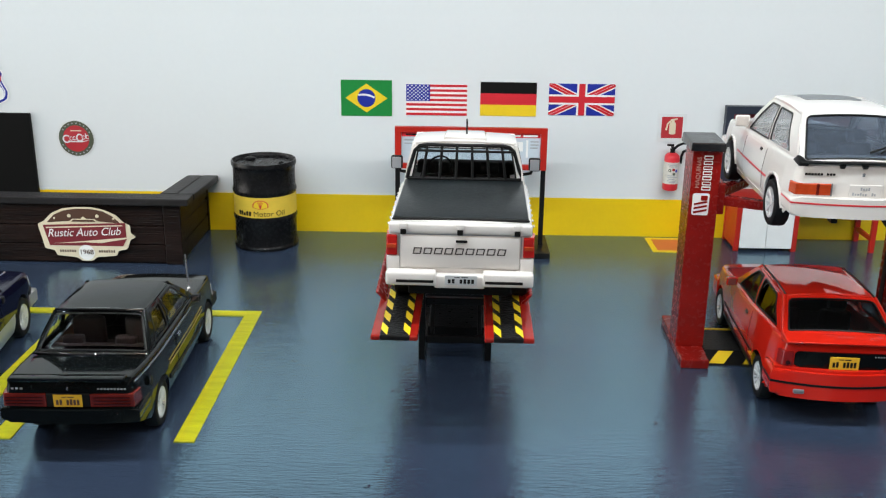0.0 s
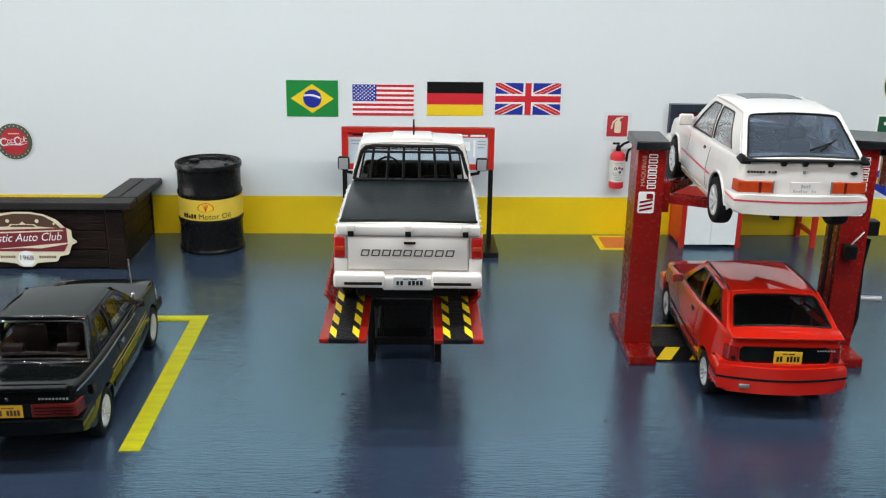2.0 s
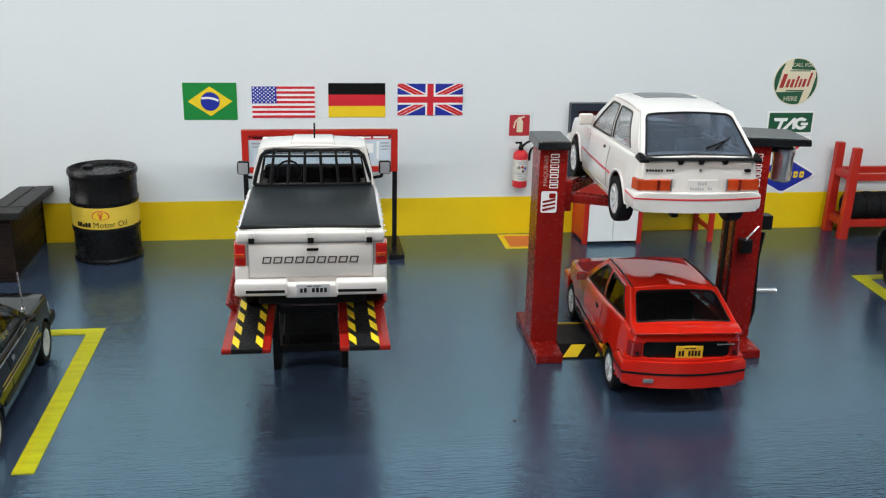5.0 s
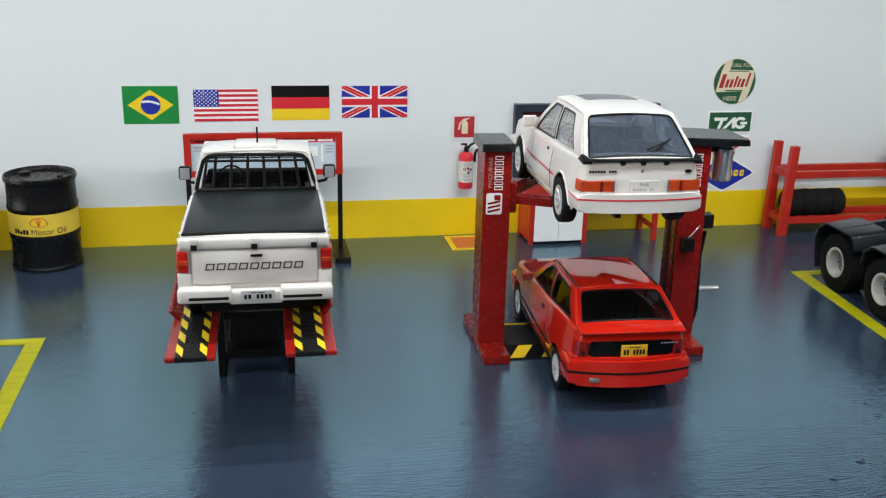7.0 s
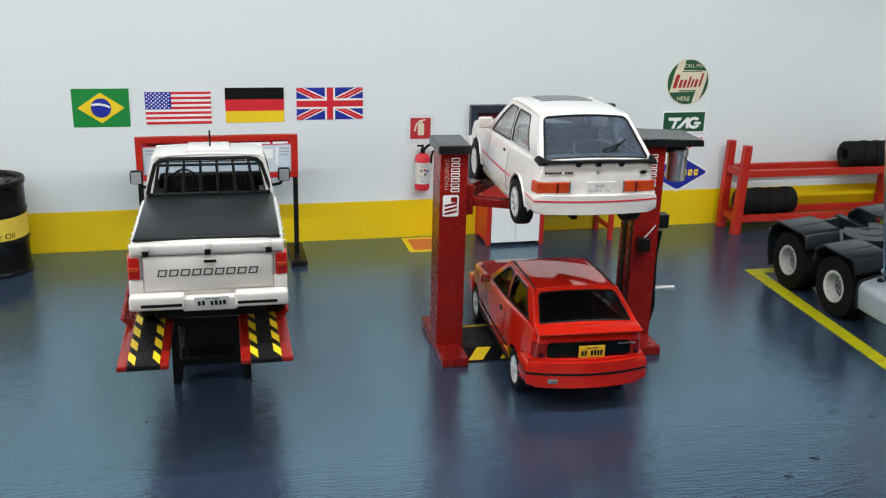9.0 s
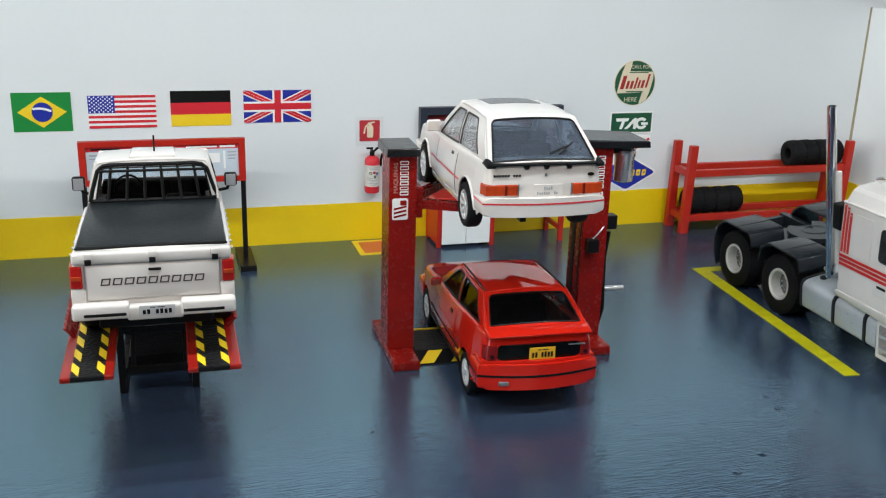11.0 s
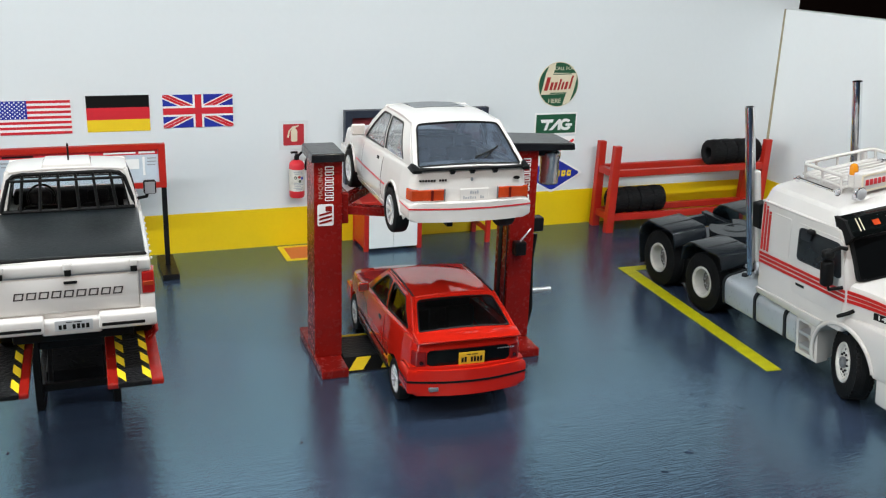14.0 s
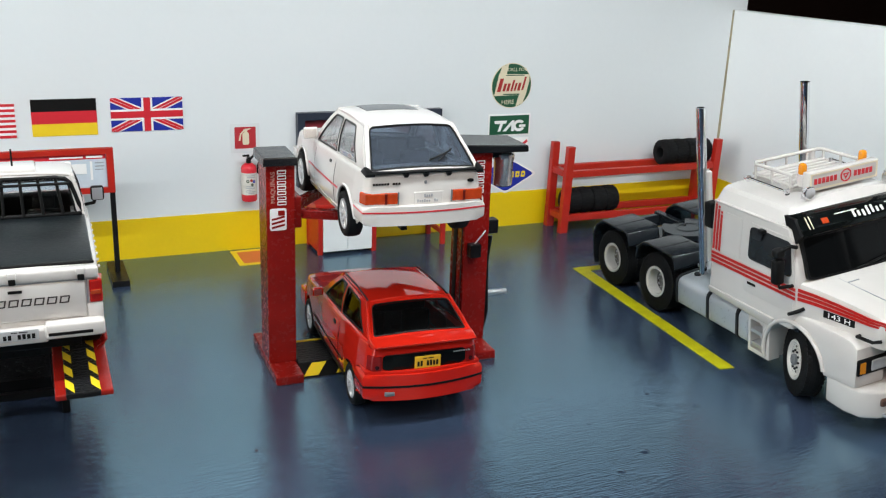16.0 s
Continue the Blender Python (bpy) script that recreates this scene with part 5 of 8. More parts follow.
def seam(S, car, side, y0, z0, y1, z1, w=0.008):
    """A thin dark joint line on the flank."""
    if abs(y1 - y0) < abs(z1 - z0):
        bm = bmesh.new()
        n = 10
        vs = []
        for o in (0.003, -0.004):
            for k in range(n + 1):
                t = k / n
                y, z = y0 + (y1 - y0) * t, z0 + (z1 - z0) * t
                vs.append([bm.verts.new((side * (S.sx(y + s * w / 2, z) + o), y + s * w / 2, z)) for s in (-1, 1)])
        for k in range(n):
            bm.faces.new((vs[k][0], vs[k][1], vs[k + 1][1], vs[k + 1][0]))
        m = n + 1
        for k in range(n):
            bm.faces.new((vs[k][0], vs[k + 1][0], vs[m + k + 1][0], vs[m + k][0]))
            bm.faces.new((vs[k][1], vs[k + 1][1], vs[m + k + 1][1], vs[m + k][1]))
        return part("door_joint", bm, M_PBLACK, car)
    f0 = lambda y: z0 + (z1 - z0) * (y - y0) / (y1 - y0) - w / 2
    f1 = lambda y: z0 + (z1 - z0) * (y - y0) / (y1 - y0) + w / 2
    return part("door_joint", side_patch(S, side, y0, y1, f0, f1, 0.003, 12, 1), M_PBLACK, car)


def undertray(car, hw, y0, y1, z0=0.16, z1=0.5, axles=(), arch=0.34):
    part("underbody", bx(-hw, hw, y0, y1, z0, z1, bevel=0.02), M_PLAST, car)


def mirror(car, x, y, z, side, paint, w=0.16, h=0.11, face=None):
    m = part("door_mirror", hexa(bmesh.new(), [(x, y - 0.03, z - h / 2), (x + side * w, y - 0.05, z - h / 2), (x + side * w * 0.9, y + 0.09, z - h * 0.4), (x, y + 0.10, z - h * 0.4),
                                               (x, y - 0.03, z + h / 2), (x + side * w, y - 0.05, z + h / 2), (x + side * w * 0.9, y + 0.07, z + h * 0.4), (x, y + 0.08, z + h * 0.4)], 0.025, 3), paint, car, "", 50)
    part("mirror_glass", hexa(bmesh.new(), [(x + side * 0.03, y - 0.042, z - h * 0.36), (x + side * (w - 0.02), y - 0.056, z - h * 0.36), (x + side * (w - 0.02), y - 0.05, z - h * 0.36), (x + side * 0.03, y - 0.036, z - h * 0.36),
                                            (x + side * 0.03, y - 0.042, z + h * 0.36), (x + side * (w - 0.02), y - 0.056, z + h * 0.36), (x + side * (w - 0.02), y - 0.05, z + h * 0.36), (x + side * 0.03, y - 0.036, z + h * 0.36)]), face or M_CHROME, m)
    return m


PROF = [(0, 0.93), (0.2, 0.985), (0.42, 1.0), (0.55, 0.998), (0.8, 0.972), (1.0, 0.93)]


def interior(car, z, ys, seat_mat, wheel_x, hw, dash_y, rear=True, back=0.60):
    part("cabin_floor", bx(-hw, hw, ys[-1] - 0.75, dash_y + 0.25, z - 0.06, z), M_PLAST, car)
    for x in (-0.34, 0.34):
        seat(car, x, ys[0], z, seat_mat, back)
    if rear:
        part("rear_seat", box(box(bmesh.new(), -hw + 0.08, hw - 0.08, ys[1] - 0.3, ys[1] + 0.22, z, z + 0.2, 0.05, 3), -hw + 0.08, hw - 0.08, ys[1] - 0.42, ys[1] - 0.28, z + 0.1, z + back - 0.1, 0.05, 3), seat_mat, car, "", 50)
    part("dashboard", bx(-hw + 0.03, hw - 0.03, dash_y, dash_y + 0.3, z + 0.25, z + 0.55, bevel=0.05, seg=3), M_SEATD, car, "", 50)
    bm = bmesh.new()
    ring = [(wheel_x + 0.17 * math.cos(a), dash_y - 0.12 + 0.06 * math.sin(a), z + 0.50 + 0.16 * math.sin(a)) for a in np.linspace(0, 2 * math.pi, 25)]
    tube(bm, ring, 0.015, 6)
    tube(bm, [(wheel_x - 0.16, dash_y - 0.12, z + 0.5), (wheel_x + 0.16, dash_y - 0.12, z + 0.5)], 0.013, 6)
    tube(bm, [(wheel_x, dash_y - 0.12, z + 0.5), (wheel_x, dash_y + 0.1, z + 0.42)], 0.02, 6)
    part("steering_wheel", bm, M_PLAST, car, "", 60)


# red hatchback
def red_hatchback():
    car = thing("hatchback_car", "glossy red three-door model hatchback with black trim below the lift", "model car", 4.86, -7.34, 0, -3.4)
    wb = 2.58
    S = Shape(hw=[(-0.74, 0.66), (-0.72, 0.71), (-0.68, 0.745), (-0.58, 0.785), (-0.3, 0.815), (0.3, 0.83), (1.6, 0.83), (2.6, 0.81), (3.0, 0.77), (3.18, 0.70), (3.25, 0.60)],
              top=[(-0.74, 1.05), (-0.71, 1.12), (-0.64, 1.15), (-0.3, 1.13), (0.3, 1.09), (0.9, 1.03), (1.7, 0.985), (1.95, 0.98), (2.8, 0.88), (3.1, 0.83), (3.25, 0.72)],
              sill=[(-0.74, 0.46), (-0.5, 0.38), (-0.3, 0.28), (2.9, 0.28), (3.25, 0.34)], axles=[(0, 0.30), (wb, 0.30)], arch=0.345, prof=PROF, crown=0.03)
    part("body", body_mesh(S, (-0.42, 1.80)), M_KRED, car, "", 40)
    undertray(car, 0.60, -0.35, 2.9, 0.22, 0.5)
    for y in (0, wb):
        for s in (-1, 1):
            wheel(car, s * 0.72, y, 0.295, 0.295, 0.18, s, 12, 0.035)
    side_out = [(-0.60, 1.12), (0.9, 1.0), (1.84, 0.95), (1.92, 0.97), (1.26, 1.465), (0.10, 1.495), (-0.02, 1.48)]
    win_f = rounded([(0.80, 1.045), (1.70, 1.005), (1.20, 1.405), (0.90, 1.42)], 0.04)
    win_r = rounded([(-0.33, 1.16), (0.73, 1.05), (0.83, 1.42), (0.16, 1.425)], 0.05)
    cab = Cabin(car, S, M_KRED, ((-0.64, 1.13), (1.92, 0.98)), ((-0.02, 1.485), (1.24, 1.46)), (0.715, 0.74), (0.585, 0.575), None, None, M_DGLASS, [win_f, win_r], side_out, 0.02, 0.03,
                rear_inset=(0.09, 0.10, 0.16), hatch_glass=M_REARGL)
    interior(car, 0.42, (0.95, 0.2), M_SEATD, -0.34, 0.70, 1.5, True, 0.62)
    # rear end
    bent_block(car, "rear_panel", M_BLK, (0.575, 0.04), -0.772, 0.10, 0.02, 0.785, 1.0, 0.05, "glossy black panel across the tail")
    for s in (-1, 1):
        part("tail_lamp", hexa(bmesh.new(), [(s * 0.585, -0.756, 0.785), (s * 0.715, -0.735, 0.785), (s * 0.77, -0.62, 0.785), (s * 0.585, -0.66, 0.785), (s * 0.585, -0.754, 0.995), (s * 0.705, -0.732, 0.995), (s * 0.76, -0.62, 0.995), (s * 0.585, -0.66, 0.995)], 0.018), M_LAMPR, car, "dark red corner lamp")
        part("lamp_eye", sheet(bmesh.new(), disc(s * 0.65, 0.84, 0.028, n=16), lambda u, v, d: (u, -0.760 + d, v), 0.02), M_LAMPK, car)
    for i in range(7):
        block(car, "badge_mark", M_PGREY, 0.40 + 0.035 * i, 0.42 + 0.035 * i, -0.766, -0.75, 0.955, 0.97, 0)
    plate(car, 0.03, -0.782, 0.872, 0.36, 0.17, M_PLATEY, M_PBLACK)
    bent_block(car, "rear_bumper", M_KRED, (0.835, 0.40), -0.875, 0.15, 0.15, 0.385, 0.745, 0.07)
    bent_block(car, "bumper_shoulder", M_KRED, (0.80, 0.28), -0.835, 0.12, 0.14, 0.73, 0.785, 0.022)
    part("bumper_strip", bent_strip(0.838, -0.881, 0.15, 0.565, 0.595, 0.40), M_PLAST, car, "black rubbing strip", 40)
    block(car, "fog_lamp", M_GREYCAR, -0.56, -0.43, -0.846, -0.78, 0.455, 0.51, 0.01)
    part("spoiler", hexa(bmesh.new(), [(-0.72, -0.80, 1.115), (0.72, -0.80, 1.115), (0.73, -0.60, 1.08), (-0.73, -0.60, 1.08), (-0.70, -0.83, 1.155), (0.70, -0.83, 1.155), (0.72, -0.58, 1.195), (-0.72, -0.58, 1.195)], 0.018, 3), M_KRED, car, "", 50)
    for s in (-1, 1):
        part("side_moulding", side_patch(S, s, 0.36, 2.2, 0.495, 0.53, 0.012, 14, 2), M_PLAST, car)
        part("sill_cover", side_patch(S, s, 0.36, 2.2, 0.27, 0.36, 0.02, 14, 2), M_PLAST, car)
        part("door", side_patch(S, s, 0.64, 1.68, lambda y: 0.38, lambda y: S.zt(y) - 0.055, 0.005, 14, 8), M_KRED, car, "", 50)
        seam(S, car, s, 0.63, 0.34, 0.60, 0.94)
        seam(S, car, s, 1.69, 0.34, 1.70, 0.88)
        part("door_handle", side_patch(S, s, 0.80, 0.92, 0.87, 0.91, 0.016, 4, 2), M_PLAST, car)
        mirror(car, s * 0.79, 1.66, 1.06, s, M_KRED, 0.17, 0.13, M_MIRR)
        part("front_lamp", side_patch(S, s, 2.98, 3.2, 0.56, 0.68, 0.01, 5, 3), M_AMBER, car)
    for u in (-0.97, 0.97):
        part("drip_rail", tube(bmesh.new(), [cab.roof(u, v) for v in np.linspace(0, 1, 8)], 0.012, 6), M_PLAST, car)
    bent_block(car, "front_bumper", M_KRED, (0.79, -0.3), 3.36, -0.2, -0.12, 0.32, 0.62, 0.04)
    return car


def bent_strip(hw, y, bow, z0, z1, wrap, t=0.012):
    """A thin strip following a bumper's face."""
    bm = bmesh.new()
    pts = [(-hw, y + bow + wrap)] + [(u * hw, y + bow * u * u) for u in np.linspace(-1, 1, 15)] + [(hw, y + bow + wrap)]
    rows = []
    for k in (0, 1):
        rows.append([bm.verts.new(((x * (1 if k == 0 else (hw - t) / hw)), yy + (t if k else 0), z0)) for x, yy in pts])
        rows.append([bm.verts.new(((x * (1 if k == 0 else (hw - t) / hw)), yy + (t if k else 0), z1)) for x, yy in pts])
    for i in range(len(pts) - 1):
        for a, b in ((0, 1), (1, 3), (3, 2), (2, 0)):
            bm.faces.new((rows[a][i], rows[a][i + 1], rows[b][i + 1], rows[b][i]))
    return bm


# white hatchback on the lift
def white_hatchback():
    car = thing("hatchback_car", "white three-door model hatchback with red pinstripe raised on the lift", "model car", 4.78, -7.33, 2.44, -2.6)
    wb = 2.43
    S = Shape(hw=[(-0.76, 0.70), (-0.73, 0.745), (-0.64, 0.785), (-0.3, 0.81), (0.3, 0.82), (1.6, 0.82), (2.6, 0.80), (3.0, 0.77), (3.12, 0.72), (3.2, 0.64)],
              top=[(-0.76, 0.92), (-0.73, 0.98), (-0.66, 1.0), (-0.3, 0.97), (0.3, 0.945), (1.7, 0.895), (1.95, 0.90), (2.7, 0.85), (3.05, 0.81), (3.2, 0.70)],
              sill=[(-0.76, 0.40), (-0.5, 0.32), (-0.3, 0.22), (2.9, 0.22), (3.2, 0.28)], axles=[(0, 0.30), (wb, 0.30)], arch=0.36, prof=PROF, crown=0.03)
    part("body", body_mesh(S, (-0.40, 1.76)), M_EWHITE, car, "", 40)
    undertray(car, 0.60, -0.62, 2.9, 0.28, 0.5)
    for y in (0, wb):
        for s in (-1, 1):
            wheel(car, s * 0.745, y, 0.29, 0.30, 0.20, s, 8, 0.06)
    side_out = [(-0.60, 0.96), (0.3, 0.92), (1.84, 0.87), (1.92, 0.89), (1.22, 1.46), (0.02, 1.465), (-0.09, 1.45)]
    win_f = rounded([(0.72, 0.955), (1.74, 0.915), (1.16, 1.385), (0.80, 1.395)], 0.04)
    win_r = rounded([(-0.22, 0.995), (0.66, 0.955), (0.74, 1.395), (0.20, 1.40)], 0.05)
    cab = Cabin(car, S, M_EWHITE, ((-0.70, 0.98), (1.92, 0.90)), ((-0.09, 1.455), (1.20, 1.455)), (0.73, 0.74), (0.585, 0.575), None, None, M_PALE, [win_f, win_r], side_out, 0.03, 0.032,
                rear_inset=(0.07, 0.07, 0.035), bulge=0.075, hatch_glass=M_VEIL)
    interior(car, 0.36, (0.9, 0.2), M_SEATG, -0.34, 0.70, 1.5, True, 0.6)
    bm = bmesh.new()
    grid = [[[bm.verts.new(Vector(cab.roof(-0.62 + 1.24 * i / 10, 0.54 + 0.42 * j / 6)) + Vector((0, 0, o))) for i in range(11)] for j in range(7)] for o in (0.008, -0.004)]
    for g in grid:
        for j in range(6):
            for i in range(10):
                bm.faces.new((g[j][i], g[j][i + 1], g[j + 1][i + 1], g[j + 1][i]))
    rim = [(0, i) for i in range(11)] + [(j, 10) for j in range(1, 7)] + [(6, i) for i in range(9, -1, -1)] + [(j, 0) for j in range(5, 0, -1)]
    for p, q in zip(rim, rim[1:] + rim[:1]):
        bm.faces.new((grid[0][p[0]][p[1]], grid[0][q[0]][q[1]], grid[1][q[0]][q[1]], grid[1][p[0]][p[1]]))
    part("sunroof", bm, M_GREYCAR, car, "grey glass sunroof", 50)
    for s in (-1, 1):
        lamp = part("tail_lamp", hexa(bmesh.new(), [(s * 0.36, -0.785, 0.59), (s * 0.775, -0.76, 0.59), (s * 0.81, -0.60, 0.59), (s * 0.36, -0.6, 0.59), (s * 0.36, -0.785, 0.735), (s * 0.77, -0.76, 0.735), (s * 0.805, -0.60, 0.735), (s * 0.36, -0.6, 0.735)], 0.015), M_LORANGE, car)
        part("lamp_divider", bx(min(s * 0.50, s * 0.53), max(s * 0.50, s * 0.53), -0.79, -0.77, 0.595, 0.73), M_LAMPD, lamp)
        part("lamp_surround", bx(min(s * 0.345, s * 0.358), max(s * 0.345, s * 0.358), -0.782, -0.74, 0.585, 0.74), M_GREYCAR, car)
    ep = part("number_plate", bx(-0.15, 0.23, -0.782, -0.765, 0.55, 0.73, bevel=0.006), M_EWHITE, car, "white plate with grey marks")
    for x0, x1, z in ((-0.02, 0.11, 0.665), (-0.11, 0.09, 0.60), (0.115, 0.20, 0.60)):
        for k in range(int((x1 - x0) / 0.03)):
            part("plate_mark", bx(x0 + 0.03 * k, x0 + 0.03 * k + 0.019, -0.786, -0.782, z, z + (0.038 if k % 3 == 0 else 0.028)), M_PGREY, ep)
    for i in range(10):
        if i not in (6,):
            block(car, "badge_mark", M_PBLACK, -0.68 + 0.036 * i, -0.655 + 0.036 * i, -0.772, -0.75, 0.835, 0.86, 0)
    part("badge", sheet(bmesh.new(), disc(0.60, 0.845, 0.045, 0.022, n=20), lambda u, v, d: (u, -0.772 + d, v), 0.02), M_PBLACK, car)
    block(car, "tailgate_lock", M_GREYCAR, -0.015, 0.015, -0.775, -0.755, 0.83, 0.87, 0.003)
    bent_block(car, "rear_bumper", M_EWHITE, (0.81, 0.42), -0.87, 0.15, 0.10, 0.33, 0.57, 0.06)
    part("bumper_stripe", bent_strip(0.813, -0.873, 0.10, 0.488, 0.508, 0.42), M_PRED, car, "thin red stripe", 40)
    sp = bmesh.new()
    hexa(sp, [(-0.74, -0.79, 0.972), (0.74, -0.79, 0.972), (0.76, -0.73, 0.985), (-0.76, -0.73, 0.985), (-0.73, -0.80, 0.990), (0.73, -0.80, 0.990), (0.75, -0.71, 1.004), (-0.75, -0.71, 1.004)], 0.006)
    for s in (-1, 1):
        hexa(sp, [(s * 0.66, -0.80, 0.945), (s * 0.775, -0.78, 0.94), (s * 0.795, -0.58, 0.98), (s * 0.70, -0.58, 0.98), (s * 0.66, -0.812, 0.995), (s * 0.765, -0.78, 0.995), (s * 0.755, -0.62, 1.045), (s * 0.71, -0.62, 1.045)], 0.012)
    part("spoiler", sp, M_PLAST, car, "black rubber spoiler", 50)
    for x in (-0.26, 0.0, 0.3):
        part("spoiler_foot", hexa(bmesh.new(), [(x - 0.02, -0.79, 0.925), (x + 0.02, -0.79, 0.925), (x + 0.02, -0.76, 0.92), (x - 0.02, -0.76, 0.92), (x - 0.035, -0.80, 0.965), (x + 0.035, -0.80, 0.965), (x + 0.04, -0.76, 0.965), (x - 0.04, -0.76, 0.965)]), M_PLAST, car)
    rp = cab.rear_place
    part("rear_wiper", tube(tube(bmesh.new(), [rp(0.10, 0.12, -0.02), rp(0.50, 0.28, -0.015)], 0.014, 6), [rp(0.28, 0.12, -0.012), rp(0.62, 0.36, -0.012)], 0.012, 6), M_PLAST, car)
    for s in (-1, 1):
        part("pinstripe", side_patch(S, s, 0.38, 2.02, 0.53, 0.555, 0.004, 14, 1), M_PRED, car, "thin red pinstripe")
        part("door", side_patch(S, s, 0.60, 1.64, lambda y: 0.30, lambda y: S.zt(y) - 0.055, 0.005, 14, 8), M_EWHITE, car, "", 50)
        part("pinstripe", side_patch(S, s, 0.61, 1.63, 0.53, 0.555, 0.009, 14, 1), M_PRED, car, "thin red pinstripe")
        seam(S, car, s, 0.59, 0.30, 0.57, 0.86)
        seam(S, car, s, 1.65, 0.30, 1.66, 0.83)
        part("sill_skirt", side_patch(S, s, 0.38, 2.02, 0.20, 0.27, 0.02, 14, 2), M_EWHITE, car)
        part("door_handle", side_patch(S, s, 0.76, 0.84, 0.80, 0.835, 0.016, 4, 2), M_PLAST, car)
        mirror(car, s * 0.77, 1.66, 1.035, s, M_EWHITE, 0.21, 0.17, M_MIRW)
        for y in (0, wb):
            bm = bmesh.new()
            tube(bm, [(s * (S.sx(y + 0.365 * math.cos(a), 0.30 + 0.365 * math.sin(a)) + 0.004), y + 0.365 * math.cos(a), 0.30 + 0.365 * math.sin(a)) for a in np.linspace(0.05, math.pi - 0.05, 20)], 0.022, 6)
            part("arch_flare", bm, M_EWHITE, car, "", 60)
    part("tow_eye", bx(-0.30, -0.22, -0.75, -0.6, 0.24, 0.33, bevel=0.01), M_PLAST, car)
    bent_block(car, "front_bumper", M_EWHITE, (0.79, -0.3), 3.30, -0.2, -0.12, 0.26, 0.54, 0.04)
    return car


# black two-door saloon
def saloon(label, x, y, rz, paint, seat_mat, dark=True):
    car = thing("saloon_car", label, "model car", x, y, 0, rz)
    wb = 2.65
    S = Shape(hw=[(-0.93, 0.70), (-0.90, 0.735), (-0.80, 0.765), (-0.4, 0.795), (0.3, 0.81), (1.6, 0.81), (2.6, 0.79), (3.1, 0.76), (3.3, 0.71), (3.38, 0.65)],
              top=[(-0.93, 0.96), (-0.90, 1.02), (-0.84, 1.04), (-0.4, 1.015), (0.1, 0.985), (1.7, 0.955), (2.05, 0.95), (2.9, 0.88), (3.2, 0.84), (3.38, 0.72)],
              sill=[(-0.93, 0.50), (-0.6, 0.38), (-0.35, 0.27), (3.0, 0.27), (3.38, 0.34)], axles=[(0, 0.30), (wb, 0.30)], arch=0.35, prof=PROF, crown=0.03)
    part("body", body_mesh(S, (0.10, 1.98)), paint, car, "", 40)
    undertray(car, 0.58, -0.40, 3.1, 0.22, 0.5)
    for yy in (0, wb):
        for s in (-1, 1):
            wheel(car, s * 0.70, yy, 0.30, 0.30, 0.18, s, 20, 0.028)
    side_out = [(-0.10, 0.965), (1.98, 0.93), (2.06, 0.95), (1.50, 1.365), (0.46, 1.395), (0.36, 1.385)]
    win_f = rounded([(0.86, 1.0), (1.86, 0.985), (1.44, 1.315), (0.90, 1.335)], 0.03)
    win_r = rounded([(0.20, 1.01), (0.78, 1.0), (0.82, 1.335), (0.42, 1.335)], 0.04)
    cab = Cabin(car, S, paint, ((-0.06, 0.985), (2.06, 0.95)), ((0.34, 1.39), (1.48, 1.36)), (0.70, 0.72), (0.56, 0.55), None, None, M_GLASS if dark else M_DGLASS, [win_f, win_r], side_out, 0.015, 0.03,
                rear_inset=(0.055, 0.08, 0.06), trim=M_PLAST)
    interior(car, 0.38, (1.15, 0.56), M_SEATB, -0.34, 0.68, 1.65, True, 0.72)
    for s in (-1, 1):
        part("door_card", bx(*sorted((s * 0.655, s * 0.685)), 0.12, 1.75, 0.55, 0.935, bevel=0.01), seat_mat, car)
    return car, S, cab, wb


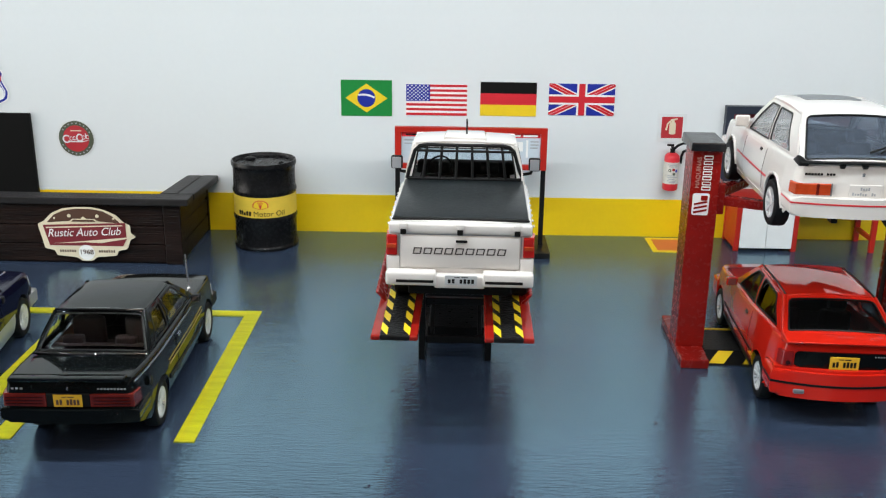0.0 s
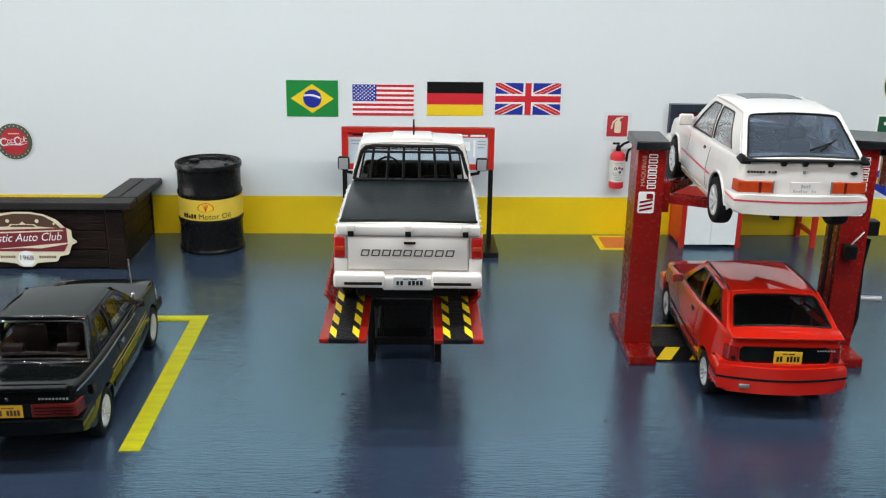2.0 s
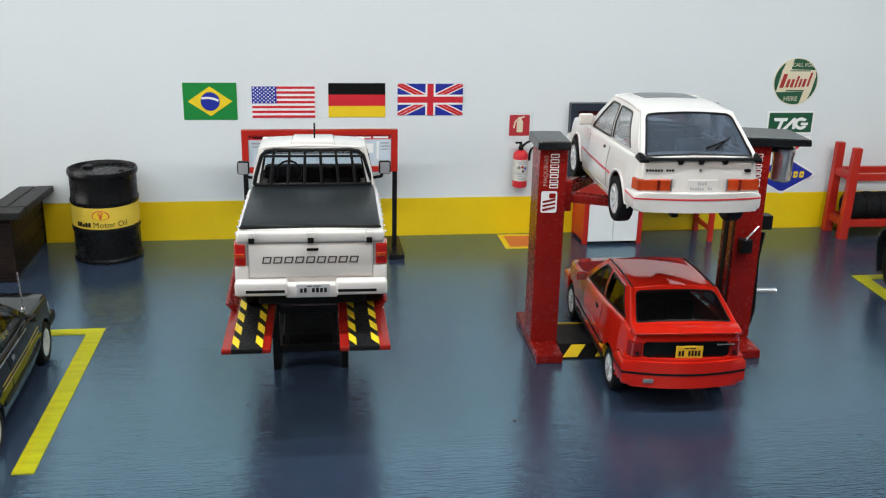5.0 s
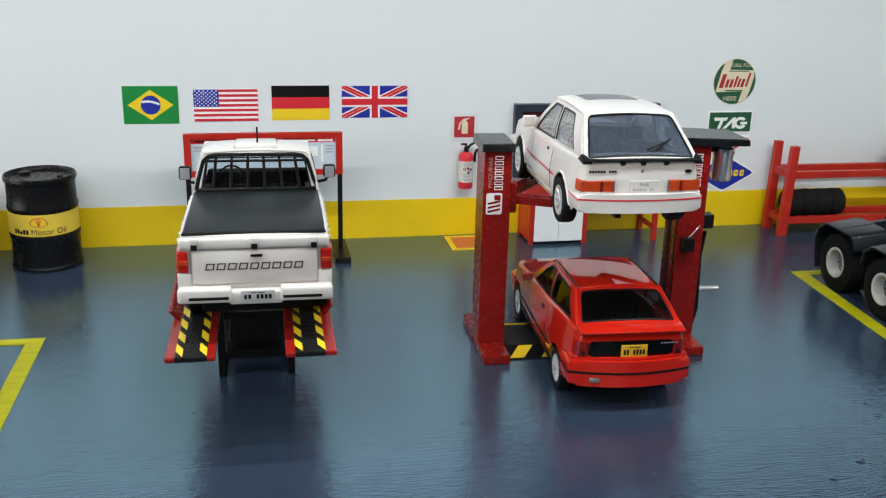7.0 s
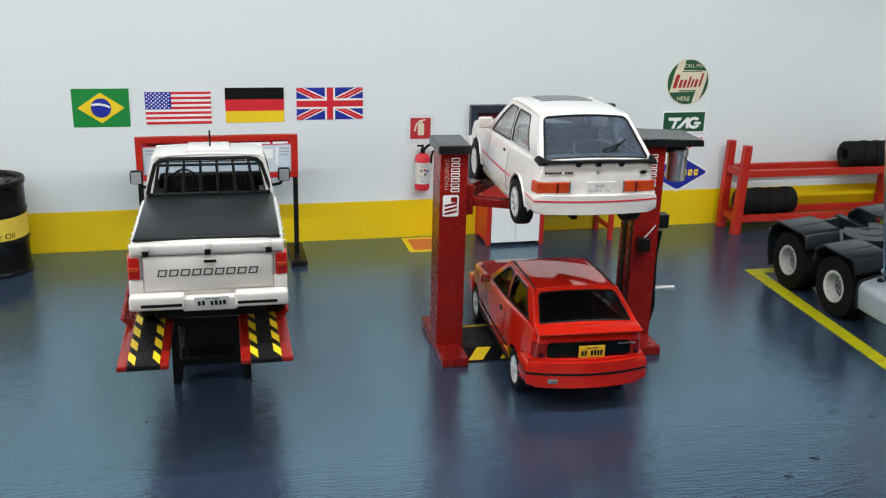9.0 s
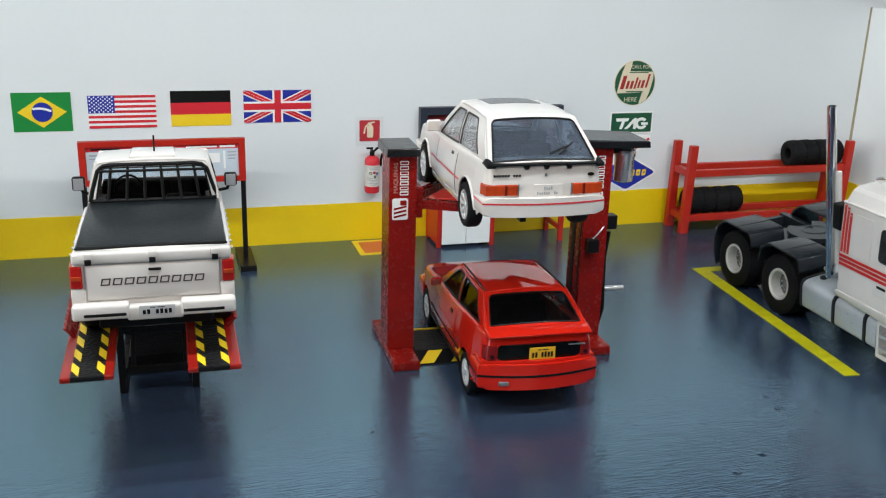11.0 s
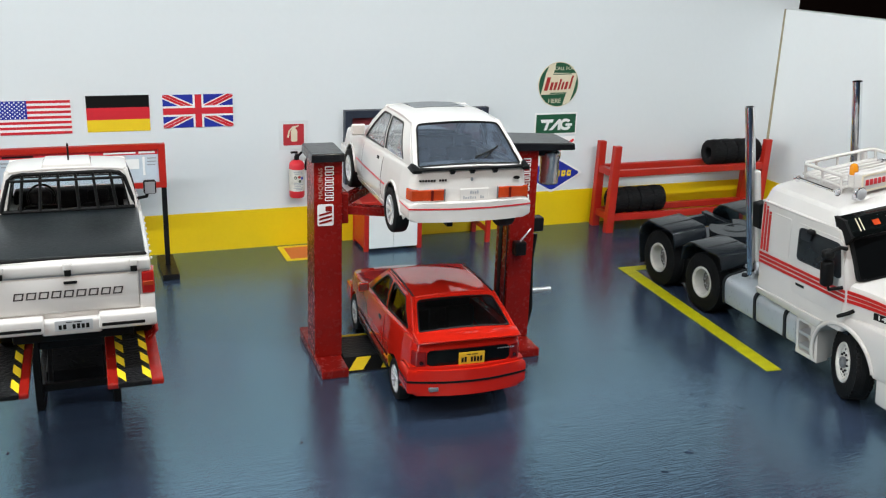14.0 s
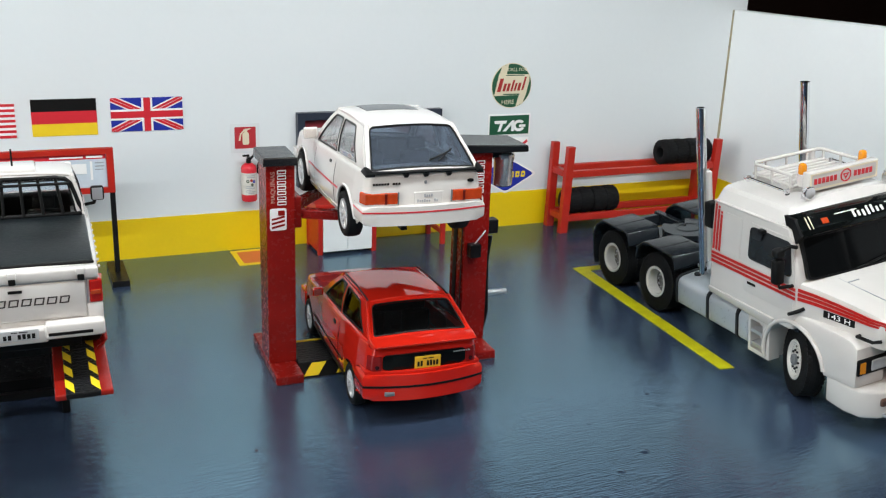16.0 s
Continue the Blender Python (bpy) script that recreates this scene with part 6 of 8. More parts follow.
def black_saloon():
    car, S, cab, wb = saloon("glossy black two-door model saloon with gold side lines", -4.50, -8.40, 1.5, M_BLK, M_SEATT)
    part("parcel_shelf", bx(-0.64, 0.64, 0.0, 0.34, 0.93, 0.955, bevel=0.01), M_SEATD, car)
    for x in (-0.33, 0.33):
        part("headrest", bx(x - 0.13, x + 0.13, 0.20, 0.32, 0.955, 1.09, bevel=0.03, seg=3), M_SEATB, car, "dark brown headrest", 50)
    # polished beads round the rear window
    for z, y, w in ((1.412, 0.335, 0.55), (1.012, -0.10, 0.66), (1.030, -0.16, 0.68)):
        part("window_bead", tube(bmesh.new(), [(w * u, y - 0.05 * (1 - u * u), z + 0.012 * (1 - u * u)) for u in np.linspace(-1, 1, 15)], 0.016, 10), M_TRIMK, car, "polished black bead", 60)
    for s in (-1, 1):
        lamp = part("tail_lamp", hexa(bmesh.new(), [(s * 0.25, -0.955, 0.71), (s * 0.75, -0.935, 0.71), (s * 0.785, -0.74, 0.71), (s * 0.25, -0.8, 0.71), (s * 0.25, -0.955, 0.875), (s * 0.745, -0.935, 0.875), (s * 0.78, -0.74, 0.875), (s * 0.25, -0.8, 0.875)], 0.012), M_LAMPD, car)
        for z in (0.75, 0.79, 0.83):
            part("lamp_rib", bx(min(s * 0.29, s * 0.71), max(s * 0.29, s * 0.71), -0.962, -0.945, z, z + 0.006), M_LAMPK, lamp)
    block(car, "lamp_panel", M_PLAST, -0.25, 0.25, -0.95, -0.9, 0.71, 0.875, 0.01)
    plate(car, 0.0, -0.952, 0.795, 0.33, 0.155, M_PLATEY, M_PBROWN)
    bent_block(car, "rear_bumper", M_BLK, (0.80, 0.45), -1.01, 0.14, 0.08, 0.52, 0.685, 0.04)
    part("spoiler", hexa(bmesh.new(), [(-0.66, -0.98, 1.035), (0.66, -0.98, 1.035), (0.66, -0.80, 1.035), (-0.66, -0.80, 1.035), (-0.65, -0.99, 1.085), (0.65, -0.99, 1.085), (0.65, -0.82, 1.07), (-0.65, -0.82, 1.07)], 0.015, 3), M_BLK, car, "", 50)
    for i in range(9):
        block(car, "badge_mark", M_PGREY, 0.34 + 0.038 * i, 0.362 + 0.038 * i, -0.938, -0.93, 0.925, 0.945, 0)
    for i in range(3):
        block(car, "badge_mark", M_PGREY, -0.64 + 0.05 * i, -0.612 + 0.05 * i, -0.938, -0.93, 0.925, 0.945, 0)
    block(car, "boot_lock", M_CHROME, -0.012, 0.012, -0.945, -0.93, 0.92, 0.955, 0.003)
    for s in (-1, 1):
        part("chrome_strip", side_patch(S, s, -0.80, 1.75, lambda y: S.zt(y) - 0.078, lambda y: S.zt(y) - 0.060, 0.008, 20, 1), M_CHROME, car, "thin bright chrome strip")
        for z in (0.64, 0.695):
            part("gold_line", side_patch(S, s, 0.38, 2.26, z, z + 0.010, 0.010, 16, 1), M_GOLD, car, "thin gold line")
        part("door", side_patch(S, s, 0.80, 1.78, lambda y: 0.30, lambda y: S.zt(y) - 0.085, 0.005, 14, 8), M_BLK, car, "", 50)
        seam(S, car, s, 0.79, 0.28, 0.78, 0.86)
        seam(S, car, s, 1.79, 0.28, 1.80, 0.80)
        part("door_handle", side_patch(S, s, 0.90, 1.02, 0.80, 0.84, 0.018, 4, 2), M_CHROME, car)
        part("side_moulding", side_patch(S, s, 0.38, 2.26, 0.44, 0.50, 0.014, 14, 2), M_PLAST, car)
        mirror(car, s * 0.76, 1.80, 1.01, s, M_PLAST, 0.15, 0.10)
        part("fuel_cap", lathe(bmesh.new(), [(0.06, s * 0.80), (0.06, s * 0.812)], 18, (0, -0.42, 0.80), "x"), M_PLAST, car) if s > 0 else None
        for i in range(4):
            y = -0.02 + 0.035 * i
            part("vent_louvre", sheet(bmesh.new(), [(y + 0.06, 1.0), (y + 0.072, 1.0), (y + 0.13, 1.12), (y + 0.118, 1.12)], lambda u, v, d, s=s: (s * (cab.gx(u, v) + 0.006 - d), u, v), 0.008), M_PLAST, car)
        part("front_lamp", side_patch(S, s, 3.12, 3.32, 0.56, 0.68, 0.01, 5, 3), M_CLEAR, car)
    part("aerial", lathe(tube(bmesh.new(), [(0.62, 2.30, 0.93), (0.61, 2.25, 1.50)], 0.013, 6), [(0.03, 0.92), (0.025, 0.97), (0.012, 0.99)], 10, (0.62, 2.30, 0)), M_STEEL, car)
    bent_block(car, "front_bumper", M_PLAST, (0.77, -0.35), 3.46, -0.15, -0.10, 0.36, 0.54, 0.035)
    return car


def blue_saloon():
    car, S, cab, wb = saloon("navy blue and silver model saloon parked beside the yellow line", -7.12, -8.40, 6.0, M_NAVY, M_SEATD, False)
    for s in (-1, 1):
        part("lower_side", side_patch(S, s, 0.38, 2.26, 0.21, 0.50, 0.006, 16, 5), M_SILVER, car, "silver lower body side")
        part("lower_side", side_patch(S, s, 3.02, 3.36, 0.30, 0.52, 0.006, 6, 5), M_SILVER, car, "silver lower body side")
        part("bumper_line", side_patch(S, s, 3.02, 3.36, 0.52, 0.56, 0.014, 6, 2), M_PLAST, car)
        part("head_lamp", side_patch(S, s, 3.24, 3.34, 0.60, 0.74, 0.012, 4, 3), M_CLEAR, car)
        mirror(car, s * 0.76, 1.64, 0.96, s, M_PLAST, 0.15, 0.11)
        seam(S, car, s, 0.79, 0.28, 0.78, 0.86)
        seam(S, car, s, 1.79, 0.28, 1.80, 0.80)
    part("bonnet_line", tube(tube(bmesh.new(), [(0.46, 2.0, S.zt(2.0) + 0.02), (0.42, 3.1, S.zt(3.1) + 0.02)], 0.012, 6), [(-0.46, 2.0, S.zt(2.0) + 0.02), (-0.42, 3.1, S.zt(3.1) + 0.02)], 0.012, 6), M_SILVER, car)
    bent_block(car, "front_bumper", M_SILVER, (0.78, -0.35), 3.46, -0.15, -0.10, 0.30, 0.52, 0.035)
    bent_block(car, "rear_bumper", M_SILVER, (0.79, 0.45), -1.03, 0.14, 0.08, 0.40, 0.60, 0.035)
    for s in (-1, 1):
        block(car, "tail_lamp", M_LAMP, min(s * 0.4, s * 0.72), max(s * 0.4, s * 0.72), -0.95, -0.9, 0.64, 0.8)
    return car


# white pickup on the runway lift
def pickup():
    car = thing("pickup_truck", "white single-cab model pickup with black bed cover and rear window guard", "model pickup", 0.02, -7.50, 1.507, -1.5)
    wb = 2.75
    S = Shape(hw=[(-1.06, 0.80), (-1.04, 0.835), (-0.98, 0.85), (-0.5, 0.865), (0.5, 0.87), (2.2, 0.87), (3.2, 0.85), (3.5, 0.80), (3.6, 0.72)],
              top=[(-1.06, 1.20), (-1.04, 1.225), (-0.98, 1.235), (0.88, 1.235), (0.92, 1.14), (2.1, 1.10), (2.4, 1.10), (3.2, 1.02), (3.5, 0.95), (3.6, 0.86)],
              sill=[(-1.06, 0.62), (-0.8, 0.50), (-0.45, 0.36), (3.2, 0.36), (3.6, 0.4)], axles=[(0, 0.36), (wb, 0.36)], arch=0.42, prof=[(0, 0.95), (0.2, 0.99), (0.5, 1.0), (0.85, 0.99), (1.0, 0.975)], z0=0.36, crown=0.02, round_=0.045)
    part("body", body_mesh(S, (0.98, 2.3)), M_EWHITE, car, "", 40)
    undertray(car, 0.62, -0.9, 3.4, 0.3, 0.7)
    for y in (0, wb):
        for s in (-1, 1):
            wheel(car, s * 0.74, y, 0.36, 0.36, 0.22, s, 8, 0.06)
    # bed cover, slightly sagging, with piping at its edge
    part("bed_cover", hexa(bmesh.new(), [(-0.80, -0.95, 1.25), (0.80, -0.95, 1.25), (0.80, 0.90, 1.25), (-0.80, 0.90, 1.25), (-0.79, -0.94, 1.285), (0.79, -0.94, 1.285), (0.79, 0.90, 1.285), (-0.79, 0.90, 1.285)], 0.012, 3), M_SOFT, car, "black vinyl bed cover", 50)
    part("cover_edge", bx(-0.805, 0.805, -0.965, -0.94, 1.245, 1.272, bevel=0.01), M_PLAST, car)
    # cab
    side_out = [(0.93, 1.10), (2.18, 1.08), (2.26, 1.10), (1.74, 1.735), (1.12, 1.75), (1.02, 1.735)]
    win = rounded([(1.20, 1.14), (2.08, 1.13), (1.69, 1.65), (1.27, 1.67)], 0.05)
    cab = Cabin(car, S, M_EWHITE, ((0.92, 1.20), (2.28, 1.11)), ((1.06, 1.755), (1.74, 1.745)), (0.80, 0.81), (0.69, 0.68), None, None, M_GLASS, [win], side_out, 0.015, 0.028,
                rear_inset=(0.10, 0.13, 0.12), rear_trim=0.02, bulge=0.02)
    part("rear_cab_wall", bx(-0.82, 0.82, 0.90, 0.94, 0.8, 1.22), M_EWHITE, car)
    part("roof_scoop", hexa(bmesh.new(), [(-0.29, 1.08, 1.77), (0.29, 1.08, 1.77), (0.29, 1.62, 1.77), (-0.29, 1.62, 1.77), (-0.28, 1.085, 1.828), (0.28, 1.085, 1.828), (0.26, 1.58, 1.826), (-0.26, 1.58, 1.826)], 0.012, 2), M_EWHITE, car, "raised centre roof panel", 50)
    interior(car, 0.72, (1.55, 1.6), M_SEATD, -0.36, 0.74, 1.95, False, 0.55)
    # window guard
    g = bmesh.new()
    yg = 0.86
    frame_pts = [(-0.765, yg, 1.30), (-0.74, yg, 1.42), (-0.66, yg + 0.03, 1.68), (-0.60, yg + 0.035, 1.735), (-0.5, yg + 0.04, 1.75), (0.5, yg + 0.04, 1.75), (0.60, yg + 0.035, 1.735), (0.66, yg + 0.03, 1.68), (0.74, yg, 1.42), (0.765, yg, 1.30), (-0.765, yg, 1.30)]
    tube(g, frame_pts, 0.026, 8)
    tube(g, [(-0.64, yg, 1.68), (0.64, yg, 1.68)], 0.018, 8)
    guard = part("window_guard", g, M_PLAST, car, "black bar guard over the rear window", 60)
    for i in range(6):
        x = -0.495 + 0.198 * i
        part("guard_bar", tube(bmesh.new(), [(x * 1.12, yg - 0.012, 1.30), (x, yg + 0.025, 1.75)], 0.019, 8), M_PLAST, guard, "", 60)
    # tailgate
    part("tailgate", bx(-0.70, 0.70, -1.085, -1.04, 0.70, 1.10, bevel=0.02), M_EWHITE, car, "", 50)
    part("tailgate_top", bx(-0.835, 0.835, -1.095, -0.96, 1.115, 1.245, bevel=0.03, seg=3), M_EWHITE, car, "", 50)
    part("tailgate_joint", bx(-0.70, 0.70, -1.066, -1.05, 1.10, 1.116), M_PGREY, car)
    for s in (-1, 1):
        part("tailgate_joint", bx(s * 0.712 - 0.006, s * 0.712 + 0.006, -1.072, -1.05, 0.68, 1.11), M_PGREY, car)
    for x in (-0.66, 0.0, 0.66):
        block(car, "cover_clip", M_EWHITE, x - 0.045, x + 0.045, -1.125, -1.08, 1.17, 1.25, 0.012)
        block(car, "cover_clip_pad", M_PBLACK, x - 0.034, x + 0.034, -1.135, -1.1, 1.12, 1.185, 0.008)
    block(car, "tailgate_handle", M_PBLACK, -0.05, 0.085, -1.098, -1.08, 1.02, 1.05, 0.006)
    # maker lettering as plain slanted frames
    for i in range(9):
        x = -0.555 + 0.123 * i
        out = [(x, 0.872), (x + 0.096, 0.872), (x + 0.114, 0.952), (x + 0.018, 0.952)]
        hole = [(x + 0.018, 0.885), (x + 0.082, 0.885), (x + 0.096, 0.939), (x + 0.032, 0.939)]
        part("letter_mark", sheet(bmesh.new(), out, lambda u, v, d: (u, -1.089 + d, v), 0.005, [hole]), M_PINK, car)
    for s in (-1, 1):
        lamp = part("tail_lamp", hexa(bmesh.new(), [(s * 0.735, -1.095, 0.845), (s * 0.865, -1.075, 0.845), (s * 0.88, -0.86, 0.845), (s * 0.735, -0.9, 0.845), (s * 0.735, -1.095, 1.095), (s * 0.86, -1.075, 1.095), (s * 0.875, -0.86, 1.095), (s * 0.735, -0.9, 1.095)], 0.015), M_LAMP, car)
        part("reverse_lens", bx(min(s * 0.745, s * 0.855), max(s * 0.745, s * 0.855), -1.10, -1.08, 0.94, 0.99, bevel=0.006), M_LORANGE, lamp)
        block(car, "corner_panel", M_EWHITE, min(s * 0.705, s * 0.862), max(s * 0.705, s * 0.862), -1.08, -0.95, 0.66, 0.84, 0.015)
    bm = bmesh.new()
    for s in (-1, 1):
        box(bm, min(s * 0.27, s * 0.865), max(s * 0.27, s * 0.865), -1.20, -1.0, 0.51, 0.685, 0.035, 3)
    box(bm, -0.30, 0.30, -1.17, -1.0, 0.475, 0.64, 0.03, 3)
    part("rear_bumper", bm, M_EWHITE, car, "white step bumper", 50)
    for s in (-1, 1):
        block(car, "bumper_pad", M_PBLACK, min(s * 0.30, s * 0.74), max(s * 0.30, s * 0.74), -1.208, -1.19, 0.555, 0.59, 0.008)
        for i in range(8):
            y = -0.85 + 0.23 * i
            part("cover_button", lathe(bmesh.new(), [(0.015, s * 0.845), (0.016, s * 0.862), (0.009, s * 0.868)], 10, (0, y, 1.17), "x"), M_EWHITE, car)
        part("door", side_patch(S, s, 1.12, 2.12, 0.46, 1.05, 0.006, 12, 6), M_EWHITE, car, "", 50)
        part("mirror_stalk", tube(bmesh.new(), [(s * 0.84, 2.02, 1.10), (s * 0.95, 1.98, 1.13), (s * 0.98, 1.97, 1.22)], 0.025, 6), M_PLAST, car)
        m = part("door_mirror", bx(s * 1.0 - 0.085, s * 1.0 + 0.085, 1.92, 2.02, 1.17, 1.36, bevel=0.03, seg=3), M_PLAST, car, "black mirror housing", 50)
        # Silver paint stands in for the bright reflection in the mirror.
        part("mirror_glass", bx(s * 1.0 - 0.066, s * 1.0 + 0.066, 1.912, 1.921, 1.185, 1.345, bevel=0.003), M_SILVER, m)
    plate(car, 0.02, -1.172, 0.59, 0.38, 0.12, M_PLATEG, M_PBLACK)
    part("aerial", tube(bmesh.new(), [(0.02, 1.30, 1.81), (0.02, 1.27, 2.04)], 0.012, 6), M_PLAST, car)
    bent_block(car, "front_bumper", M_EWHITE, (0.86, -0.3), 3.70, -0.2, -0.1, 0.4, 0.62, 0.04)
    return car


red_hatchback()
white_hatchback()
black_saloon()
blue_saloon()
pickup()


# ---- white tractor unit ----
M_TGLASS = mat("dark_truck_glass", (0.004, 0.0045, 0.005), 0.05, 0, 0.05, 2, 20, rvary=0.02, spec=0.10)
M_TWHITE = mat("white_truck_lacquer", (0.60, 0.575, 0.55), 0.16, 0, 0.03, 2, 60, 0, coat=0.5, rvary=0.03)
M_TBLACK = mat("black_chassis_plastic", (0.014, 0.0175, 0.022), 0.27, 0, 0.04, 3, 60, 0, spec=0.5, rvary=0.01)
M_TRED = mat("red_stripe_decal", (0.50, 0.014, 0.012), 0.3, 0, 0.05, 2, 20)
M_TSIDE = mat("smoky_side_glass", (0.035, 0.038, 0.042), 0.07, 0, 0.35, 1.2, 3, rvary=0.02, spec=0.4)
TRUCK = thing("tractor_truck", "white long-nosed model tractor truck with red stripes, leaning slightly", "model truck", 11.45, -4.15, 0, 179.0)
# the body leans on its springs; the wheels stand flat
LEAN = Matrix.Translation((1.15, 0, 0.5)) @ Matrix.Rotation(radians(7.5), 4, "Y") @ Matrix.Translation((-1.15, 0, -0.5))


def tp(name, bm, material, label="", smooth=None, parent=None):
    bmesh.ops.transform(bm, matrix=LEAN, verts=bm.verts[:])
    return part(name, bm, material, parent or TRUCK, label, smooth)


def bevel_sharp(bm, off, seg=2, angle=45):
    bmesh.ops.remove_doubles(bm, verts=bm.verts[:], dist=1e-5)
    bmesh.ops.recalc_face_normals(bm, faces=bm.faces[:])
    es = [e for e in bm.edges if len(e.link_faces) == 2 and e.calc_face_angle(0) > radians(angle)]
    bmesh.ops.bevel(bm, geom=es, offset=off, segments=seg, affect="EDGES", profile=0.5, clamp_overlap=True)
    return bm


def mm(a, b):
    return min(a, b), max(a, b)


# wheels
def truck_wheel(x, y, side, width, steer=0.0, front=False):
    R = 0.52
    w = new("wheel")
    w.empty_display_size = 0.002
    w.parent = TRUCK
    w.matrix_basis = pose(x * K, y * K, R * K, 0, 0, steer)
    h, q = width / 2, 0.29 if front else 0.275
    prof = [(q, -h * 0.85), (q + 0.02, -h), (R * 0.88, -h), (R * 0.96, -h * 0.88), (R, -h * 0.7), (R, h * 0.7), (R * 0.96, h * 0.88), (R * 0.88, h), (q + 0.02, h), (q, h * 0.85)]
    t = part("tyre", lathe(bmesh.new(), prof, 48, (0, 0, 0), "x", closed=True), M_TYRE, w, "", 40)
    tb = bmesh.new()
    for u in (-0.45, 0.0, 0.45):
        lathe(tb, [(R - 0.004, h * (u - 0.03)), (R + 0.006, h * (u - 0.02)), (R + 0.006, h * (u + 0.02)), (R - 0.004, h * (u + 0.03))], 48, (0, 0, 0), "x", closed=True)
    for k in range(44):
        a = 2 * math.pi * k / 44
        for e in (-1, 1):
            hexa(tb, [(e * h * f_, rr * math.cos(a + da), rr * math.sin(a + da)) for rr in (R * 0.97, R + 0.006) for f_, da in ((0.62, -0.04), (0.88, -0.04), (0.88, 0.04), (0.62, 0.04))])
    part("tread", tb, M_TYRE, t)
    deep = 0.09 if front else -0.085
    ring = [(q + 0.005, h * 0.90), (q, h * 1.0), (q - 0.028, h * 1.0), (q - 0.05, h * 0.86), (q - 0.06, deep + 0.02), (q - 0.01, deep)]
    rim = part("rim", lathe(bmesh.new(), [(r_, side * a_) for r_, a_ in ring], 40, (0, 0, 0), "x", closed=True), M_TRIM, w, "silver white dished rim", 35)
    disc_ = [(q - 0.055, deep + 0.015), (0.2, deep), (0.16, deep + 0.005), (0.15, deep + 0.03), (0.02, deep + 0.03), (0.02, deep - 0.03), (q - 0.055, deep - 0.03)]
    part("wheel_disc", lathe(bmesh.new(), [(r_, side * a_) for r_, a_ in disc_], 40, (0, 0, 0), "x", closed=True), M_TRIM if front else M_TDISC, rim, "", 35)
    part("hub", lathe(bmesh.new(), [(0.08, side * (deep + 0.03)), (0.085, side * (deep + 0.07)), (0.06, side * (deep + 0.09)), (0.05, side * (deep + 0.07))], 20, (0, 0, 0), "x"), M_GREYCAR if front else M_TDISC, w, "", 40)
    for k in range(10):
        a = 2 * math.pi * k / 10
        part("wheel_nut", lathe(bmesh.new(), [(0.018, side * (deep + 0.0)), (0.016, side * (deep + 0.055))], 6, (0, 0.135 * math.cos(a), 0.135 * math.sin(a)), "x"), M_TBLACK if front else M_SILVER, rim)
        part("vent_hole", lathe(bmesh.new(), [(0.026, side * (deep - 0.002)), (0.026, side * (deep + 0.004))], 10, (0, 0.2 * math.cos(a + 0.31), 0.2 * math.sin(a + 0.31)), "x"), M_PBLACK, rim)
    return w


M_TRIM = mat("silver_white_rim_paint", (0.74, 0.72, 0.68), 0.22, 0.10, 0.10, 3, 30)
M_TDISC = mat("grey_wheel_disc_paint", (0.22, 0.215, 0.205), 0.3, 0.2, 0.06, 3, 30)
M_TANK = mat("pale_silver_tank_paint", (0.50, 0.54, 0.58), 0.30, 0.35, 0.04, 3, 30)
for s in (1, -1):
    for y in (0.0, 1.42):
        truck_wheel(s * 0.99, y, s, 0.26)
        truck_wheel(s * 0.70, y, s, 0.24)
    truck_wheel(s * 0.98, 5.0, s, 0.30, -24.0, True)

# chassis
for s in (1, -1):
    tp("chassis_rail", bx(*mm(s * 0.34, s * 0.46), -0.75, 5.4, 0.70, 0.95, bevel=0.01), M_TBLACK)
for y in (-0.7, 0.3, 1.2, 2.1):
    tp("cross_member", bx(-0.34, 0.34, y, y + 0.12, 0.74, 0.92, bevel=0.01), M_TBLACK)
tp("rear_bumper", bx(-0.9, 0.9, -0.86, -0.76, 0.60, 0.78, bevel=0.02), M_TBLACK)
for s in (1, -1):
    tp("tail_lamp", bx(*mm(s * 0.62, s * 0.88), -0.88, -0.85, 0.63, 0.75, bevel=0.01), M_LAMP)
tp("bed_plate", bx(-0.5, 0.5, 0.2, 1.5, 0.955, 1.0, bevel=0.01), M_TBLACK)
bm = bmesh.new()
sheet(bm, disc(0, 0.85, 0.46, 0.50, n=40, a0=-60, a1=240) + [(-0.10, 0.62), (0, 0.80), (0.10, 0.62)], lambda u, v, d: (u, v, 1.14 - d), 0.10)
tp("fifth_wheel", bm, M_TBLACK, "round black coupling plate", 40)
tp("coupling_ring", lathe(bmesh.new(), [(0.17, 1.14), (0.21, 1.155), (0.25, 1.14)], 28, (0, 0.85, 0), closed=True), M_TBLACK, "", 60)
tp("coupling_base", bx(-0.4, 0.4, 0.62, 1.08, 1.0, 1.05, bevel=0.01), M_TBLACK)
tp("deck_plate", bx(-0.75, 0.75, 2.15, 3.0, 0.96, 1.02, bevel=0.01), M_TANK, "silver catwalk plate")

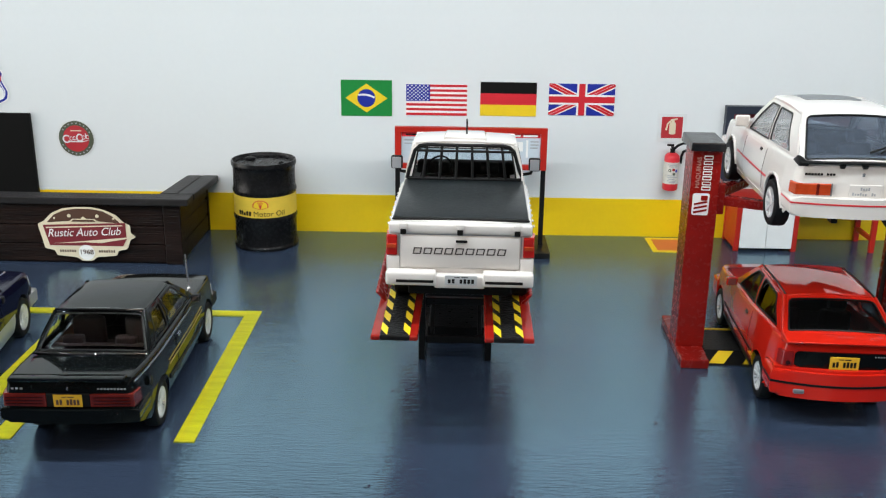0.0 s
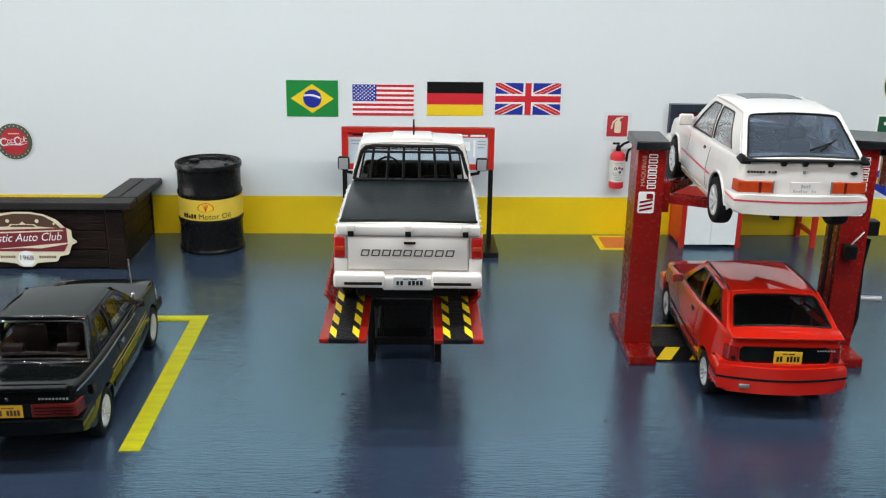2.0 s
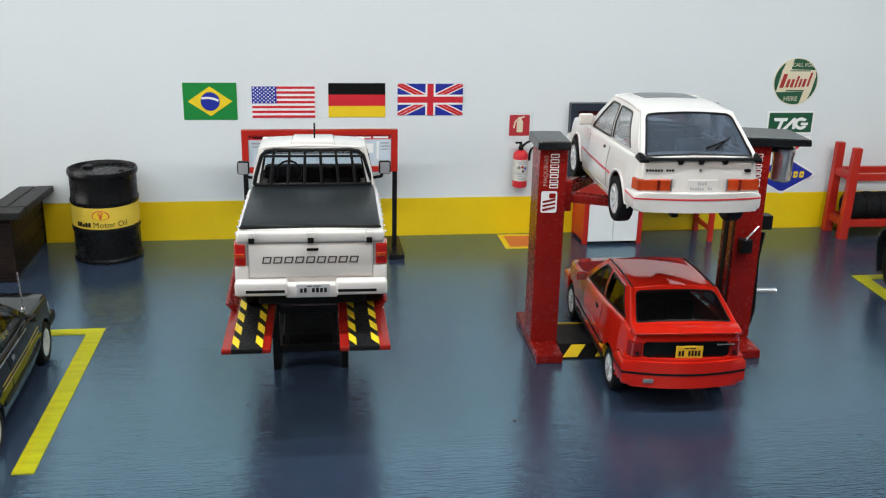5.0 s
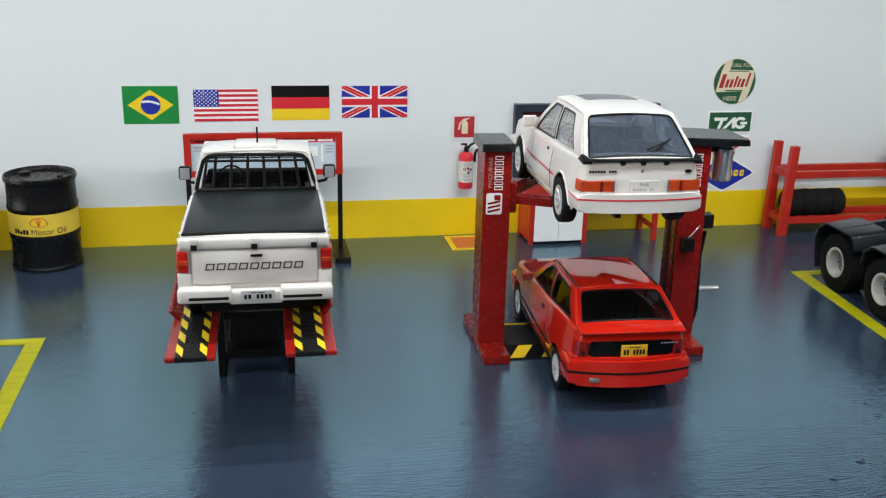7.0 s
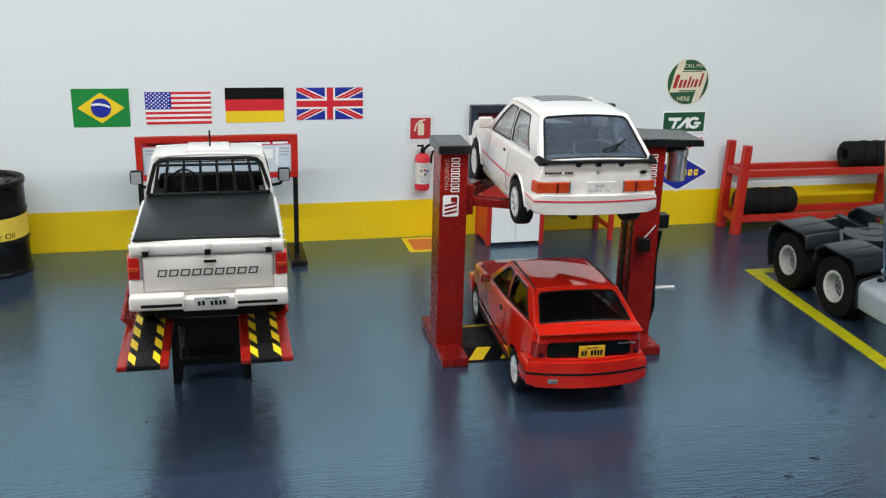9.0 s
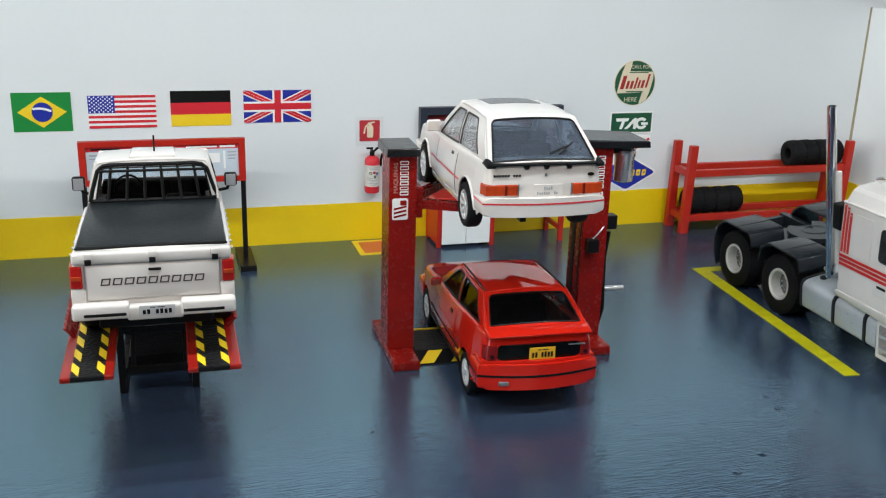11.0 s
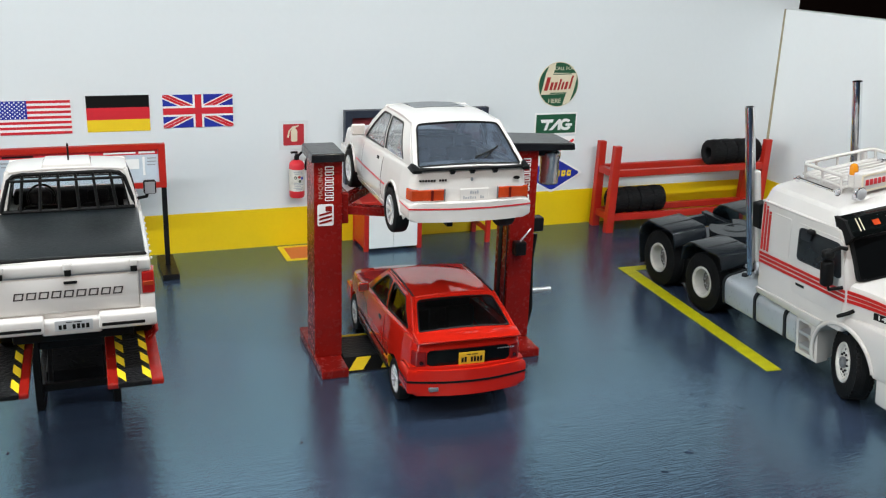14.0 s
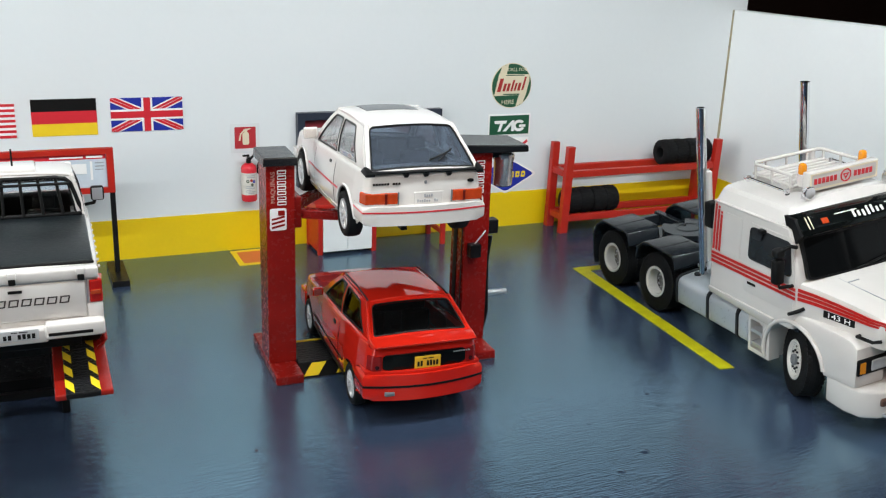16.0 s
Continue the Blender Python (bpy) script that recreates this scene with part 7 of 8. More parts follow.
FEN = [(-0.66, 0.36), (-0.655, 0.80), (-0.52, 1.05), (-0.30, 1.19), (-0.2, 1.21), (0.52, 1.21), (0.60, 1.17), (0.64, 1.0), (0.64, 0.94)]
for s in (1, -1):
    for y in (0.0, 1.42):
        bm = bmesh.new()
        pts = FEN if y == 0 else [(-0.60, 0.80)] + FEN[2:]
        inner = [(p[0] * 0.95, p[1] - 0.045) for p in reversed(pts)]
        loop = [(p[0] + y, p[1]) for p in pts + inner]
        sheet(bm, loop, lambda u, v, d, s=s: (s * (1.15 - d), u, v), 0.68)
        tp("mudguard", bevel_sharp(bm, 0.02, 2, 40), M_TBLACK, "black plastic mudguard", 35)
        tp("mudguard_line", bx(*mm(s * 0.50, s * 1.152), y + 0.16, y + 0.175, 1.205, 1.216), M_PBLACK)
    tp("mud_flap", bx(*mm(s * 0.55, s * 1.12), -0.67, -0.65, 0.2, 0.5), M_TBLACK)
    tp("marker", bx(*mm(s * 1.02, s * 1.08), -0.70, -0.64, 0.84, 0.93, bevel=0.01), M_CLEAR)
    # fuel tanks in three sections with dark straps
    for y0, y1 in ((2.19, 2.96), (3.04, 3.70), (3.78, 3.99)):
        bm = bmesh.new()
        sheet(bm, rounded([(0.62, 0.40), (1.18, 0.40), (1.18, 0.88), (0.62, 0.93)], [0.06, 0.08, 0.14, 0.05], 6), lambda u, v, d, s=s, y0=y0, y1=y1: (s * u, y0 + (y1 - y0) * (d / 1.0), v), 1.0)
        tp("fuel_tank", bevel_sharp(bm, 0.012, 2, 60), M_TANK, "silver tank section", 35)
    for y in (2.15, 2.975, 3.715):
        bm = bmesh.new()
        sheet(bm, rounded([(0.60, 0.385), (1.192, 0.385), (1.192, 0.90), (0.60, 0.945)], [0.06, 0.08, 0.14, 0.05], 6), lambda u, v, d, s=s, y=y: (s * u, y + d, v), 0.05)
        tp("tank_strap", bm, M_GREYPL, "", 35)
    tp("filler_cap", lathe(bmesh.new(), [(0.06, 0.90), (0.06, 0.935), (0.04, 0.945)], 16, (s * 0.88, 2.34, 0)), M_GREYPL, "", 40)

# cab
SEC = [(1.20, 1.02), (1.205, 1.18), (1.19, 1.24), (1.19, 1.68), (1.17, 2.0), (1.135, 2.40), (1.13, 2.465), (1.085, 2.49), (1.0, 2.64), (0.94, 2.69), (0.80, 2.715), (0.4, 2.735), (0.0, 2.745)]


def cab_front(z):
    return float(np.interp(z, [1.0, 1.2, 1.79, 2.31, 2.5, 2.62, 2.75, 2.83], [4.95, 5.02, 5.04, 4.84, 4.76, 4.66, 4.45, 4.30]))


def cab_rear(z):
    return float(np.interp(z, [1.0, 2.45, 2.60, 2.70, 2.75], [3.06, 3.06, 3.075, 3.12, 3.18]))


bm = bmesh.new()
rows = []
VS = [0, 0.012, 0.03, 0.2, 0.4, 0.6, 0.8, 0.97, 0.988, 1]
for v in VS:
    sq = {0: 0.975, 0.012: 0.99, 0.988: 0.99, 1: 0.965}.get(v, 1.0)
    pts = [(x * sq, cab_rear(z) + (cab_front(z) - cab_rear(z)) * v, z) for x, z in SEC]
    rows.append([bm.verts.new(p) for p in pts] + [bm.verts.new((-p[0], p[1], p[2])) for p in pts[-2::-1]])
for a, b in zip(rows, rows[1:]):
    for i in range(len(a) - 1):
        bm.faces.new((a[i], a[i + 1], b[i + 1], b[i]))
for r_ in (rows[0], rows[-1]):
    n_ = len(r_)
    for i in range(n_ // 2):
        j = n_ - 1 - i
        if i + 1 < j - 1:
            bm.faces.new((r_[i], r_[i + 1], r_[j - 1], r_[j]))
        else:
            bm.faces.new((r_[i], r_[i + 1], r_[j]))
tp("cab_body", bm, M_TWHITE, "", 20)
tp("cab_floor", bx(-1.1, 1.1, 3.1, 5.0, 0.96, 1.03), M_TBLACK)


def cab_x(z):
    return float(np.interp(z, [p[1] for p in SEC[:8]], [p[0] for p in SEC[:8]]))


def flank(s, off):
    return lambda u, v, d: (s * (cab_x(v) + off - d), u, v)


HOODX = [(5.0, 1.165), (5.3, 1.075), (5.8, 0.985), (6.2, 0.935), (6.32, 0.905), (6.38, 0.845)]
for s in (1, -1):
    # panel joints, window, stripes on the cab side
    tp("door", sheet(bmesh.new(), dense(rounded([(3.88, 1.26), (4.95, 1.26), (4.97, 1.76), (4.88, 2.30), (4.80, 2.36), (3.92, 2.36)], 0.06), 0.15), flank(s, 0.008), 0.012), M_TWHITE, "", 40)
    tp("locker_panel", sheet(bmesh.new(), dense(rounded(rect(3.36, 3.78, 1.72, 2.36), 0.05), 0.15), flank(s, 0.007), 0.01), M_TWHITE, "", 40)
    win = rounded([(3.99, 1.83), (4.88, 1.83), (4.80, 2.28), (3.99, 2.28)], 0.05)
    tp("window_seal", sheet(bmesh.new(), dense(grow(win, 0.025), 0.15), flank(s, 0.014), 0.01, [dense(win, 0.15)]), M_GREYPL)
    tp("side_window", sheet(bmesh.new(), dense(win, 0.15), flank(s, 0.013), 0.008), M_TSIDE, "smoky grey side window")
    tp("wind_deflector", sheet(bmesh.new(), rounded([(4.06, 2.16), (4.26, 2.16), (4.30, 2.33), (4.06, 2.33)], 0.04), flank(s, 0.06), 0.02), M_GREYPL, "smoked window deflector")
    tp("deflector_clip", bx(*mm(s * 1.15, s * 1.24), 4.20, 4.32, 2.28, 2.35, bevel=0.02), M_PLAST)
    for k in range(3):
        z0 = 1.495 + 0.068 * k
        tp("red_stripe", sheet(bmesh.new(), dense([(3.12, z0), (5.0, z0), (5.0, z0 + 0.044), (3.12, z0 + 0.044)], 0.2), flank(s, 0.016), 0.008), M_TRED, "red side stripe")
        y0 = 3.13 + 0.07 * k
        tp("red_stripe", sheet(bmesh.new(), dense([(y0, 1.71), (y0 + 0.042, 1.71), (y0 + 0.042, 2.44 - 0.07 * k), (y0, 2.44 - 0.07 * k)], 0.2), flank(s, 0.010), 0.008), M_TRED, "red side stripe")
        tp("red_stripe", sheet(bmesh.new(), rect(y0, y0 + 0.042, 2.455 - 0.07 * k, 2.49 - 0.07 * k), flank(s, 0.010), 0.008), M_TRED)
    tp("door_handle", sheet(bmesh.new(), rect(3.98, 4.16, 1.40, 1.44), flank(s, 0.016), 0.01), M_PBLACK)
    tp("roof_gutter", tube(bmesh.new(), [(s * 1.12, 3.09, 2.475), (s * 1.12, 4.2, 2.475), (s * 1.10, 4.70, 2.475)], 0.02, 8), M_TWHITE, "", 60)
    # sill step below the cab
    tp("side_skirt", hexa(bmesh.new(), [(s * 0.9, 3.06, 0.92), (s * 1.2, 3.06, 0.94), (s * 1.22, 4.5, 0.90), (s * 0.9, 4.5, 0.90), (s * 0.9, 3.06, 1.06), (s * 1.23, 3.06, 1.06), (s * 1.24, 4.6, 1.06), (s * 0.9, 4.6, 1.06)], 0.02), M_TWHITE, "", 50)
    tp("step_housing", bx(*mm(s * 0.75, s * 0.98), 4.02, 4.46, 0.32, 0.91, bevel=0.02), M_TWHITE)
    tp("step_frame", sheet(bmesh.new(), rect(4.0, 4.47, 0.30, 0.92), lambda u, v, d, s=s: (s * (1.17 - d), u, v), 0.20, [rounded(rect(4.05, 4.40, 0.36, 0.84), 0.04)]), M_TWHITE)
    for z in (0.40, 0.62):
        tp("step_tread", bx(*mm(s * 0.98, s * 1.16), 4.05, 4.40, z, z + 0.06, bevel=0.01), M_SILVER, "silver ribbed step")
    # wing over the front wheel
    bm = bmesh.new()
    rings = []
    for a in np.linspace(0.10, math.pi + 0.30, 40):
        ca, sa = math.cos(a), math.sin(a)
        reach = [9.0]
        if ca > 1e-3:
            reach.append(1.19 / ca)
        if sa > 1e-3:
            reach.append(0.76 / sa)
        if ca < -1e-3:
            reach.append(0.66 / -ca)
        ro = sum(r_ ** -12 for r_ in reach) ** (-1 / 12)
        ro = max(ro, 0.66)
        ring = []
        for rr, dx in ((0.60, 0.0), (ro, 0.0), (ro, 0.5), (0.60, 0.5)):
            z = 0.52 + rr * sa
            ring.append(bm.verts.new((s * (1.20 - dx - max(0.0, z - 1.1) * 0.25), 5.0 + rr * ca, z)))
        rings.append(ring)
    for p_, q_ in zip(rings, rings[1:]):
        for k in range(4):
            bm.faces.new((p_[k], p_[(k + 1) % 4], q_[(k + 1) % 4], q_[k]))
    bm.faces.new(rings[0])
    bm.faces.new(rings[-1])
    tp("wing", bevel_sharp(bm, 0.025, 2, 55), M_TWHITE, "", 40)
    tp("wheel_well", bx(*mm(s * 0.46, s * 0.69), 4.42, 5.6, 0.75, 1.2), M_PBLACK)
    lip = [(s * 1.195, 5.0 + 0.62 * math.cos(a), 0.52 + 0.62 * math.sin(a)) for a in np.linspace(0.2, math.pi + 0.15, 22)]
    tp("wing_lip", tube(bmesh.new(), lip, 0.035, 8), M_TWHITE, "", 60)
    # head lamp in the wing's corner
    tp("lamp_recess", bx(*mm(s * 0.55, s * 1.185), 6.05, 6.215, 0.82, 1.06, bevel=0.02), M_PBLACK)
    tp("head_lamp", bx(*mm(s * 0.60, s * 0.96), 6.2, 6.23, 0.86, 1.02, bevel=0.015), M_CLEAR)
    tp("indicator", hexa(bmesh.new(), [(s * 1.06, 6.232, 0.85), (s * 1.16, 6.215, 0.85), (s * 1.195, 6.06, 0.85), (s * 1.06, 6.06, 0.85), (s * 1.06, 6.232, 1.02), (s * 1.16, 6.215, 1.02), (s * 1.195, 6.06, 1.02), (s * 1.06, 6.06, 1.02)], 0.012), M_AMBER)
    # bonnet side stripe and model mark
    for k in range(3):
        a0, a1 = 1.495 + 0.068 * k, 1.475 + 0.036 * k
        bm = bmesh.new()
        q = []
        for y, z in ((5.02, a0), (6.36, a1), (6.36, a1 + 0.030), (5.02, a0 + 0.050)):
            q.append((y, z))
        sheet(bm, dense(q, 0.2), lambda u, v, d, s=s: (s * (float(np.interp(u, [p[0] for p in HOODX], [p[1] for p in HOODX])) + 0.016 - d), u, v), 0.01)
        tp("red_stripe", bm, M_TRED, "red bonnet stripe")
    hood = lambda y: float(np.interp(y, [p[0] for p in HOODX], [p[1] for p in HOODX]))
    pl = tp("model_mark", sheet(bmesh.new(), dense(rect(5.42, 5.90, 1.37, 1.47), 0.1), lambda u, v, d, s=s: (s * (hood(u) + 0.018 - d), u, v), 0.012), M_PBLACK, "small black model plate")
    num = lettering("digits", "143 H", 0.105, M_WHITE, pl, Matrix.Identity(4), 0.004, 1.45)
    for v in num.data.vertices:
        p = v.co / K
        v.co = (LEAN @ Vector((s * (hood(5.66 + s * p.x) + 0.021 + p.z), 5.66 + s * p.x, 1.42 + p.y))) * K
    tp("bonnet_catch", tube(bmesh.new(), [(s * 1.13, 5.12, 1.40), (s * 1.2, 5.08, 1.36), (s * 1.26, 4.95, 1.28)], 0.028, 8), M_PLAST, "", 60)
    tp("grab_handle", tube(bmesh.new(), [(s * 0.98, 6.0, 1.30), (s * 1.06, 6.03, 1.32), (s * 1.06, 6.3, 1.34), (s * 0.95, 6.34, 1.34)], 0.025, 8), M_PLAST, "", 60)
    # mirror
    tp("mirror_arm", tube(bmesh.new(), [(s * 1.14, 4.92, 2.26), (s * 1.25, 4.92, 2.30), (s * 1.36, 4.84, 2.22), (s * 1.36, 4.82, 2.15)], 0.03, 8), M_PLAST, "", 60)
    tp("mirror_arm", tube(bmesh.new(), [(s * 1.36, 4.82, 1.78), (s * 1.36, 4.86, 1.68), (s * 1.16, 4.95, 1.70)], 0.028, 8), M_PLAST, "", 60)
    tp("mirror_housing", bx(s * 1.36 - 0.085, s * 1.36 + 0.085, 4.74, 4.88, 1.72, 2.10, bevel=0.045, seg=3), M_PLAST, "tall black mirror housing", 50)
    tp("mirror_housing", bx(s * 1.36 - 0.085, s * 1.36 + 0.085, 4.74, 4.88, 2.12, 2.26, bevel=0.045, seg=3), M_PLAST, "small black mirror housing", 50)
    # exhaust stack behind the cab
    top = 3.83 if s > 0 else 3.93
    bm = lathe(bmesh.new(), [(0.075, 1.02), (0.078, 1.05), (0.078, top), (0.062, top), (0.062, top - 0.3)], 24, (s * 1.02, 2.56, 0))
    for v in bm.verts:
        v.co.x += 0.036 * (v.co.z - 3.8)
    tp("exhaust_pipe", bm, M_CHROME, "tall chrome exhaust pipe", 40)
    bm = bx(*mm(s * 0.98, s * 1.07), 2.70, 2.79, 1.3, 2.85, bevel=0.03)
    for v in bm.verts:
        v.co.x += 0.036 * (v.co.z - 3.8)
    tp("pipe_guard", bm, M_TWHITE)
    tp("air_intake", bx(*mm(s * 0.93, s * 1.15), 2.84, 3.05, 1.98, 2.40, bevel=0.03), M_PLAST, "black air intake")
    # roof lamp bar
    tp("roof_bar", tube(bmesh.new(), [(s * 0.80, 3.40, 2.86), (s * 0.80, 4.25, 2.85)], 0.022, 8), M_CHROME, "", 60)
    for y in (3.42, 4.27):
        tp("horn_bell", lathe(bmesh.new(), [(0.02, y - 0.05), (0.05, y + 0.03), (0.055, y + 0.04)], 14, (s * 0.80, 0, 2.85), "y"), M_CHROME, "", 40)

# bonnet
bm = bmesh.new()
rows = []
for y, hw, zt in ((5.0, 1.165, 1.76), (5.08, 1.14, 1.76), (5.3, 1.075, 1.745), (5.8, 0.985, 1.70), (6.2, 0.93, 1.655), (6.32, 0.90, 1.61), (6.38, 0.84, 1.52)):
    pts = [(hw + 0.01, 1.20), (hw + 0.01, 1.30), (hw, zt - 0.10), (hw - 0.03, zt - 0.03), (hw - 0.10, zt), (hw - 0.3, zt + 0.012), (0.3, zt + 0.03), (0, zt + 0.032)]
    rows.append([bm.verts.new((x, y, z)) for x, z in pts] + [bm.verts.new((-x, y, z)) for x, z in pts[-2::-1]])
for a, b in zip(rows, rows[1:]):
    for i in range(len(a) - 1):
        bm.faces.new((a[i], a[i + 1], b[i + 1], b[i]))
bm.faces.new(rows[0])
bm.faces.new(rows[-1])
tp("bonnet", bm, M_TWHITE, "", 35)
for s in (1, -1):
    tp("bonnet_joint", tube(bmesh.new(), [(s * 0.62, 5.2, 1.765), (s * 0.55, 6.1, 1.70)], 0.008, 6), M_PGREY)
    tp("washer_vent", bx(*mm(s * 0.42, s * 0.60), 5.36, 5.375, 1.755, 1.775), M_PGREY)
tp("grille", bx(-0.55, 0.55, 6.36, 6.40, 0.75, 1.40, bevel=0.02), M_PLAST)
bm = bmesh.new()
pl_ = [(1.18, 5.64), (1.20, 6.0), (1.14, 6.25), (0.95, 6.40), (0.5, 6.48), (0, 6.5)]
loop = pl_ + [(-x, y) for x, y in pl_[-2::-1]] + [(-1.0, 5.64), (1.0, 5.64)]
lo, hi = [bm.verts.new((x, y, 0.20)) for x, y in loop], [bm.verts.new((x, y, 0.63)) for x, y in loop]
bm.faces.new(lo[::-1])
bm.faces.new(hi)
for i in range(len(loop)):
    bm.faces.new((lo[i], lo[i - 1], hi[i - 1], hi[i]))
tp("front_bumper", bevel_sharp(bm, 0.05, 3, 50), M_TWHITE, "", 45)
for s in (1, -1):
    tp("fog_recess", bx(*mm(s * 0.55, s * 0.95), 6.36, 6.445, 0.40, 0.52, bevel=0.03), M_PBROWN)
tp("bumper_slot", bx(-0.9, 0.9, 6.40, 6.46, 0.24, 0.29, bevel=0.01), M_PGREY)


# windscreen, visor, wipers
def screen(off):
    def place(u, v, d):
        x = u * 1.02
        y = 5.05 - 0.20 * v + 0.05 * (1 - u * u)
        z = 1.79 + 0.54 * v
        return (x, y + (off - d) * 0.93, z + (off - d) * 0.35)
    return place


hole = rounded(rect(-0.98, 0.98, 0.02, 1.0), 0.08)
tp("windscreen_seal", sheet(bmesh.new(), dense(rounded(rect(-1.02, 1.02, -0.03, 1.05), 0.10), 0.2), screen(0.03), 0.05, [dense(hole, 0.2)]), M_PLAST)
tp("windscreen", sheet(bmesh.new(), dense(hole, 0.2), screen(0.022), 0.03), M_TGLASS, "dark tinted windscreen")
for x in (0.25, -0.55):
    tp("wiper", tube(bmesh.new(), [(x, 5.13, 1.80), (x - 0.2, 5.14, 1.84), (x - 0.75, 5.12, 1.92)], 0.016, 6), M_PLAST)
bm = bmesh.new()
prof_v = [(4.62, 2.64), (4.80, 2.62), (4.93, 2.48), (4.95, 2.40), (4.88, 2.38), (4.70, 2.44)]
sheet(bm, [(y, z) for y, z in prof_v], lambda u, v, d: (1.06 - d, u, v), 2.12)
tp("sun_visor", bevel_sharp(bm, 0.015, 2, 25), M_BLK, "black sun visor across the windscreen", 40)
tp("visor_side", sheet(bmesh.new(), [(4.60, 2.64), (4.80, 2.62), (4.95, 2.42), (4.86, 2.28), (4.70, 2.36)], lambda u, v, d: (1.10 - d, u, v), 0.06), M_PLAST)
tp("visor_side", sheet(bmesh.new(), [(4.60, 2.64), (4.80, 2.62), (4.95, 2.42), (4.86, 2.28), (4.70, 2.36)], lambda u, v, d: (-1.04 - d, u, v), 0.06), M_PLAST)


def visor_face(u, v, d):
    return (u, 4.805 + 0.125 * v - (-0.006 + d) * 0.74, 2.62 - 0.14 * v + (0.006 - d) * 0.68)


for x, m, w_ in ((0.62, M_LORANGE, 0.055), (-0.95, M_LORANGE, 0.055)):
    tp("visor_lamp", sheet(bmesh.new(), rect(x - w_, x + w_, 0.35, 0.8), visor_face, 0.02), m)
for x in (0.92, 0.86, -0.86, -0.92):
    tp("visor_stripe", sheet(bmesh.new(), rect(x - 0.007, x + 0.007, -0.02, 1.0), visor_face, 0.008), M_CREAM)
tp("visor_stripe", sheet(bmesh.new(), rect(0.02, 0.42, 0.22, 0.30), visor_face, 0.008), M_WHITE)
tp("visor_stripe", sheet(bmesh.new(), rect(-0.85, -0.5, 0.22, 0.30), visor_face, 0.008), M_WHITE)
for k in range(7):
    x = 0.10 - 0.085 * k
    tp("letter_mark", sheet(bmesh.new(), rounded(rect(x - 0.019, x + 0.019, 0.2 if k in (0, 4, 3) else 0.42, 0.95 if k in (2, 3) else 0.85), 0.01, 2), visor_face, 0.008), M_WHITE)

# roof rack, sign box, beacons
RK = 2.80
c0 = -0.10
r0 = -0.14


def rail(pts, r=0.024):
    return tp("rack_rail", tube(bmesh.new(), pts, r, 8), M_TWHITE, "", 60)


for z in (RK + 0.19,):
    rail([(r0 + 0.66, 4.10, z), (r0 + 0.66, 3.28, z), (r0 + 0.60, 3.20, z), (r0 - 0.60, 3.20, z), (r0 - 0.66, 3.28, z), (r0 - 0.66, 4.10, z)], 0.03)
rail([(r0 + 0.66, 4.10, RK + 0.03), (r0 + 0.66, 3.24, RK + 0.03), (r0 - 0.66, 3.24, RK + 0.03), (r0 - 0.66, 4.10, RK + 0.03)], 0.024)
for i in range(8):
    y = 3.30 + 0.115 * i
    rail([(r0 + 0.66, y, RK + 0.03), (r0 - 0.66, y, RK + 0.03)], 0.026)
for y in (3.28, 3.65, 4.05):
    for s in (1, -1):
        rail([(r0 + s * 0.66, y, RK - 0.10), (r0 + s * 0.66, y, RK + 0.19)], 0.022)
for x in (-0.4, 0.0, 0.4):
    rail([(r0 + x, 3.20, RK + 0.03), (r0 + x, 3.20, RK + 0.19)], 0.02)
sign = tp("roof_sign", bx(c0 - 0.74, c0 + 0.56, 4.22, 4.36, RK - 0.02, RK + 0.27, bevel=0.02), M_TWHITE, "white roof sign box with red marks", 50)
tp("sign_edge", sheet(bmesh.new(), rounded(rect(c0 - 0.72, c0 + 0.54, RK + 0.0, RK + 0.25), 0.02), lambda u, v, d: (u, 4.364 - d, v), 0.006, [rounded(rect(c0 - 0.69, c0 + 0.51, RK + 0.025, RK + 0.225), 0.02)]), M_CREAM, "", None, sign)
e0 = c0 - 0.12
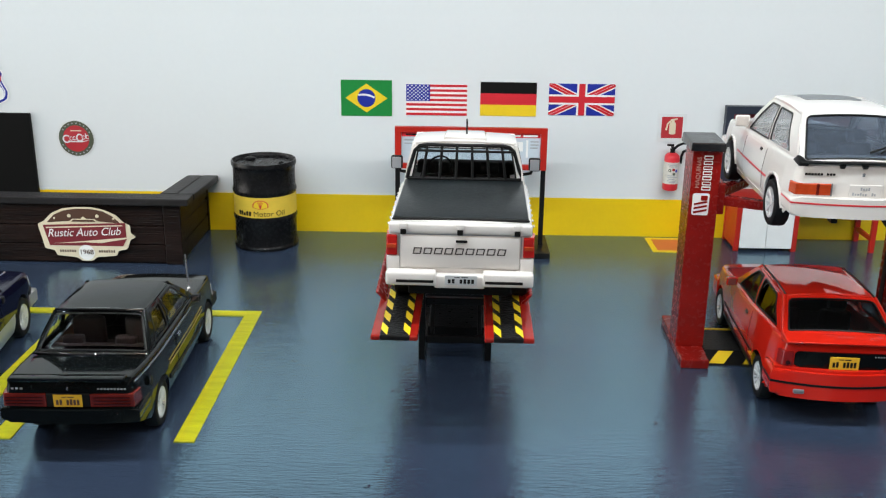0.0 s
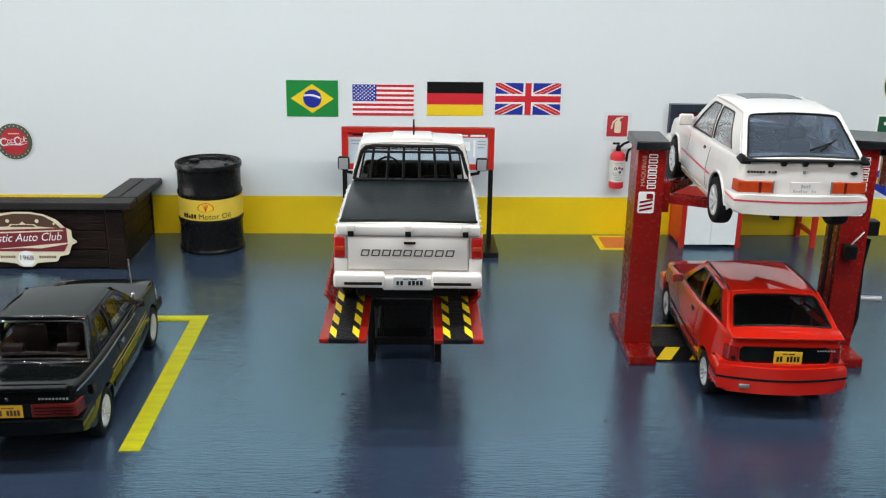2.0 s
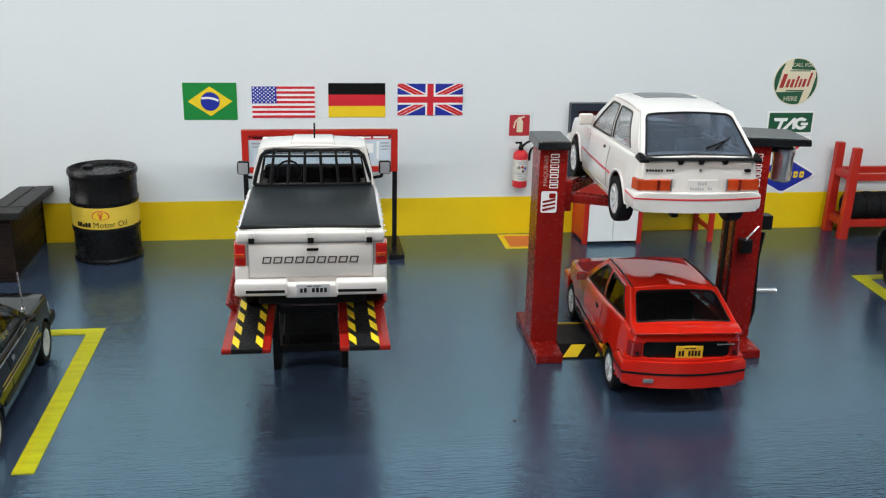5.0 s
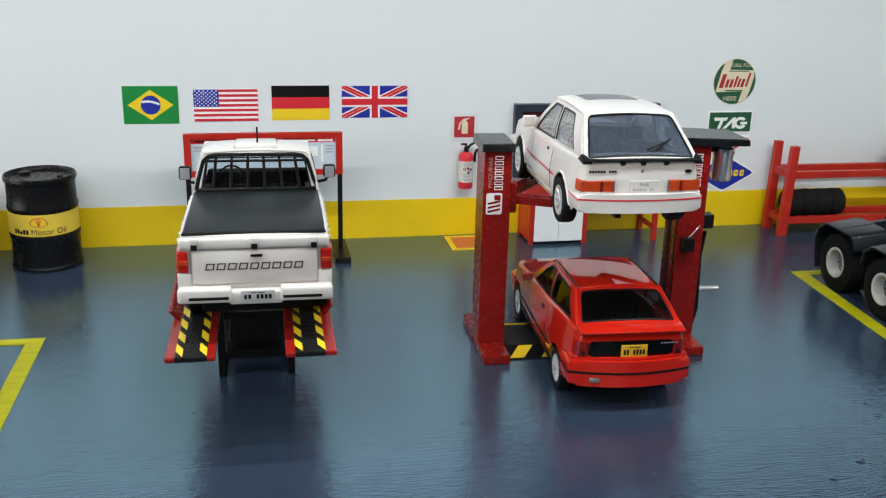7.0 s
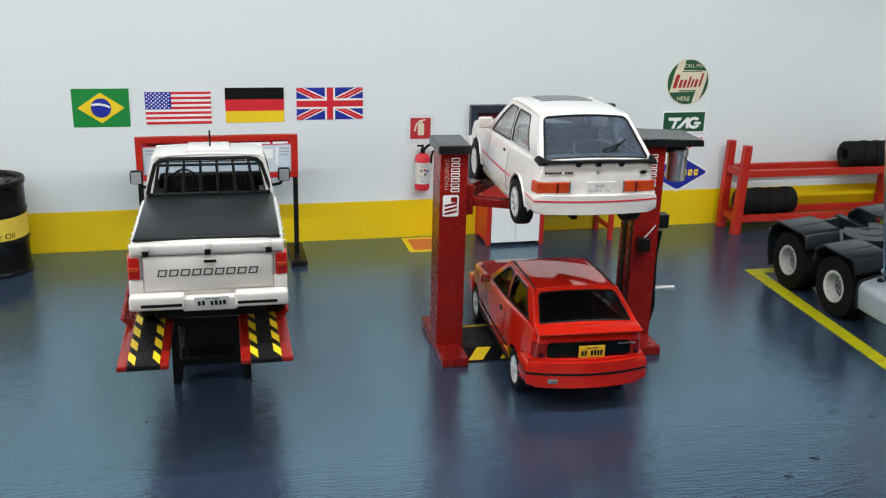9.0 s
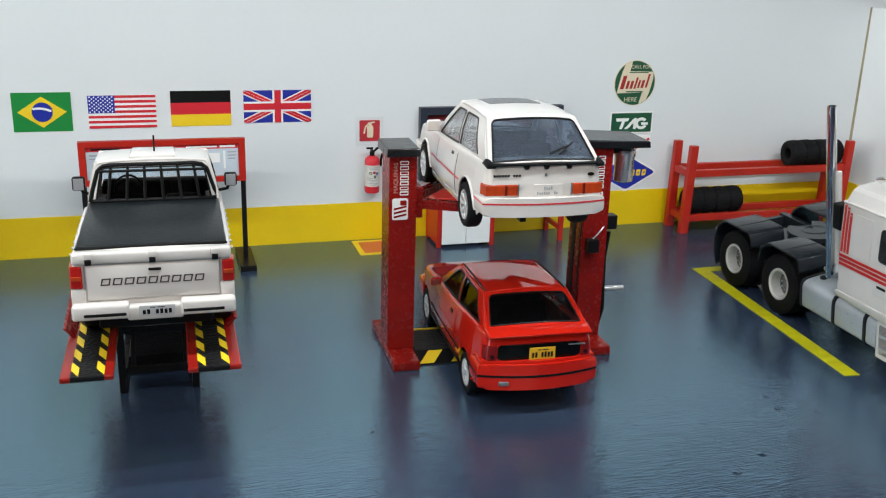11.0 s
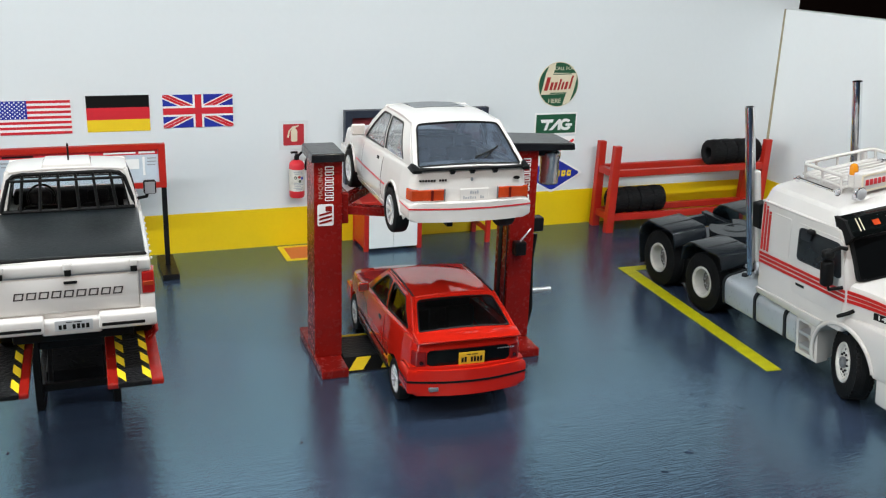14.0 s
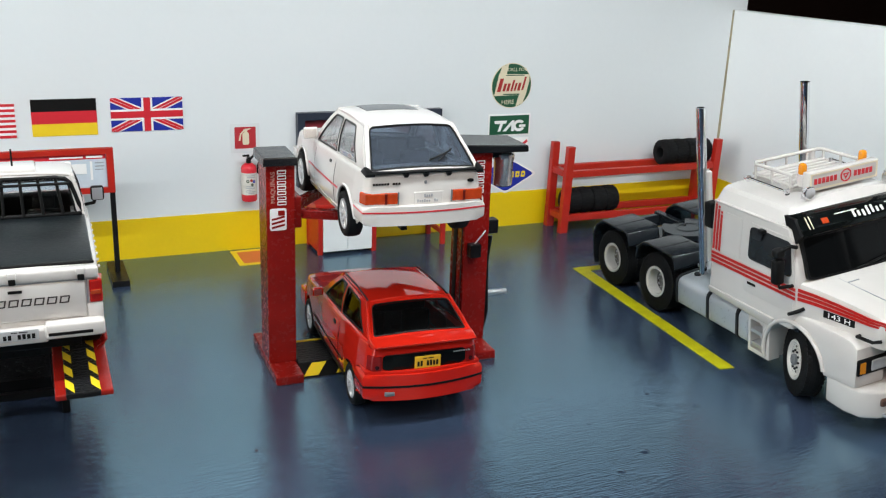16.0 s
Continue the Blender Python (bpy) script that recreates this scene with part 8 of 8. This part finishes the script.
for n_, x0 in ((6, c0 + 0.44), (5, c0 - 0.30)):
    for k in range(n_):
        x = x0 - 0.073 * k
        o = [(x - 0.026, RK + 0.085), (x + 0.026, RK + 0.085), (x + 0.026, RK + 0.17), (x - 0.026, RK + 0.17)]
        tp("letter_mark", sheet(bmesh.new(), o, lambda u, v, d: (u, 4.366 - d, v), 0.008), M_PRED, "", None, sign)
tp("emblem", sheet(bmesh.new(), disc(e0, RK + 0.13, 0.10), lambda u, v, d: (u, 4.366 - d, v), 0.008, [disc(e0, RK + 0.13, 0.078)]), M_PRED, "", None, sign)
tp("emblem", sheet(bmesh.new(), [(e0 - 0.06, RK + 0.16), (e0 + 0.06, RK + 0.16), (e0, RK + 0.07)], lambda u, v, d: (u, 4.366 - d, v), 0.008, [[(e0 - 0.03, RK + 0.145), (e0 + 0.03, RK + 0.145), (e0, RK + 0.10)]]), M_PRED, "", None, sign)
for s in (1, -1):
    tp("beacon_base", lathe(bmesh.new(), [(0.075, RK + 0.02), (0.075, RK + 0.20)], 18, (c0 + (0.47 if s > 0 else -0.66), 4.12, 0)), M_TWHITE, "", 40)
    tp("beacon", lathe(bmesh.new(), [(0.058, RK + 0.20), (0.062, RK + 0.22), (0.060, RK + 0.32), (0.045, RK + 0.35), (0.02, RK + 0.36)], 18, (c0 + (0.47 if s > 0 else -0.66), 4.12, 0)), M_AMBER, "amber warning beacon", 40)
    tp("spot_lamp", lathe(bmesh.new(), [(0.05, 4.40), (0.09, 4.46), (0.10, 4.52), (0.09, 4.53)], 22, (c0 + (0.68 if s > 0 else -0.84), 0, RK + 0.04), "y"), M_CHROME, "round chrome spot lamp", 40)
    xs = c0 + (0.68 if s > 0 else -0.84)
    tp("spot_lens", lathe(bmesh.new(), [(0.082, 4.528), (0.082, 4.536), (0.05, 4.552), (0.02, 4.556)], 22, (xs, 0, RK + 0.04), "y"), M_CLEAR, "clear ribbed lens", 40)
    tp("spot_foot", bx(c0 + (0.68 if s > 0 else -0.84) - 0.02, c0 + (0.68 if s > 0 else -0.84) + 0.02, 4.36, 4.44, RK - 0.14, RK + 0.0), M_CHROME)
